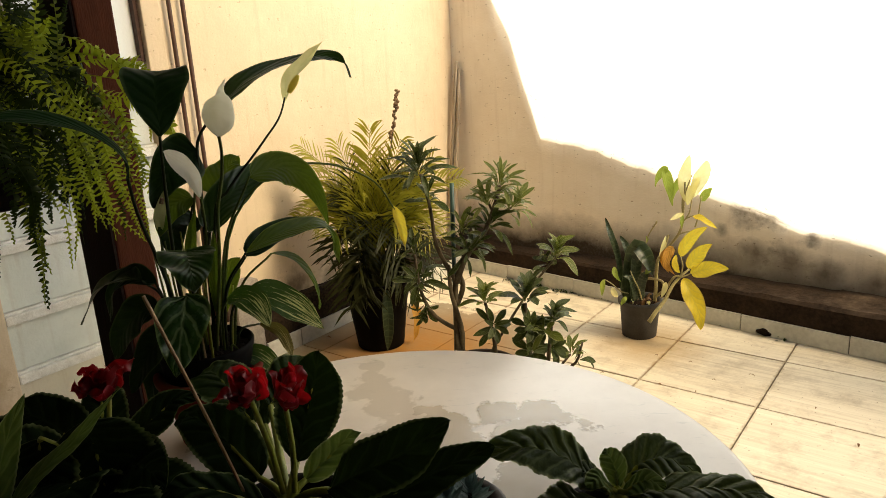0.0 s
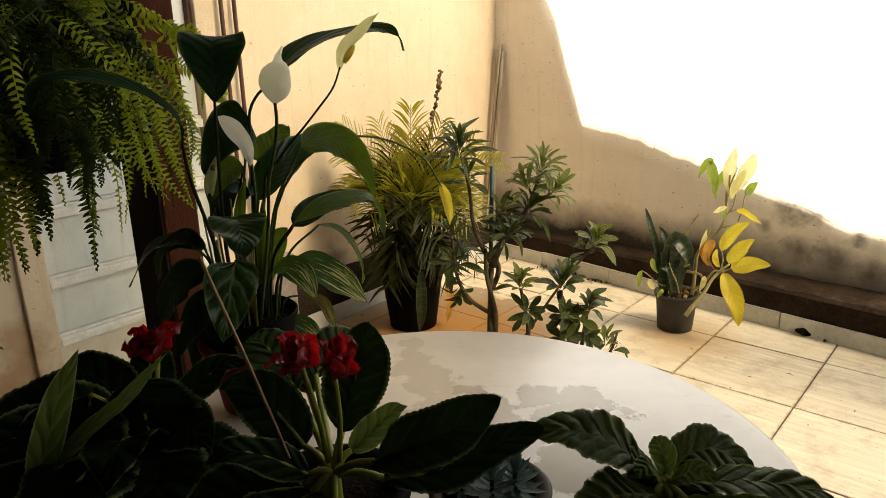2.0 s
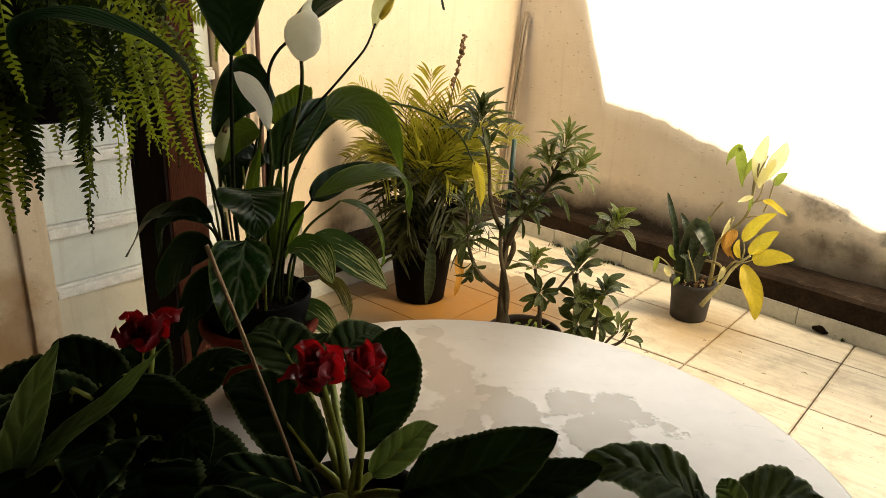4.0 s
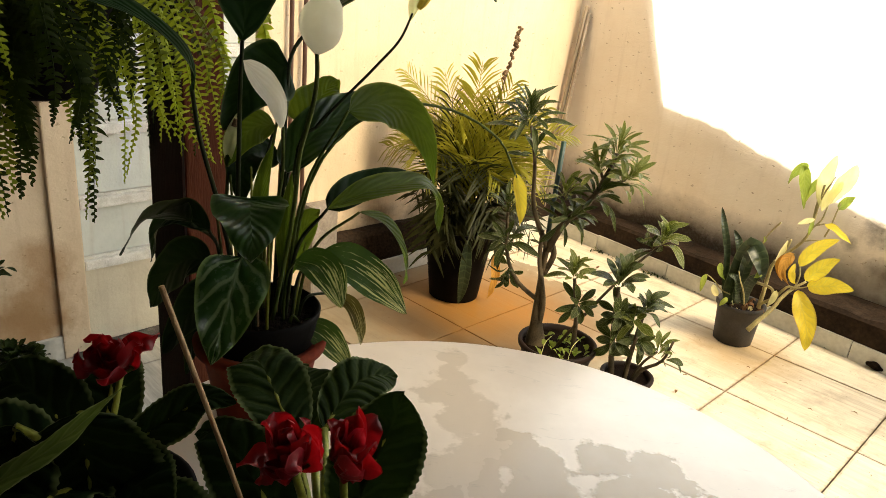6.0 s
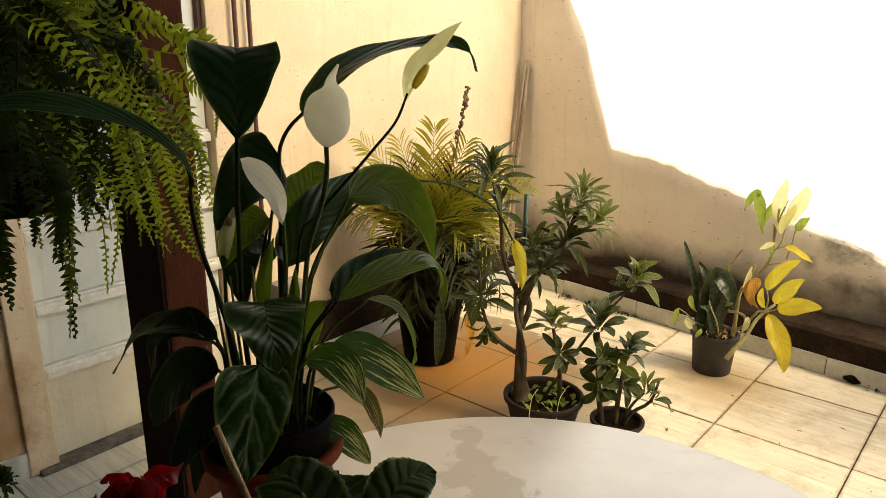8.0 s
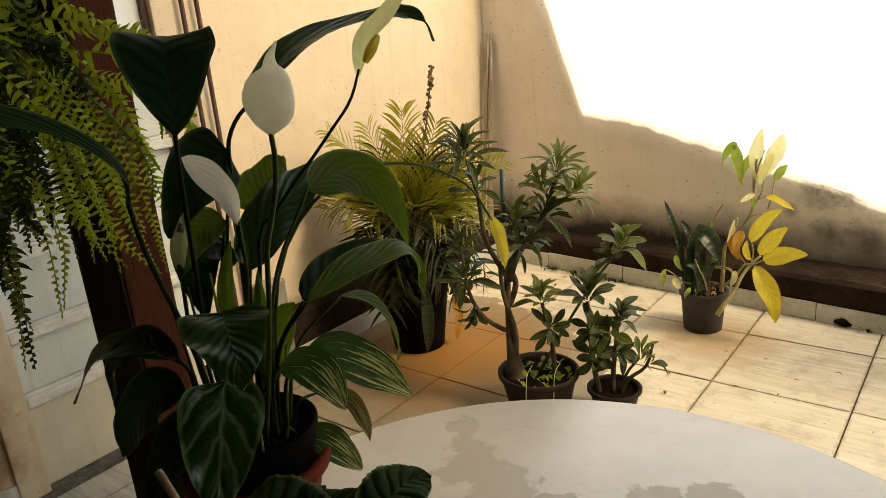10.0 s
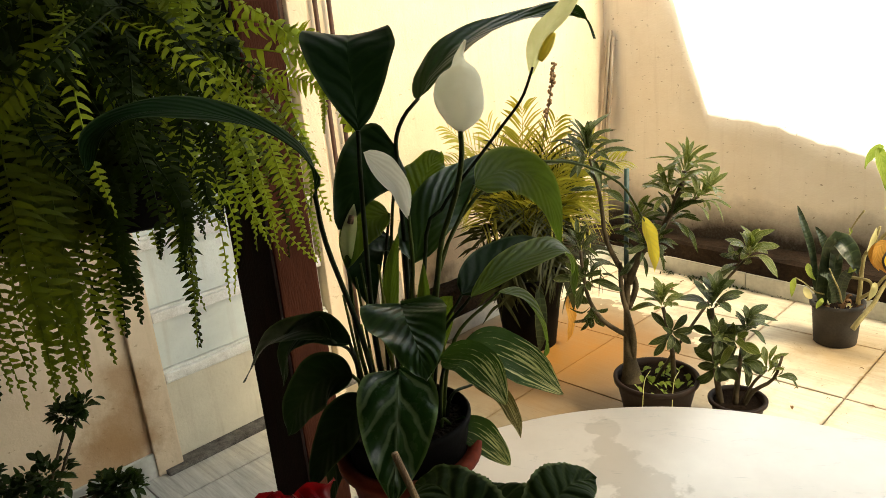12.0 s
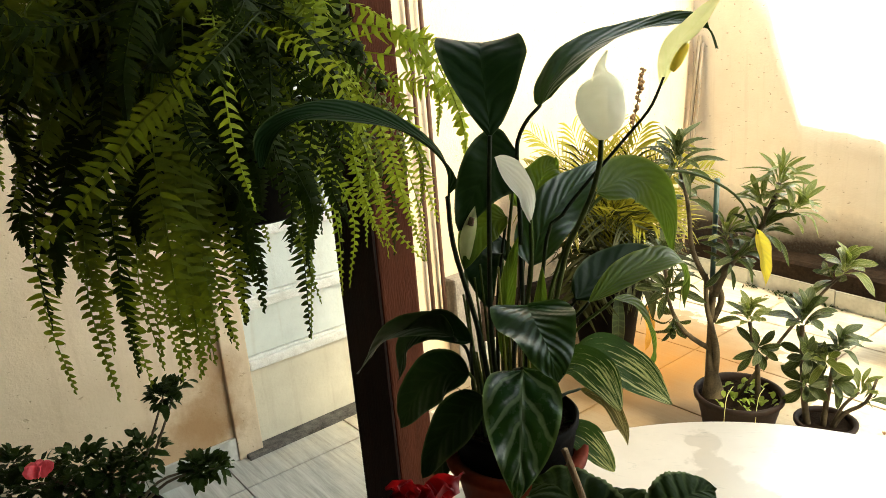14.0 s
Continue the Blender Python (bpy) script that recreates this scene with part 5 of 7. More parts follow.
velvet_leaf(gl, [(-0.320, 0.945, 0.975), (-0.350, 0.950, 1.005), (-0.378, 0.952, 1.015), (-0.405, 0.952, 1.000)], 0.032, M_GLOX, ovate, (-0.1, -0.5, 0.85))
velvet_leaf(gl, [(-0.305, 0.955, 0.975), (-0.318, 0.985, 1.000), (-0.328, 1.010, 1.010), (-0.338, 1.035, 1.000)], 0.030, M_GLOX, ovate, (-0.1, -0.4, 0.9))
velvet_leaf(gl, [(-0.310, 0.915, 0.955), (-0.335, 0.870, 0.960), (-0.350, 0.835, 0.950), (-0.360, 0.805, 0.925)], 0.040, M_GLOX, ovate, (-0.1, -0.4, 0.9))
velvet_leaf(gl, [(-0.290, 0.910, 0.955), (-0.260, 0.870, 0.955), (-0.245, 0.835, 0.945), (-0.235, 0.805, 0.920)], 0.040, M_GLOX, ovate, (0.1, -0.4, 0.9))
velvet_leaf(gl, [(-0.330, 0.925, 0.962), (-0.370, 0.895, 0.985), (-0.405, 0.870, 0.985), (-0.440, 0.850, 0.965)], 0.042, M_GLOX, ovate, (-0.1, -0.5, 0.85))
velvet_leaf(gl, [(-0.330, 0.935, 0.970), (-0.375, 0.925, 0.990), (-0.420, 0.915, 0.985), (-0.460, 0.905, 0.955)], 0.040, M_GLOX, oval, (-0.1, -0.5, 0.85))
velvet_leaf(gl, [(-0.325, 0.910, 0.950), (-0.365, 0.860, 0.955), (-0.395, 0.815, 0.940), (-0.415, 0.780, 0.910)], 0.046, M_GLOX, oval, (-0.1, -0.5, 0.85))
bloom(gl, (-0.303, 0.970, 1.040), 0.030, (-0.15, -0.35, 0.8), (-0.300, 0.940, 0.965), 3)

gr = gloxinia("gloxinia", (0.194, 0.905, 0.932), (0.195, 0.893), 0.055, 0.072, "flowerless gloxinia with crinkled toothed leaves on the table")
velvet_leaf(gr, [(0.178, 0.903, 0.946), (0.150, 0.906, 0.972), (0.115, 0.911, 0.985), (0.074, 0.917, 0.980)], 0.027, M_GLOX_LIT_RIGHT, oval, (0.05, -0.35, 0.93), 0.13)
velvet_leaf(gr, [(0.202, 0.915, 0.940), (0.222, 0.926, 0.955), (0.245, 0.925, 0.958), (0.274, 0.916, 0.945)], 0.026, M_GLOX_LIT_RIGHT, oval, (0.0, -0.35, 0.93), 0.13)
velvet_leaf(gr, [(0.212, 0.890, 0.945), (0.246, 0.876, 0.960), (0.282, 0.861, 0.968), (0.318, 0.846, 0.962)], 0.021, M_GLOX_LIT_RIGHT, oval, (0.0, -0.10, 1.0), 0.13)
velvet_leaf(gr, [(0.205, 0.872, 0.942), (0.232, 0.854, 0.952), (0.263, 0.841, 0.958), (0.292, 0.829, 0.952)], 0.018, M_GLOX_LIT, oval, (0.0, 0.05, 1.0), 0.13)
velvet_leaf(gr, [(0.182, 0.886, 0.936), (0.156, 0.868, 0.950), (0.132, 0.860, 0.948), (0.112, 0.858, 0.928)], 0.028, M_GLOX_LIT_RIGHT, oval, (0.0, -0.30, 0.95), 0.13)
velvet_leaf(gr, [(0.195, 0.880, 0.935), (0.200, 0.850, 0.945), (0.205, 0.825, 0.938), (0.208, 0.800, 0.912)], 0.028, M_GLOX_LIT_RIGHT, oval, (0.0, -0.25, 0.95), 0.13)
velvet_leaf(gr, [(0.190, 0.900, 0.940), (0.180, 0.892, 0.958), (0.172, 0.885, 0.965), (0.162, 0.878, 0.962)], 0.012, M_GLOX_LIT, oval, (0, -0.4, 0.9), 0.13)
velvet_leaf(gr, [(0.200, 0.900, 0.940), (0.210, 0.892, 0.956), (0.220, 0.886, 0.962), (0.232, 0.880, 0.958)], 0.012, M_GLOX_LIT, oval, (0, -0.4, 0.9), 0.13)
velvet_leaf(gr, [(0.196, 0.908, 0.940), (0.194, 0.912, 0.958), (0.190, 0.918, 0.968), (0.186, 0.926, 0.970)], 0.012, M_GLOX_LIT, oval, (0, -0.6, 0.8), 0.13)
velvet_leaf(gr, [(0.186, 0.904, 0.940), (0.172, 0.902, 0.958), (0.160, 0.902, 0.962), (0.148, 0.900, 0.956)], 0.012, M_GLOX_LIT_RIGHT, oval, (0, -0.4, 0.9), 0.13)

# spiky succulent
su = potted("succulent", (0.036, 0.918), 0.038, 0.050, 0.075, M_BROWNPOT, "blue-grey spiky succulent in a small brown pot", "succulent", "brown plastic pot", "", TZ)
su_leaf = mesh_from("leaf", blade([(0, 0, 0), (0.55, 0, 0.02), (1, 0, 0.10)], 0.15, lance, UP, fold=0.3, n=6, cross=4), M_SUCC)
for q in range(7):
    cx, cy, cz = 0.036 + 0.027 * math.cos(q * 2.4), 0.912 + 0.026 * math.sin(q * 2.4), 0.920 + 0.010 * (q % 3)
    rosette_q = part("rosette", tube(local(su, [(cx, cy, TZ + 0.05), (cx, cy, cz + 0.010)]), 0.002, 0.002, 4, 6), M_DARKSTEM, su)
    for k in range(34):
        a, e = k * 2.4, -0.15 + 1.5 * k / 34
        x = Vector((math.cos(a) * math.cos(e), math.sin(a) * math.cos(e), math.sin(e)))
        y = UP.cross(x).normalized()
        z, ln = x.cross(y), 0.029 * (1 - 0.35 * k / 34)
        o = local(su, [(cx, cy, cz - 0.010 + 0.024 * k / 34)])[0]
        ob = new("leaf", su_leaf)
        ob.parent = rosette_q
        ob.matrix_local = Matrix(((x.x * ln, y.x * ln, z.x * ln, o.x), (x.y * ln, y.y * ln, z.y * ln, o.y), (x.z * ln, y.z * ln, z.z * ln, o.z), (0, 0, 0, 1)))


# hanging fern
FC = Vector((-0.600, 1.305, 1.285))
fern = thing("boston_fern", Matrix.Translation((FC.x, FC.y, 1.155)), "large hanging fern with drooping green fronds in a black basket", "hanging plant")
part("pot", pot_bm(0.058, 0.082, 0.120), M_BLACKPOT, fern, "black plastic hanging pot")
part("soil", soil_bm(0.077, 0.105, 3), M_SOIL, fern)
for k in range(3):
    a = k * 2.094 + 0.4
    part("hanging_wire", tube([(0.083 * math.cos(a), 0.083 * math.sin(a), 0.115), (0.012 * math.cos(a), 0.012 * math.sin(a), 0.73), (0, 0, WALL_H - 1.155)], 0.0012, 0.0012, 8, 5), M_ALU, fern)


def frond_bm(ctrl, face, width, seed, pin_w):
    """A fern frond: midrib with two rows of narrow curved leaflets, longest in the middle, that shorten to the tip."""
    r = random.Random(seed)
    bm = bmesh.new()
    uvl = bm.loops.layers.uv.verify()
    add_tube(bm, ctrl, 0.0013, 0.0005, 16, 4)
    rough = curve_pts(ctrl, 24)
    pairs = max(22, int(sum((q - p).length for p, q in zip(rough, rough[1:])) / 0.0088))
    pts = curve_pts(ctrl, pairs * 2 + 1)
    face = Vector(face).normalized()
    swing = r.uniform(-0.35, 0.10)
    for i in range(3, len(pts) - 1):
        t = i / (len(pts) - 1)
        tan = (pts[i + 1] - pts[i - 1]).normalized()
        side = tan.cross(face)
        side = side.normalized() if side.length > 1e-3 else tan.orthogonal().normalized()
        nor = side.cross(tan)
        w = width * min(1.0, 0.45 + t * 2.2) * min(1.0, (1.0 - t) * 2.6 + 0.10) * r.uniform(0.88, 1.08)
        s = 1 if i % 2 else -1
        if r.random() < 0.05:
            continue
        d = (side * s + tan * r.uniform(0.00, 0.40) + nor * (swing + r.uniform(-0.40, 0.30))).normalized()
        o = pts[i]
        up = (nor + side * s * r.uniform(-0.25, 0.25) + tan * r.uniform(-0.25, 0.25)).normalized()
        across = up.cross(d).normalized()
        if across.dot(tan) < 0:
            across = -across
        bend = nor * (r.uniform(-0.60, 0.15) * w) + tan * r.uniform(0.0, 0.50) * w
        pw = pin_w * r.uniform(0.85, 1.15) * (1.02 if width > 0.018 else 1.0)
        q = [o - across * pw * 0.40, o + across * pw * 0.50, o + d * w * 0.35 + across * pw * 0.52, o + d * w * 0.35 - across * pw * 0.42, o + d * w * 0.72 + across * pw * 0.40 + bend * 0.35, o + d * w * 0.72 - across * pw * 0.28 + bend * 0.35, o + d * w + bend]
        vs = [bm.verts.new(x) for x in q]
        uv = ((0.3, 0), (0.7, 0), (0.95, 0.35), (0.05, 0.35), (0.8, 0.75), (0.2, 0.75), (0.5, 1))
        for ids in ((0, 1, 2, 3), (3, 2, 4, 5), (5, 4, 6)):
            f = bm.faces.new([vs[k] for k in ids])
            for lp, k in zip(f.loops, ids):
                lp[uvl].uv = uv[k]
    return bm


def fern_frond(tip, arch, seed, mat, width=0.030, bend=0.0, pin_w=0.0072):
    tip = Vector(tip)
    o = FC + Vector((rnd.uniform(-0.04, 0.04), rnd.uniform(-0.04, 0.04), rnd.uniform(-0.02, 0.02)))
    flat = Vector((tip.x - o.x, tip.y - o.y, 0))
    side = Vector((-flat.y, flat.x, 0)) * bend
    p1 = o + flat * 0.30 + UP * arch + side
    p2 = o + flat * 0.78 + UP * (arch * 0.75 if tip.z > o.z - 0.1 else arch * 0.2 - 0.02) + side
    p3 = Vector((o.x + flat.x * 0.97, o.y + flat.y * 0.97, (p2.z + tip.z) / 2 - 0.01)) + Vector((rnd.uniform(-0.012, 0.012), rnd.uniform(-0.012, 0.012), 0))
    out = flat.normalized() if flat.length > 1e-3 else Vector((1, 0, 0))
    part("frond", frond_bm(local(fern, [o, p1, p2, p3, tip]), out * 0.40 + UP * 0.5 + Vector((0.30 + rnd.uniform(-0.35, 0.35), -0.55 + rnd.uniform(-0.3, 0.2), 0)), width, seed, pin_w), mat, fern)


TIPS = ((-0.785, 1.174, 0.980), (-0.720, 1.219, 0.968), (-0.745, 1.200, 1.020), (-0.640, 1.273, 1.005), (-0.563, 1.326, 0.992), (-0.524, 1.257, 1.024), (-0.433, 1.415, 1.066), (-0.408, 1.342, 1.089),
        (-0.826, 1.146, 1.210), (-0.470, 1.380, 1.080), (-0.690, 1.240, 0.990), (-0.600, 1.250, 1.040), (-0.500, 1.300, 1.060), (-0.660, 1.200, 1.060), (-0.455, 1.330, 1.110))
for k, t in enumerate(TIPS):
    fern_frond(t, 0.10 + 0.03 * (k % 3), k, M_FERN_LIT if t[0] > -0.51 else M_FERN_SHADE if -0.66 < t[0] < -0.54 else M_FERN_MID, 0.027 if t[0] < -0.56 else 0.012, 0.0, 0.0060 if t[0] < -0.56 else 0.0042)

def hanging_frond(seed, ctrl, mat, width, pin_w=0.0040):
    part("frond", frond_bm(local(fern, ctrl), (0.25, -0.85, 0.45), width * 0.95, seed, pin_w), mat, fern)


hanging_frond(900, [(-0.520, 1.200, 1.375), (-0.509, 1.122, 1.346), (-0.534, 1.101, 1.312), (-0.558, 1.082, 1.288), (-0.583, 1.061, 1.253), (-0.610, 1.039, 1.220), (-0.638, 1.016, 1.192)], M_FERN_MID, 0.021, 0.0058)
hanging_frond(901, [(-0.560, 1.200, 1.330), (-0.541, 1.126, 1.300), (-0.542, 1.126, 1.273), (-0.529, 1.135, 1.244), (-0.515, 1.146, 1.218)], M_FERN_SHADE, 0.014)
hanging_frond(902, [(-0.570, 1.310, 1.290), (-0.543, 1.324, 1.263), (-0.515, 1.335, 1.200), (-0.483, 1.347, 1.152), (-0.451, 1.360, 1.093)], M_FERN_LIT, 0.014)
hanging_frond(903, [(-0.530, 1.345, 1.290), (-0.491, 1.351, 1.253), (-0.474, 1.357, 1.181), (-0.454, 1.365, 1.124), (-0.422, 1.377, 1.077)], M_FERN_LIT, 0.015)
hanging_frond(904, [(-0.510, 1.370, 1.310), (-0.474, 1.382, 1.266), (-0.463, 1.386, 1.208), (-0.450, 1.390, 1.165), (-0.438, 1.394, 1.121)], M_FERN_LIT, 0.016)
hanging_frond(905, [(-0.480, 1.420, 1.300), (-0.449, 1.428, 1.260), (-0.438, 1.431, 1.199), (-0.430, 1.433, 1.156), (-0.419, 1.436, 1.111)], M_FERN_LIT, 0.015)
hanging_frond(906, [(-0.560, 1.380, 1.310), (-0.490, 1.418, 1.299), (-0.446, 1.429, 1.291), (-0.420, 1.435, 1.281), (-0.390, 1.443, 1.258)], M_FERN_LIT, 0.020)
hanging_frond(907, [(-0.520, 1.390, 1.340), (-0.454, 1.404, 1.349), (-0.430, 1.411, 1.338), (-0.409, 1.417, 1.337), (-0.393, 1.422, 1.323)], M_FERN_LIT, 0.018)
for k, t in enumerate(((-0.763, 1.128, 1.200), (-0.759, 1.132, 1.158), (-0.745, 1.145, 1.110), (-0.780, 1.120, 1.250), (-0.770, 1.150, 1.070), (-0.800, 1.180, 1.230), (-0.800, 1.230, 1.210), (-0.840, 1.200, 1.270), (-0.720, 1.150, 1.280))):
    fern_frond(t, 0.10 + 0.02 * (k % 3), 420 + k, M_FERN_SHADE if k % 3 == 1 else M_FERN_MID, 0.022, 0.0, 0.0052)
fern_frond((-0.700, 1.100, 1.130), 0.13, 92, M_FERN_SHADE, 0.024)
fern_frond((-0.380, 1.450, 1.250), 0.06, 93, M_FERN_LIT, 0.018)
fern_frond((-0.372, 1.420, 1.190), 0.08, 94, M_FERN_LIT, 0.018)
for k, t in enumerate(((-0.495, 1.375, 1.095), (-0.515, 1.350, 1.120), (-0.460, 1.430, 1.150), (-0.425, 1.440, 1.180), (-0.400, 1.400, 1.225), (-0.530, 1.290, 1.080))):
    fern_frond(t, 0.08 + 0.02 * (k % 3), 300 + k, M_FERN_LIT if k % 3 < 2 else M_FERN_MID, 0.012, 0.0, 0.0052)
# tone by place, painting the dark hollow and the lit outer fronds
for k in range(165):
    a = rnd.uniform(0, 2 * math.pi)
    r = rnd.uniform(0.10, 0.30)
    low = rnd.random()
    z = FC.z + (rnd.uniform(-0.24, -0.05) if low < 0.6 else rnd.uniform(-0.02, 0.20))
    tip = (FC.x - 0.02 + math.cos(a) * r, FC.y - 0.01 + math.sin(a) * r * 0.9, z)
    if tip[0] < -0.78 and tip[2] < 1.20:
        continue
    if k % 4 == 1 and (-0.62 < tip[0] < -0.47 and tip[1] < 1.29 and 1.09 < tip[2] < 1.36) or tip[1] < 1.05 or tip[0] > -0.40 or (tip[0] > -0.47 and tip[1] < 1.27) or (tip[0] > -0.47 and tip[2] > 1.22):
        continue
    fern_frond(tip, rnd.uniform(0.07, 0.17), 200 + k, M_FERN_LIT if tip[0] > -0.50 and k % 4 == 2 else M_FERN_MID if tip[0] > -0.50 and k % 3 == 1 else M_FERN_SHADE if rnd.random() < (0.35 if tip[0] < -0.68 else 0.45 if tip[2] < 1.10 else 0.88) else M_FERN_MID, rnd.uniform(0.016, 0.025) * (0.6 if tip[0] > -0.52 else 1.0), rnd.uniform(-0.25, 0.25), 0.0042 if tip[0] > -0.52 else 0.0052)


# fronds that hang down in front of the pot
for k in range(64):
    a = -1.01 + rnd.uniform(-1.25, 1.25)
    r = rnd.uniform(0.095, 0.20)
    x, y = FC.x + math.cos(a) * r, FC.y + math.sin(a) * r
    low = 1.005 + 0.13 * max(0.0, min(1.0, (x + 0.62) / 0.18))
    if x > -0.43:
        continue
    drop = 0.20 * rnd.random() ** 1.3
    fern_frond((x, y, low + drop), rnd.uniform(0.05, 0.11), 1400 + k, (M_FERN_SHADE, M_FERN_SHADE, M_FERN_MID, M_FERN_SHADE, M_FERN_LIT, M_FERN_SHADE)[k % 6] if x > -0.56 else M_FERN_MID if x < -0.67 or drop < 0.07 else (M_FERN_MID, M_FERN_SHADE, M_FERN_SHADE)[k % 3], 0.014 if x > -0.53 else rnd.uniform(0.020, 0.027), rnd.uniform(-0.2, 0.2), 0.0046 if x > -0.53 else 0.0058)
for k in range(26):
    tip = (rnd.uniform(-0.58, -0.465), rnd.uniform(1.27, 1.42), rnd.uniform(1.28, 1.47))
    fern_frond(tip, rnd.uniform(0.06, 0.12), 1300 + k, (M_FERN_SHADE, M_FERN_MID, M_FERN_LIT)[k % 3] if tip[0] > -0.53 else M_FERN_SHADE, rnd.uniform(0.017, 0.024), rnd.uniform(-0.2, 0.2), 0.0048)
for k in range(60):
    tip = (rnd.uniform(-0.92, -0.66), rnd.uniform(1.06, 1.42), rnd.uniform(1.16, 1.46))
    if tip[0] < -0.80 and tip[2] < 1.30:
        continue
    fern_frond(tip, rnd.uniform(0.05, 0.12), 1200 + k, M_FERN_SHADE if k % 3 == 0 and tip[0] > -0.80 else M_FERN_MID, rnd.uniform(0.024, 0.034), rnd.uniform(-0.2, 0.2), 0.0056)


# palm in the corner
palm = potted("palm", (-0.355, 3.470), 0.108, 0.150, 0.33, M_BLACKPOT, "bushy small palm with a seed spike in a black pot", "potted plant", "large black plastic pot")
PC = Vector((-0.355, 3.470, 0.29))


def palm_frond(o, tip, arch, n, leaf_len, mat, seed, half=0.0075, start=0.30):
    r = random.Random(seed)
    o, tip = Vector(o), Vector(tip)
    mid = o.lerp(tip, 0.55) + UP * arch
    ctrl = local(palm, [o, o.lerp(mid, 0.5) + UP * arch * 0.35, mid, tip])
    bm = bmesh.new()
    add_tube(bm, ctrl, 0.0035, 0.0012, 14, 6)
    pts = curve_pts(ctrl, 60)
    for i in range(n):
        f = start + (1 - start) * (i / n)
        k = min(57, int(f * 59))
        tan = (pts[k + 1] - pts[k]).normalized()
        side = tan.cross(UP + Vector((0.2, -0.5, 0))).normalized()
        ln = leaf_len * (0.55 + 0.9 * math.sin(math.pi * min(1, (f - start) / (1 - start) * 0.85 + 0.12))) * 0.75
        for s in (-1, 1):
            d = (side * s * r.uniform(0.75, 0.95) + tan * r.uniform(0.75, 1.0) + UP * r.uniform(0.0, 0.18)).normalized()
            p = pts[k]
            add_blade(bm, [p, p + d * ln * 0.5 + UP * 0.008, p + d * ln - UP * ln * r.uniform(0.02, 0.16)], half * r.uniform(0.8, 1.15), lance, side.cross(tan) * -1 + Vector((0, -0.4, 0.2)), fold=0.35, n=6, cross=2)
    part("frond", bm, mat, palm)


for k in range(46):
    a = k * 2.39996
    f = (k + 0.5) / 46
    lean = 0.10 + 1.05 * f ** 0.8 + rnd.uniform(-0.10, 0.10)
    ln = rnd.uniform(0.46, 0.60) - 0.10 * f
    tip = (PC.x + 0.02 + math.cos(a) * math.sin(lean) * ln * 0.82, PC.y + math.sin(a) * math.sin(lean) * ln * 0.55, PC.z + 0.04 + math.cos(lean) * ln)
    o = PC + Vector((math.cos(a) * 0.03, math.sin(a) * 0.03, 0))
    palm_frond(o, tip, 0.05 + 0.16 * f, 15, rnd.uniform(0.15, 0.20), M_PALM if k % 4 else M_PALM_SHADE, 500 + k, 0.0037)
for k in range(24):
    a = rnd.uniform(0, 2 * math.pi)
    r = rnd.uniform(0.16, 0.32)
    palm_frond(PC + Vector((math.cos(a) * 0.05, math.sin(a) * 0.05, 0)), (PC.x + 0.04 + math.cos(a) * r, PC.y + math.sin(a) * r * 0.8, rnd.uniform(0.20, 0.48)), rnd.uniform(0.12, 0.22), 9, rnd.uniform(0.13, 0.19), M_PALM_SHADE, 640 + k, 0.0058)
palm_frond(PC, (-0.335, 3.48, 1.02), 0.04, 20, 0.14, M_PALM, 601, 0.0045, 0.55)
palm_frond(PC, (-0.640, 3.45, 0.95), 0.16, 18, 0.12, M_PALM, 602, 0.0045, 0.45)
palm_frond(PC, (-0.060, 3.52, 0.86), 0.15, 18, 0.13, M_PALM, 603, 0.006, 0.4)
palm_frond(PC, (-0.660, 3.46, 0.80), 0.20, 18, 0.13, M_PALM, 605, 0.005, 0.4)
palm_frond(PC, (-0.700, 3.46, 0.62), 0.22, 18, 0.14, M_PALM, 606, 0.0055, 0.4)
palm_frond(PC, (-0.480, 3.46, 0.96), 0.10, 18, 0.13, M_PALM, 607, 0.0045, 0.45)
palm_frond(PC, (-0.200, 3.50, 0.95), 0.10, 18, 0.13, M_PALM, 608, 0.0045, 0.45)
palm_frond(PC, (0.060, 3.53, 0.76), 0.18, 18, 0.13, M_PALM, 604, 0.006, 0.45)
part("seed_stalk", tube(local(palm, [(-0.300, 3.48, 0.30), (-0.272, 3.505, 0.785), (-0.245, 3.51, 0.93), (-0.204, 3.513, 1.15)]), 0.0045, 0.0025, 14, 6), M_BARK, palm)
bm = bmesh.new()
for k in range(13):
    f = k / 12
    p = Vector((-0.240, 3.51, 0.955)).lerp(Vector((-0.203, 3.513, 1.152)), f)
    for q in range(2 if k < 9 else 4):
        c = p + Vector((rnd.uniform(-0.010, 0.010), rnd.uniform(-0.010, 0.010), rnd.uniform(-0.006, 0.006)))
        bmesh.ops.create_icosphere(bm, subdivisions=1, radius=rnd.uniform(0.006, 0.010), matrix=Matrix.Translation(c))
bmesh.ops.transform(bm, matrix=palm.matrix_world.inverted(), verts=bm.verts[:])
part("seed_head", bm, M_SEED, palm, "dry brown seed spike")
leaf_on(palm, [(-0.300, 3.335, 0.33), (-0.295, 3.310, 0.22), (-0.300, 3.318, 0.10), (-0.312, 3.325, 0.02)], 0.024, M_SANSE, lance, (0.1, -1, 0.1), name="strap_leaf", label="mottled strap leaf hanging over the pot", fold=0.2, n=16)
leaf_on(palm, [(-0.400, 3.350, 0.42), (-0.405, 3.310, 0.36), (-0.410, 3.300, 0.28), (-0.412, 3.300, 0.22)], 0.030, M_PALM_SHADE, lance, (0.1, -1, 0.2), name="strap_leaf", fold=0.2, n=12)
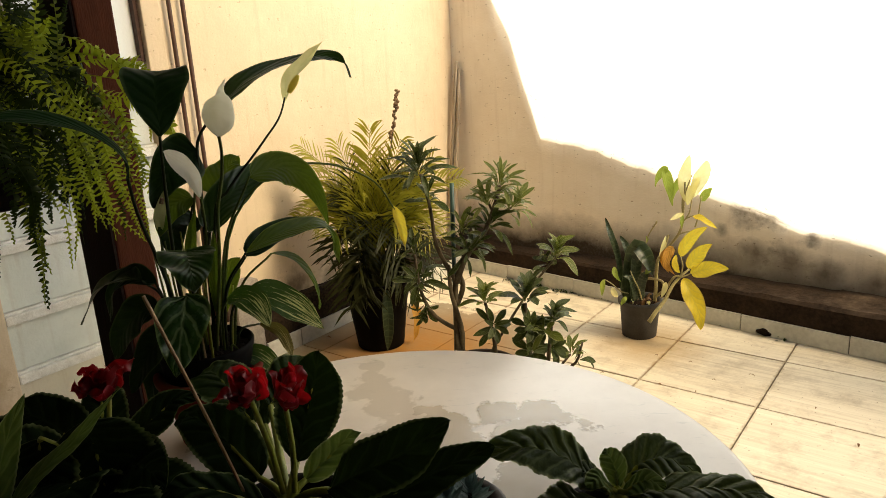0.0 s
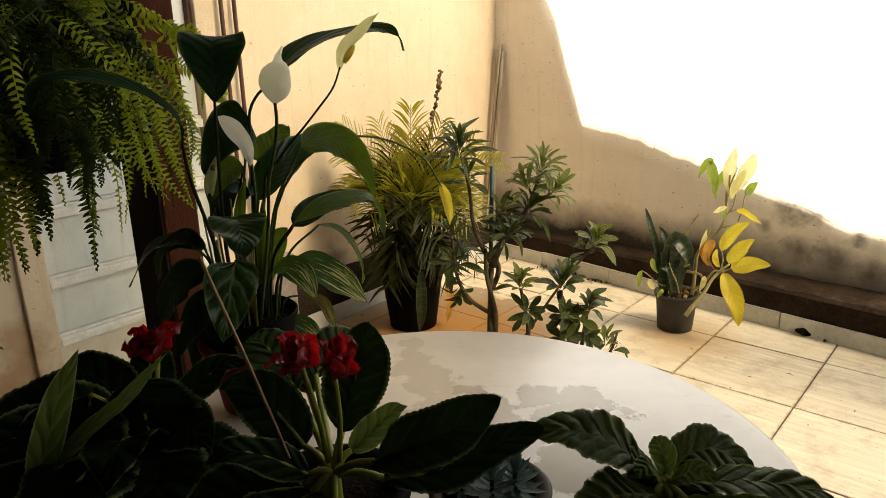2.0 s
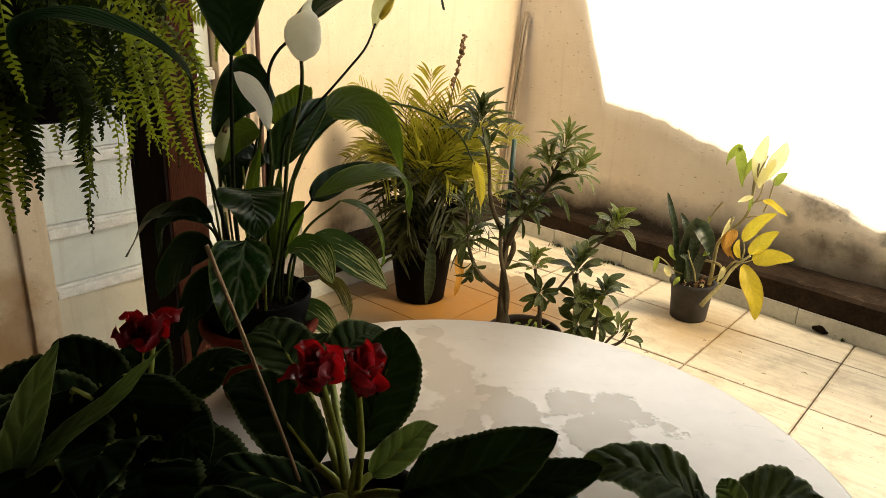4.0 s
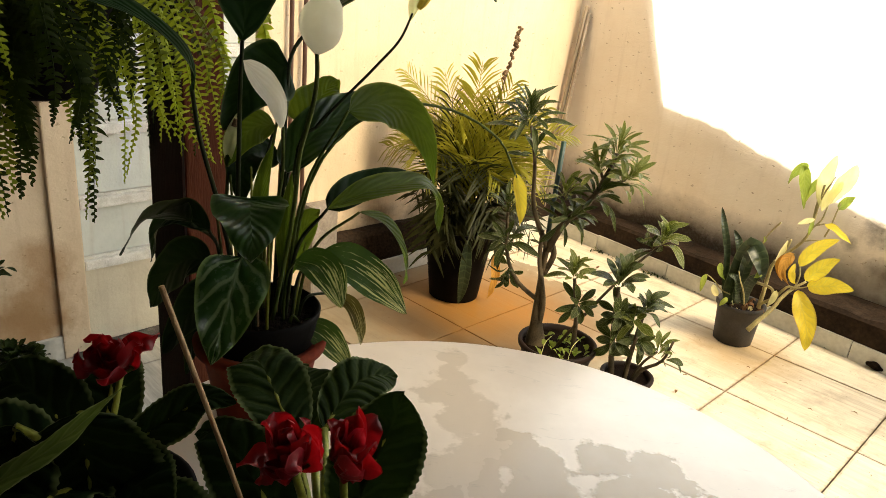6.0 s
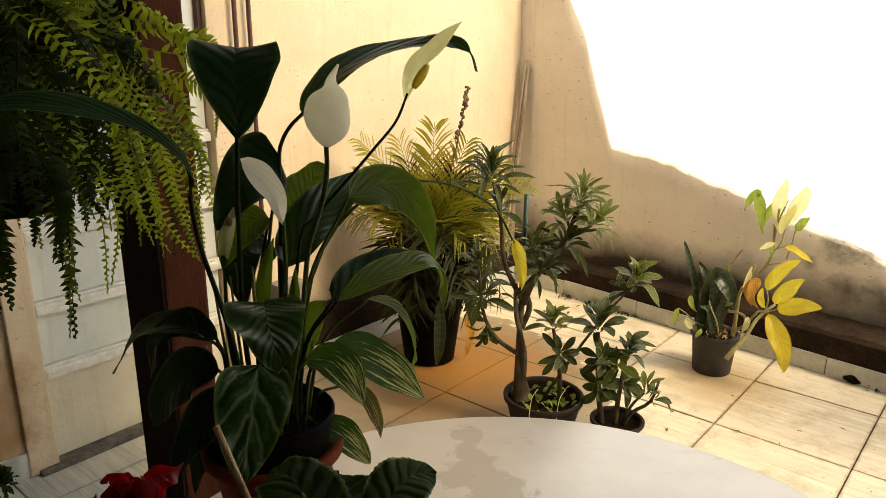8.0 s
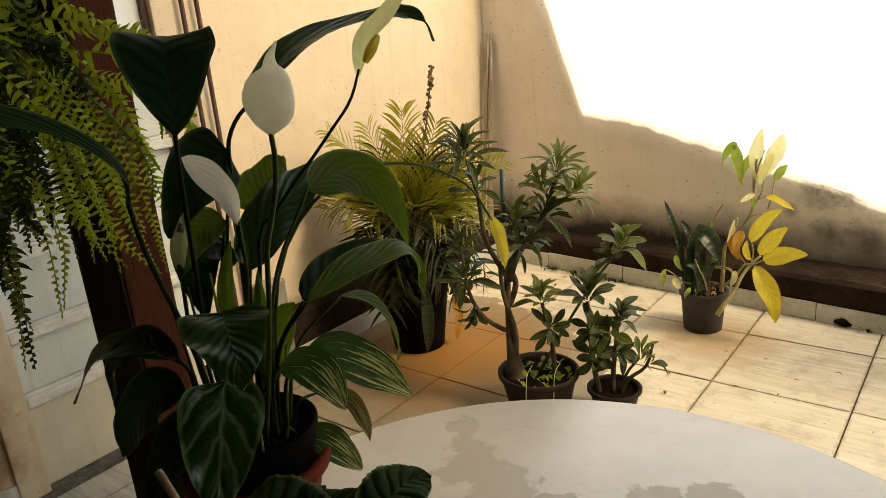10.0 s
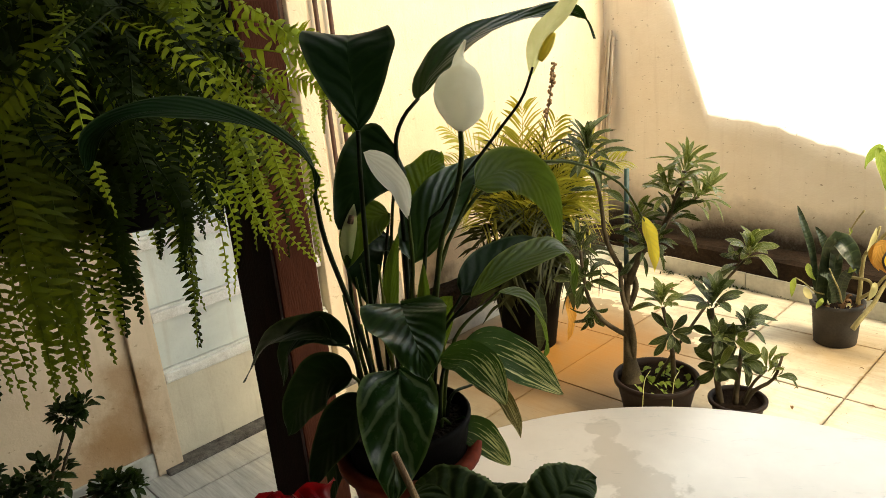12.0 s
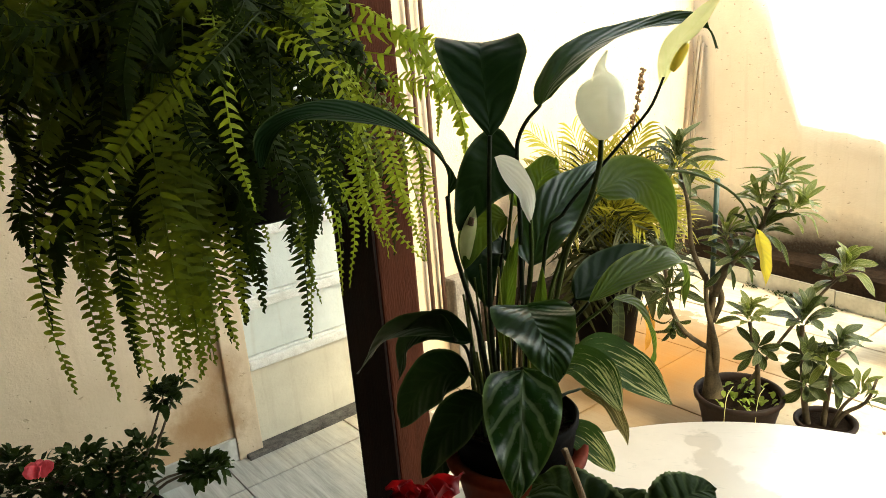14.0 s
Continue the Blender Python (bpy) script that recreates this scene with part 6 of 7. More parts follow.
leaf_on(palm, [(-0.215, 3.40, 0.36), (-0.190, 3.360, 0.34), (-0.170, 3.335, 0.27), (-0.165, 3.33, 0.20)], 0.022, M_PALM_SHADE, lance, (0.3, -1, 0.2), name="strap_leaf", fold=0.2, n=12)
leaf_on(palm, [(-0.195, 3.46, 0.22), (-0.180, 3.44, 0.14), (-0.185, 3.43, 0.07), (-0.200, 3.42, 0.02)], 0.022, M_ORANGE, ovate, (0.5, -0.9, 0.1), name="dry_leaf", label="withered orange leaf", fold=0.3, n=12, wave=0.2)
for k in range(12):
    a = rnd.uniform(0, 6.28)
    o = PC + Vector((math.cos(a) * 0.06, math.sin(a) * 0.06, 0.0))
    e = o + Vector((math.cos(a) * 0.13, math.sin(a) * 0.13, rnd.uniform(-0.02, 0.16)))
    leaf_on(palm, [o, o.lerp(e, 0.5) + UP * 0.06, e], 0.018, M_PALM_SHADE, lance, UP + TO_CAM * 0.5, fold=0.25, n=10)


# desert roses
LEAF_MESHES = {}


def leaf_mesh(mat, kind):
    """One desert rose leaf of unit length along x, its upper side along z."""
    if (mat.name, kind) not in LEAF_MESHES:
        drop, half, shape = ((0.16, 0.140, obovate), (0.32, 0.155, obovate), (0.52, 0.130, obovate), (0.08, 0.165, obovate))[kind]
        LEAF_MESHES[mat.name, kind] = mesh_from("leaf", blade([(0, 0, 0), (0.5, 0.01 * kind, 0.05), (1, -0.02 * kind, -drop)], half, shape, UP, fold=0.22, n=9, cross=4, seed=kind, wave=0.03), mat)
    return LEAF_MESHES[mat.name, kind]


def branch(plant, ctrl, r0, r1, n=10):
    part("branch", tube(local(plant, ctrl), r0, r1, n, 9), M_BARK, plant)


def rosette(plant, at, axis, n, length, half, seed, mat=None, spread=1.0):
    """A whorl of leaves round the end of a branch, each leaf an object."""
    r = random.Random(seed)
    at, axis = local(plant, [at])[0], Vector(axis).normalized()
    s1 = axis.orthogonal().normalized()
    s2 = axis.cross(s1)
    n, half = (int(n * 1.3), half * 0.84) if length > 0.095 else (n, half)
    for k in range(n):
        f = k / n
        a = k * 2.39996 + r.uniform(-0.2, 0.2)
        out = s1 * math.cos(a) + s2 * math.sin(a)
        e = (0.15 + 1.05 * (1 - f)) * spread + r.uniform(-0.15, 0.15)
        x = (axis * math.cos(e) + out * math.sin(e)).normalized()
        ln = length * r.uniform(0.75, 1.25) * (0.72 + 0.28 * (1 - f))
        y = axis.cross(x).normalized()
        z = x.cross(y)
        o = at + axis * (length * 0.55 * (f - 0.5)) + out * 0.004
        ob = new("leaf", leaf_mesh(mat or M_ADEN, (0, 1, 2, 3)[r.randrange(4)]))
        ob.parent = plant
        w = ln * r.uniform(0.85, 1.1) * (half / length) / 0.165
        ob.matrix_local = Matrix(((x.x * ln, y.x * w, z.x * ln, o.x), (x.y * ln, y.y * w, z.y * ln, o.y), (x.z * ln, y.z * w, z.z * ln, o.z), (0, 0, 0, 1)))


da = potted("desert_rose", (0.105, 2.850), 0.100, 0.130, 0.165, M_BROWNPOT, "branched desert rose with thick trunk in a dark brown bowl", "potted plant", "dark brown plastic bowl", "desert roses")
part("trunk", tube(local(da, [(0.030, 2.852, 0.115), (0.024, 2.855, 0.20), (0.015, 2.857, 0.29), (0.014, 2.857, 0.40), (0.020, 2.857, 0.51)]), 0.04, 0.016, 22, 14,
                   bulge=lambda f: 0.036 * (1 - f) ** 3.0 + 0.0082 + 0.002 * math.sin(f * 9)), M_BARK, da, "swollen grey-brown trunk")
branch(da, [(0.030, 2.852, 0.20), (0.034, 2.846, 0.30), (0.018, 2.846, 0.38), (0.000, 2.850, 0.46), (-0.004, 2.856, 0.56)], 0.011, 0.007, 14)
branch(da, [(0.020, 2.857, 0.50), (-0.020, 2.860, 0.575), (-0.048, 2.862, 0.65), (-0.060, 2.863, 0.78), (-0.088, 2.866, 0.90)], 0.010, 0.005)
branch(da, [(0.022, 2.857, 0.49), (0.050, 2.854, 0.57), (0.090, 2.852, 0.63), (0.138, 2.848, 0.69), (0.180, 2.845, 0.80), (0.190, 2.843, 0.85)], 0.014, 0.007)
branch(da, [(0.016, 2.857, 0.305), (-0.035, 2.860, 0.335), (-0.074, 2.864, 0.372), (-0.108, 2.867, 0.44), (-0.120, 2.868, 0.52), (-0.127, 2.868, 0.60)], 0.009, 0.005)
branch(da, [(0.020, 2.857, 0.40), (0.045, 2.870, 0.47), (0.028, 2.860, 0.53)], 0.010, 0.010)
rosette(da, (-0.095, 2.866, 0.915), (0.02, -0.30, 1), 30, 0.125, 0.0165, 11, M_ADEN_DARK, 1.3)
rosette(da, (-0.066, 2.862, 0.815), (0.1, -0.4, 0.6), 10, 0.095, 0.012, 55, M_ADEN_DARK, 1.35)
rosette(da, (0.062, 2.850, 0.605), (0.3, -0.6, 0.4), 11, 0.100, 0.011, 53, M_ADEN_DARK, 1.3)
rosette(da, (0.191, 2.843, 0.850), (0.15, -0.25, 1), 26, 0.105, 0.0130, 13, None, 1.30)
rosette(da, (0.232, 2.838, 0.770), (0.6, -0.3, 0.8), 20, 0.100, 0.0125, 24, None, 1.2)
rosette(da, (0.150, 2.838, 0.790), (-0.4, -0.3, 0.9), 18, 0.095, 0.0125, 25, None, 1.2)
branch(da, [(0.165, 2.846, 0.76), (0.20, 2.842, 0.755), (0.232, 2.838, 0.77)], 0.006, 0.004)
branch(da, [(0.172, 2.846, 0.75), (0.158, 2.842, 0.77), (0.150, 2.838, 0.79)], 0.006, 0.004)
rosette(da, (0.150, 2.846, 0.705), (0.2, -0.4, 0.5), 15, 0.100, 0.0125, 14, M_ADEN_DARK, 1.35)
rosette(da, (0.090, 2.850, 0.625), (0.3, -0.3, 0.4), 14, 0.095, 0.012, 15, M_ADEN_DARK, 1.35)
rosette(da, (0.050, 2.853, 0.690), (0.0, -0.3, 0.9), 15, 0.090, 0.012, 22, M_ADEN, 1.25)
rosette(da, (-0.128, 2.868, 0.615), (-0.1, -0.2, 1), 18, 0.085, 0.013, 16, M_ADEN_DARK)
rosette(da, (-0.115, 2.867, 0.500), (-0.2, -0.4, 0.4), 16, 0.090, 0.014, 17, M_ADEN_DARK, 1.25)
rosette(da, (-0.100, 2.865, 0.395), (-0.1, -0.4, -0.5), 12, 0.080, 0.017, 18, M_ADEN_DARK, 1.1)
branch(da, [(0.095, 2.85, 0.13), (0.20, 2.87, 0.30), (0.30, 2.88, 0.45), (0.392, 2.90, 0.555)], 0.006, 0.004)
rosette(da, (0.395, 2.900, 0.570), (0.15, -0.35, 0.9), 20, 0.085, 0.017, 19)
rosette(da, (0.365, 2.900, 0.535), (-0.4, -0.3, 0.5), 8, 0.080, 0.015, 20, M_ADEN_DARK, 1.2)
branch(da, [(0.160, 2.822, 0.13), (0.156, 2.821, 0.21), (0.150, 2.822, 0.29), (0.125, 2.827, 0.415)], 0.010, 0.006)
rosette(da, (0.123, 2.827, 0.430), (-0.05, -0.2, 1), 20, 0.080, 0.014, 21)
rosette(da, (0.150, 2.822, 0.330), (0.1, -0.5, 0.2), 12, 0.075, 0.014, 23, M_ADEN_DARK, 1.25)
stake = new("stake", mesh_from("stake", tube([(0.006, 2.86, 0.10), (0.015, 2.862, 0.5), (0.022, 2.865, 0.862)], 0.008, 0.008, 5, 8), M_STAKE))
tagged(stake, "dark blue-green stake propping up the desert rose", "stake")
cover = bmesh.new()
for k in range(46):
    a, r = rnd.uniform(0, 6.28), rnd.uniform(0.02, 0.105)
    o = Vector((0.120 + math.cos(a) * r, 2.835 + math.sin(a) * r, 0.148))
    d = Vector((rnd.uniform(-1, 1), rnd.uniform(-1, 0.6), rnd.uniform(0.4, 1.4))).normalized()
    add_blade(cover, [o, o + d * 0.016, o + d * 0.030 + Vector((0, 0, -0.006))], 0.008, roundish, UP, fold=0.2, n=5, cross=4)
gcv = new("ground_cover", mesh_from("ground_cover", cover, M_LIME))
tagged(gcv, "yellow-green creeper growing in the brown bowl", "groundcover", "", "stuff")
for k, x in enumerate((0.050, 0.140)):
    th = new("dry_thread", mesh_from("dry_thread", tube([(x + 0.03, 2.78, 0.215), (x + 0.008, 2.735, 0.20), (x, 2.715, 0.12), (x - 0.004, 2.712, 0.02)], 0.0012, 0.0010, 10, 5), M_SPATHE_G))
    tagged(th, "thin pale runner hanging over the bowl's rim", "runner", "runners")

ds = potted("desert_rose", (0.350, 2.790), 0.062, 0.082, 0.115, M_BROWNPOT, "young desert rose with several stems in a small brown pot", "potted plant", "small dark brown pot", "desert roses")
branch(ds, [(0.300, 2.792, 0.09), (0.282, 2.796, 0.22), (0.268, 2.798, 0.42)], 0.011, 0.007)
branch(ds, [(0.342, 2.784, 0.09), (0.348, 2.782, 0.20), (0.362, 2.780, 0.35)], 0.010, 0.006)
branch(ds, [(0.365, 2.778, 0.09), (0.395, 2.772, 0.15), (0.448, 2.764, 0.195), (0.470, 2.760, 0.275)], 0.008, 0.004)
branch(ds, [(0.365, 2.778, 0.10), (0.390, 2.776, 0.17), (0.428, 2.768, 0.225)], 0.006, 0.004)
rosette(ds, (0.272, 2.797, 0.440), (0.1, -0.2, 1), 20, 0.088, 0.0195, 31, M_ADEN_DARK)
rosette(ds, (0.285, 2.795, 0.330), (0.1, -0.5, 0.3), 14, 0.080, 0.018, 32, M_ADEN_DARK, 1.25)
rosette(ds, (0.290, 2.793, 0.230), (0.0, -0.5, 0.2), 12, 0.075, 0.018, 33, M_ADEN_DARK, 1.25)
rosette(ds, (0.366, 2.780, 0.365), (0.2, -0.2, 1), 16, 0.080, 0.018, 34, M_ADEN_DARK)
rosette(ds, (0.352, 2.782, 0.250), (0.3, -0.5, 0.2), 12, 0.075, 0.018, 35, M_ADEN_DARK, 1.25)
rosette(ds, (0.430, 2.768, 0.230), (0.1, -0.2, 1), 9, 0.070, 0.011, 36, M_ADEN)
rosette(ds, (0.340, 2.784, 0.310), (-0.3, -0.5, 0.6), 10, 0.080, 0.017, 42, M_ADEN, 1.1)
rosette(ds, (0.458, 2.762, 0.205), (0.6, -0.3, 0.3), 5, 0.065, 0.014, 37, M_ADEN_DARK)

# grey pot with snake plant and a yellowing shrub
gp = potted("potted_shrub", (0.846, 3.452), 0.077, 0.090, 0.176, M_GREYPOT, "dusty grey pot with snake plant and a yellowing leafy shrub", "potted plant", "dusty grey plastic pot")
def snake_leaf(ctrl, half, face=(0.25, -1, 0.2)):
    leaf_on(gp, ctrl, half, M_SANSE, strap, face, name="snake_plant_leaf", fold=0.24, n=24, cross=6, wave=0.14, crinkle=0.05)


snake_leaf([(0.783, 3.429, 0.170), (0.778, 3.411, 0.255), (0.781, 3.410, 0.322), (0.792, 3.407, 0.401), (0.810, 3.382, 0.445), (0.837, 3.353, 0.412), (0.858, 3.338, 0.362), (0.870, 3.334, 0.318)], 0.0340)
snake_leaf([(0.812, 3.411, 0.180), (0.808, 3.402, 0.260), (0.809, 3.402, 0.336), (0.821, 3.418, 0.397), (0.839, 3.423, 0.419), (0.860, 3.416, 0.371)], 0.0246)
snake_leaf([(0.766, 3.444, 0.202), (0.746, 3.451, 0.353), (0.730, 3.456, 0.426), (0.706, 3.463, 0.498), (0.688, 3.469, 0.558)], 0.0142)
snake_leaf([(0.797, 3.435, 0.247), (0.794, 3.436, 0.361), (0.776, 3.442, 0.428), (0.750, 3.450, 0.478)], 0.0161)
snake_leaf([(0.832, 3.376, 0.196), (0.826, 3.367, 0.256), (0.835, 3.355, 0.308), (0.863, 3.336, 0.349)], 0.0189, (0.1, -0.7, 0.7))
snake_leaf([(0.806, 3.364, 0.199), (0.795, 3.357, 0.258), (0.777, 3.353, 0.306), (0.745, 3.352, 0.323)], 0.0151, (0.1, -0.7, 0.7))


def woody(ctrl, r0, r1):
    part("stem", tube(local(gp, ctrl), r0 * 0.85, r1 * 0.85, 22, 9), M_SHRUBSTEM, gp)


woody([(0.893, 3.376, 0.189), (0.896, 3.376, 0.252), (0.897, 3.375, 0.341), (0.905, 3.373, 0.391), (0.943, 3.361, 0.445), (0.978, 3.351, 0.498), (0.993, 3.346, 0.553), (0.994, 3.346, 0.634), (0.996, 3.345, 0.728)], 0.0105, 0.0045)
woody([(0.842, 3.267, 0.134), (0.868, 3.268, 0.176), (0.912, 3.283, 0.228), (0.950, 3.310, 0.281), (0.989, 3.328, 0.316), (1.026, 3.336, 0.344)], 0.0120, 0.0055)
woody([(0.895, 3.376, 0.209), (0.928, 3.346, 0.251), (0.948, 3.330, 0.296), (0.966, 3.325, 0.318), (0.993, 3.317, 0.315)], 0.0085, 0.0040)
woody([(0.849, 3.360, 0.303), (0.877, 3.342, 0.304), (0.908, 3.323, 0.297), (0.916, 3.321, 0.261), (0.910, 3.332, 0.220)], 0.0070, 0.0060)
woody([(0.905, 3.373, 0.391), (0.920, 3.358, 0.420), (0.928, 3.346, 0.472), (0.934, 3.344, 0.501)], 0.0085, 0.0050)
woody([(0.908, 3.372, 0.389), (0.919, 3.349, 0.412), (0.935, 3.334, 0.440), (0.956, 3.327, 0.452)], 0.0070, 0.0040)


def twig(ctrl):
    part("twig", tube(local(gp, ctrl), 0.0036, 0.0022, 10, 6), M_SHRUBSTEM, gp)


twig([(0.993, 3.346, 0.553), (1.017, 3.339, 0.593), (1.023, 3.337, 0.637), (1.026, 3.336, 0.672)])
twig([(0.997, 3.345, 0.551), (0.989, 3.347, 0.616), (0.987, 3.348, 0.676), (0.972, 3.353, 0.734)])
twig([(0.995, 3.346, 0.651), (1.005, 3.343, 0.704), (1.024, 3.337, 0.765)])
twig([(1.042, 3.331, 0.533), (1.052, 3.328, 0.580), (1.057, 3.327, 0.633), (1.062, 3.325, 0.669)])
twig([(0.978, 3.351, 0.498), (1.010, 3.341, 0.511), (1.043, 3.331, 0.514)])
twig([(1.003, 3.343, 0.569), (1.029, 3.335, 0.582), (1.037, 3.333, 0.582)])
twig([(0.995, 3.345, 0.559), (0.982, 3.350, 0.575), (0.971, 3.353, 0.578)])
twig([(0.995, 3.346, 0.309), (1.000, 3.344, 0.358), (0.992, 3.347, 0.398)])
twig([(0.996, 3.345, 0.306), (1.017, 3.339, 0.315), (1.039, 3.332, 0.328)])
twig([(0.903, 3.414, 0.544), (0.884, 3.420, 0.510), (0.860, 3.417, 0.464), (0.852, 3.409, 0.420)])
twig([(0.783, 3.410, 0.217), (0.746, 3.401, 0.233), (0.705, 3.394, 0.272), (0.673, 3.394, 0.294)])
twig([(0.833, 3.366, 0.200), (0.815, 3.351, 0.257), (0.794, 3.348, 0.300), (0.777, 3.352, 0.343)])
SHRUB_COUNT = itertools.count()


def shrub_leaf(ctrl, half, mat, shape, face):
    k = next(SHRUB_COUNT)
    leaf_on(gp, ctrl, half * 0.80, mat, shape, face, fold=0.24, wave=0.12, n=20, cross=6, seed=k, twist=0.35 * math.sin(k * 2.3), crinkle=0.04)


shrub_leaf([(1.025, 3.316, 0.586), (1.049, 3.299, 0.580), (1.077, 3.270, 0.564), (1.110, 3.251, 0.543)], 0.0208, M_YELLOW, lance, (0.3, -0.8, 0.6))
shrub_leaf([(0.984, 3.329, 0.405), (0.997, 3.305, 0.462), (1.026, 3.276, 0.519), (1.067, 3.253, 0.552)], 0.0321, M_YELLOW, leaflike, (-0.3, -0.9, 0.4))
shrub_leaf([(1.016, 3.319, 0.353), (1.035, 3.294, 0.401), (1.062, 3.276, 0.444), (1.089, 3.257, 0.477)], 0.0378, M_YELLOW, leaflike, (-0.2, -0.9, 0.4))
shrub_leaf([(1.025, 3.307, 0.335), (1.057, 3.268, 0.359), (1.098, 3.235, 0.377), (1.150, 3.210, 0.380)], 0.0425, M_YELLOW, leaflike, (-0.1, -0.9, 0.6))
shrub_leaf([(0.994, 3.306, 0.315), (1.011, 3.263, 0.262), (1.041, 3.235, 0.184), (1.054, 3.232, 0.101)], 0.0491, M_YELLOW, leaflike, (0.1, -0.95, 0.2))
shrub_leaf([(0.990, 3.327, 0.597), (0.969, 3.323, 0.590), (0.949, 3.319, 0.582), (0.930, 3.315, 0.573)], 0.0132, M_YELLOWPALE, lance, (0.0, -0.8, 0.6))
shrub_leaf([(0.987, 3.328, 0.595), (0.981, 3.320, 0.566), (0.981, 3.320, 0.534)], 0.0094, M_LIME, lance, (0.2, -0.9, 0.2))
shrub_leaf([(0.948, 3.320, 0.455), (0.923, 3.308, 0.423), (0.918, 3.300, 0.379), (0.954, 3.299, 0.333)], 0.0283, M_ORANGE, ovate, (0.0, -0.9, 0.3))
shrub_leaf([(0.931, 3.325, 0.450), (0.907, 3.323, 0.414), (0.912, 3.311, 0.375), (0.930, 3.306, 0.343)], 0.0161, M_ORANGE, lance, (-0.2, -0.9, 0.3))
shrub_leaf([(0.959, 3.307, 0.420), (0.948, 3.290, 0.393), (0.958, 3.288, 0.362), (0.974, 3.293, 0.343)], 0.0170, M_YELLOW, lance, (0.2, -0.9, 0.2))
shrub_leaf([(0.924, 3.347, 0.496), (0.915, 3.340, 0.464), (0.905, 3.343, 0.434), (0.901, 3.354, 0.402)], 0.0142, M_YELLOWPALE, lance, (0.2, -0.9, 0.2))
shrub_leaf([(0.673, 3.394, 0.294), (0.663, 3.387, 0.277), (0.662, 3.388, 0.247), (0.660, 3.389, 0.217)], 0.0142, M_LIME, lance, (0.1, -0.9, 0.2))
shrub_leaf([(0.717, 3.400, 0.349), (0.716, 3.391, 0.326), (0.725, 3.388, 0.304), (0.742, 3.383, 0.285)], 0.0161, M_LIME, ovate, (0.2, -0.9, 0.2))
shrub_leaf([(0.705, 3.384, 0.258), (0.706, 3.365, 0.246), (0.715, 3.362, 0.231), (0.726, 3.359, 0.221)], 0.0161, M_YELLOWPALE, oval, (-0.2, -0.9, 0.2))
shrub_leaf([(0.761, 3.348, 0.224), (0.749, 3.333, 0.219), (0.740, 3.335, 0.204), (0.735, 3.337, 0.188)], 0.0123, M_LIME, lance, (0.2, -0.9, 0.3))
shrub_leaf([(0.919, 3.310, 0.299), (0.913, 3.292, 0.284), (0.907, 3.294, 0.257), (0.899, 3.297, 0.235)], 0.0142, M_YELLOWPALE, lance, (-0.3, -0.9, 0.2))
shrub_leaf([(0.857, 3.418, 0.478), (0.862, 3.416, 0.464), (0.859, 3.417, 0.447)], 0.0076, M_LIME, lance, (0.2, -0.9, 0.2))
shrub_leaf([(0.864, 3.346, 0.346), (0.847, 3.331, 0.344), (0.835, 3.335, 0.329)], 0.0132, M_LIME, lance, (0.2, -0.6, 0.7))
shrub_leaf([(1.005, 3.338, 0.640), (0.991, 3.344, 0.714), (0.994, 3.343, 0.778), (1.008, 3.336, 0.845)], 0.034, M_YELLOWPALE, oval, (0.1, -0.95, 0.1))
shrub_leaf([(1.023, 3.334, 0.660), (1.044, 3.324, 0.728), (1.062, 3.314, 0.775), (1.074, 3.309, 0.822)], 0.038, M_YELLOWPALE, oval, (-0.1, -0.95, 0.1))
shrub_leaf([(1.006, 3.330, 0.630), (1.010, 3.322, 0.680), (1.025, 3.316, 0.720), (1.042, 3.312, 0.755)], 0.026, M_YELLOWPALE, oval, (0.1, -0.95, 0.1))
shrub_leaf([(0.932, 3.367, 0.789), (0.908, 3.376, 0.773), (0.889, 3.383, 0.739), (0.883, 3.385, 0.705)], 0.022, M_LIME, ovate, (0.0, -0.9, 0.4))
shrub_leaf([(0.913, 3.370, 0.784), (0.928, 3.364, 0.738), (0.939, 3.360, 0.681), (0.950, 3.356, 0.623)], 0.030, M_LIME, ovate, (0.1, -0.9, 0.2))
shrub_leaf([(0.974, 3.359, 0.747), (0.965, 3.362, 0.713), (0.956, 3.365, 0.679), (0.952, 3.367, 0.645)], 0.020, M_LIME, ovate, (0.2, -0.9, 0.2))
shrub_leaf([(1.064, 3.332, 0.645), (1.077, 3.327, 0.676), (1.090, 3.321, 0.692), (1.104, 3.316, 0.703)], 0.024, M_LIME, ovate, (0.1, -0.9, 0.2))
# dry stubs and curled scraps on the pot's soil
for k in range(16):
    a, r = k * 2.4, 0.02 + 0.05 * rnd.random()
    o = Vector((0.846 + math.cos(a) * r, 3.440 + math.sin(a) * r, 0.152))
    d = Vector((rnd.uniform(-1, 1), rnd.uniform(-1, 0.4), rnd.uniform(0.2, 1.0))).normalized() * rnd.uniform(0.02, 0.045)
    leaf_on(gp, [o, o + d * 0.6 + UP * 0.012, o + d], 0.007, (M_DRY, M_YELLOWPALE, M_DRY)[k % 3], lance, (0, -0.5, 0.8), name="dry_leaf", fold=0.4, wave=0.2, n=8, cross=4, seed=k)

# azalea beside the door
az = potted("azalea", (-1.470, 1.850), 0.085, 0.110, 0.22, M_BLACKPOT, "small azalea bush with a pink flower in a black pot", "potted plant", "black plastic pot")


AZ_COUNT = [0]
AZ_REST = bmesh.new()


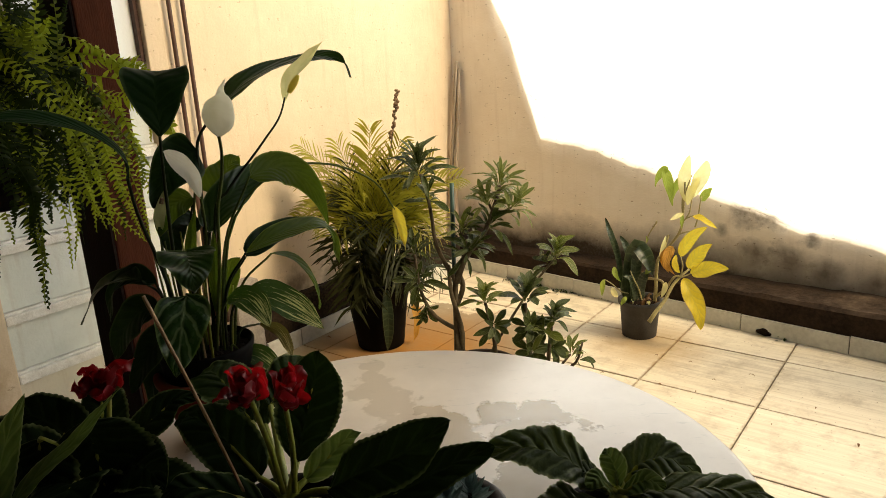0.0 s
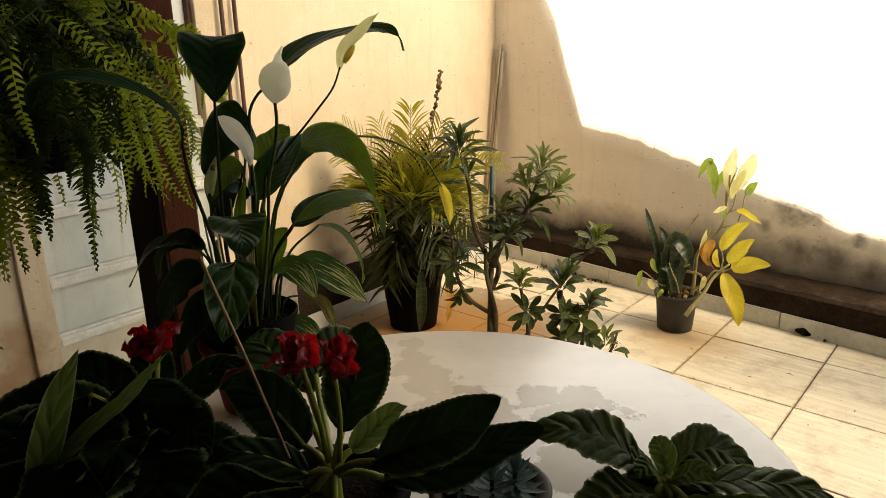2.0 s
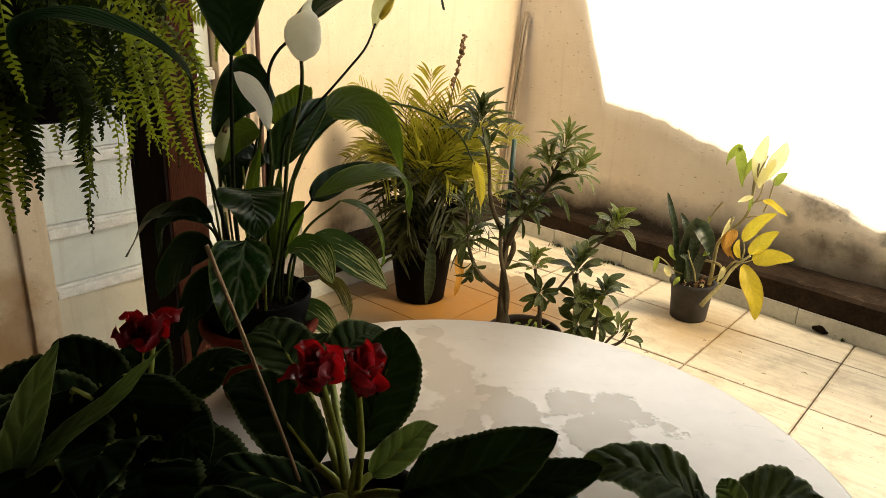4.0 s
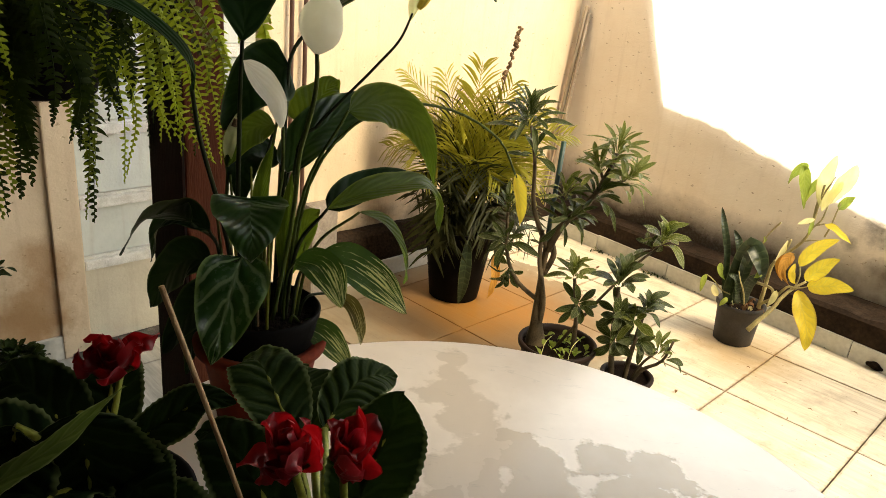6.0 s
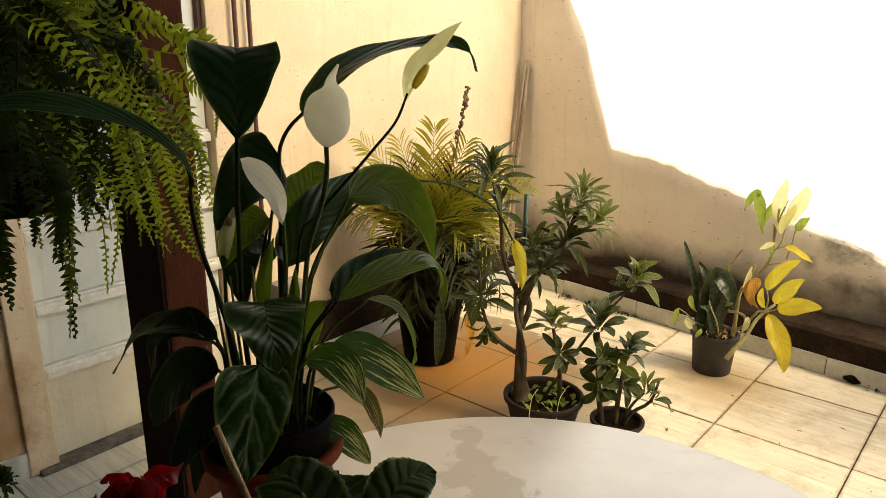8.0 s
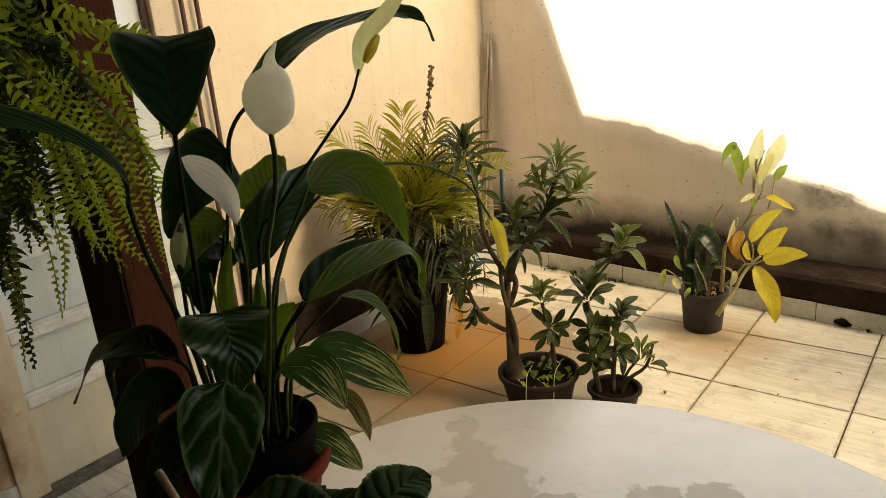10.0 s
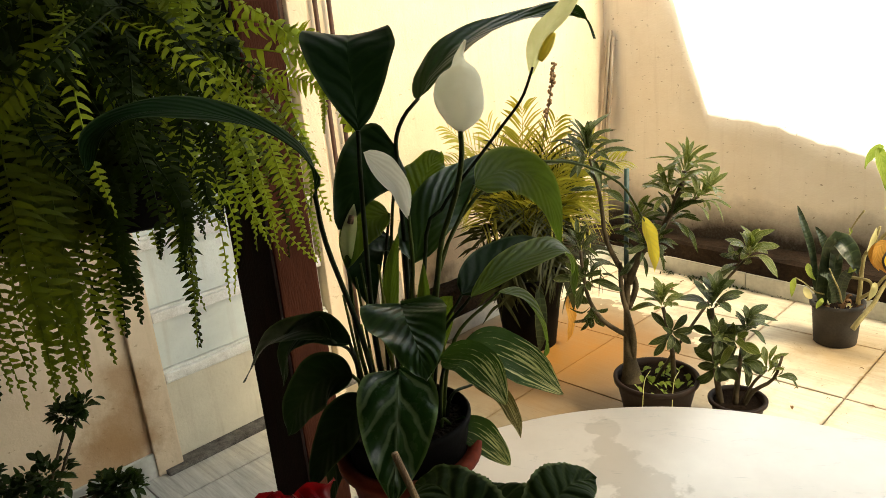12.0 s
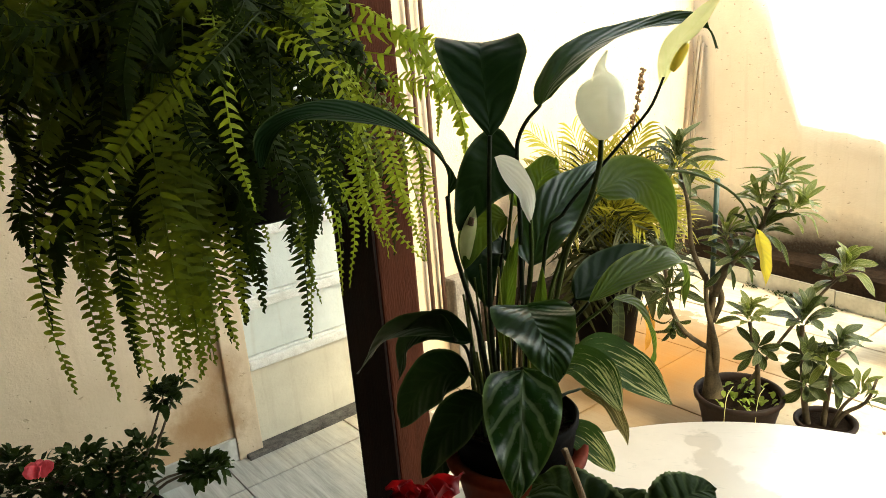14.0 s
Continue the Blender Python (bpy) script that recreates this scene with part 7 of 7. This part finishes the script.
def clump(at, n, size, seed):
    """Small leaves round a twig's end: the first 290 as objects, the rest in one mesh."""
    r = random.Random(seed)
    for k in range(int(n * 1.4)):
        d = Vector((r.gauss(0, 1), r.gauss(0, 1), r.gauss(0.2, 0.8))).normalized()
        o = Vector(at) + d * size * r.uniform(0.2, 1.0)
        x = (d + Vector((r.uniform(-0.6, 0.6), r.uniform(-0.6, 0.6), r.uniform(-0.2, 0.6)))).normalized()
        y = (UP + d * 0.4).cross(x).normalized()
        z, ln = x.cross(y), r.uniform(0.024, 0.036)
        if k % 3 == 0 and AZ_COUNT[0] < 290:
            AZ_COUNT[0] += 1
            o = local(az, [o])[0]
            ob = new("leaf", leaf_mesh(M_AZ, k % 4))
            ob.parent = az
            ob.matrix_local = Matrix(((x.x * ln, y.x * ln * 1.4, z.x * ln, o.x), (x.y * ln, y.y * ln * 1.4, z.y * ln, o.y), (x.z * ln, y.z * ln * 1.4, z.z * ln, o.z), (0, 0, 0, 1)))
        else:
            add_blade(AZ_REST, local(az, [o, o + x * ln * 0.5, o + x * ln - UP * 0.005]), 0.0095, lance, z, fold=0.2, n=5, cross=2)


AZ = ((-1.46, 1.86, 0.365, 70, 0.060), (-1.40, 1.90, 0.385, 60, 0.055), (-1.52, 1.82, 0.390, 70, 0.060), (-1.60, 1.77, 0.365, 60, 0.06), (-1.67, 1.73, 0.350, 60, 0.06), (-1.42, 1.89, 0.330, 40, 0.05),
      (-1.362, 1.970, 0.510, 60, 0.034), (-1.335, 1.995, 0.528, 34, 0.024), (-1.318, 2.00, 0.285, 90, 0.042), (-1.280, 2.02, 0.280, 50, 0.030), (-1.56, 1.80, 0.31, 90, 0.07), (-1.47, 1.84, 0.31, 60, 0.06), (-1.66, 1.76, 0.42, 40, 0.04), (-1.76, 1.69, 0.43, 50, 0.05), (-1.72, 1.66, 0.30, 90, 0.07), (-1.66, 1.70, 0.24, 80, 0.07), (-1.80, 1.62, 0.38, 70, 0.06), (-1.78, 1.62, 0.22, 80, 0.07))
for k, (x, y, z, n, s) in enumerate(AZ):
    clump((x, y, z), n, s, 700 + k)
    part("branch", tube(local(az, [(-1.47, 1.85, 0.19), ((-1.47 + x) / 2, (1.85 + y) / 2, min(z, 0.34)), (x, y, z)]), 0.006, 0.0025, 9, 6), M_BARK, az)
tagged(part("foliage", AZ_REST, M_AZ, az), "", "", "", "stuff")
bm = bmesh.new()
for k in range(9):
    a = k * 2.4
    o, d = Vector((-1.545, 1.728, 0.432)), Vector((math.cos(a), math.sin(a), 0.25 + 0.1 * (k % 3))).normalized()
    add_blade(bm, [o, o + d * 0.020, o + d * 0.036], 0.016, roundish, Vector((0.5, -0.7, 0.5)), fold=0.1, n=6, cross=4, wave=0.2, seed=k)
bmesh.ops.transform(bm, matrix=az.matrix_world.inverted(), verts=bm.verts[:])
part("flower", bm, M_PINK, az, "pink double flower")

# litter on the floor
LITTER = ((0.86, 3.20, 0.014), (1.02, 2.95, 0.013), (1.18, 2.98, 0.018), (0.80, 2.93, 0.012), (0.68, 2.98, 0.012), (0.92, 2.86, 0.010), (1.30, 2.70, 0.014), (1.32, 2.45, 0.012), (0.60, 3.05, 0.012), (0.98, 3.12, 0.010), (0.55, 2.92, 0.010), (1.10, 2.60, 0.010),
          (0.30, 4.05, 0.022), (0.42, 4.12, 0.020), (0.36, 4.15, 0.018), (0.50, 4.04, 0.020), (-0.70, 3.60, 0.018), (-0.62, 3.55, 0.014), (1.45, 3.36, 0.022), (1.50, 3.31, 0.020))
for k, (x, y, s) in enumerate(LITTER):
    a = rnd.uniform(0, 6.28)
    s *= rnd.uniform(0.5, 1.1)
    d = Vector((math.cos(a), math.sin(a), 0)) * s
    ob = new("fallen_leaf", mesh_from("fallen_leaf", blade([(x - d.x, y - d.y, 0.005), (x, y, 0.010), (x + d.x, y + d.y, 0.006)], s * rnd.uniform(0.2, 0.45), lance, UP, fold=0.3, n=7, cross=4, wave=0.25, seed=k), M_DRY))
    tagged(ob, "small curled dry leaf fallen on the tiles", "dry leaf", "fallen leaves")
bm = bmesh.new()
bmesh.ops.create_icosphere(bm, subdivisions=3, radius=0.035)
for v in bm.verts:
    v.co *= 1 + 0.35 * noise.noise(v.co * 30)
    v.co.z = max(-0.02, v.co.z * 0.55)
clod = new("clod", mesh_from("clod", bm, M_SOIL))
clod.matrix_world = Matrix.Translation((1.405, 3.375, 0.02)) @ Matrix.Diagonal((1.5, 0.8, 1, 1))
tagged(clod, "dark clod of dirt at the foot of the skirting", "dirt")
weeds = bmesh.new()
for x, y, n in ((1.31, 3.475, 26), (1.47, 3.33, 30), (0.33, 4.30, 30), (0.45, 4.18, 40), (0.58, 4.07, 20)):
    for k in range(n):
        o = Vector((x + rnd.gauss(0, 0.03), y + rnd.gauss(0, 0.02), 0.002))
        d = Vector((rnd.uniform(-1, 1), rnd.uniform(-1, 0.2), rnd.uniform(0.2, 1.2))).normalized()
        add_blade(weeds, [o, o + d * 0.012, o + d * 0.024], 0.005, roundish, UP, fold=0.2, n=4, cross=2)
for k in range(260):
    f = rnd.random()
    o = Vector((0.28 + 1.24 * f, 4.335 - 1.03 * f, 0.002)) + Vector((-0.64, -0.77, 0)) * abs(rnd.gauss(0, 0.010))
    d = Vector((rnd.uniform(-1, 1), rnd.uniform(-1, 0.2), rnd.uniform(0.1, 0.8))).normalized()
    add_blade(weeds, [o, o + d * 0.007, o + d * 0.014], 0.004, roundish, UP, fold=0.2, n=4, cross=2)
tagged(new("weeds", mesh_from("weeds", weeds, M_AZ)), "tiny weeds growing along the skirting joint", "weeds", "", "stuff")


# ---- floor tiles, last ----
T = 0.45
floor = thing("floor", frame_along((0.736, 2.992, 0), Vector((0.366, -0.260, 0))), "pale plank-print ceramic tiles with dark grout", "floor", "", "structure")
bm = bmesh.new()
box(bm, 0.0024, T - 0.0024, 0.0024, T - 0.0024, -0.012, 0.0, 0.0015)
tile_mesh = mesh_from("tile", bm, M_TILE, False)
inv_l, inv_r = M_LEFT.inverted(), M_RIGHT.inverted()
for i in range(-9, 9):
    for j in range(-11, 6):
        c = floor.matrix_world @ Vector(((i + 0.5) * T, (j + 0.5) * T, 0))
        a, b = inv_l @ c, inv_r @ c
        if -0.33 < a.y < 4.6 and b.y < 0.40 and a.x < 5.8:
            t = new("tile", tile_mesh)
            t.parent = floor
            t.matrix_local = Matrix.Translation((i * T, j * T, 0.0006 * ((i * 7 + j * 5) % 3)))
skirting = thing("skirting", M_RIGHT, "row of grey-white tile skirting along the parapet", "skirting", "", "structure")
x = -0.02
for k in range(10):
    w = 0.45
    ob = part("skirting_tile", boxed(x + 0.002, x + w - 0.002, -0.010, 0.001, 0.001, 0.080 + 0.004 * ((k * 3) % 4) / 3, bevel=0.0015), M_SKIRT, skirting, "", False)
    x += w
skirting = thing("skirting", M_LEFT, "row of cream tile skirting under the wall ledge", "skirting", "", "structure")
x = 0.0
for k in range(4):
    w = 0.45 if k < 3 else 0.20
    part("skirting_tile", boxed(x + 0.002, x + w - 0.002, 0.061, 0.072, 0.001, 0.082, bevel=0.0015), M_SKIRT, skirting, "", False)
    x += w
skirting = thing("skirting", M_LEFT, "row of grey-white tile skirting beside the door", "skirting", "", "structure")
x = U1 + 0.075
for k in range(6):
    part("skirting_tile", boxed(x + 0.002, x + 0.448, 0.001, 0.012, 0.001, 0.086, bevel=0.0015), M_SKIRT, skirting, "", False)
    x += 0.45
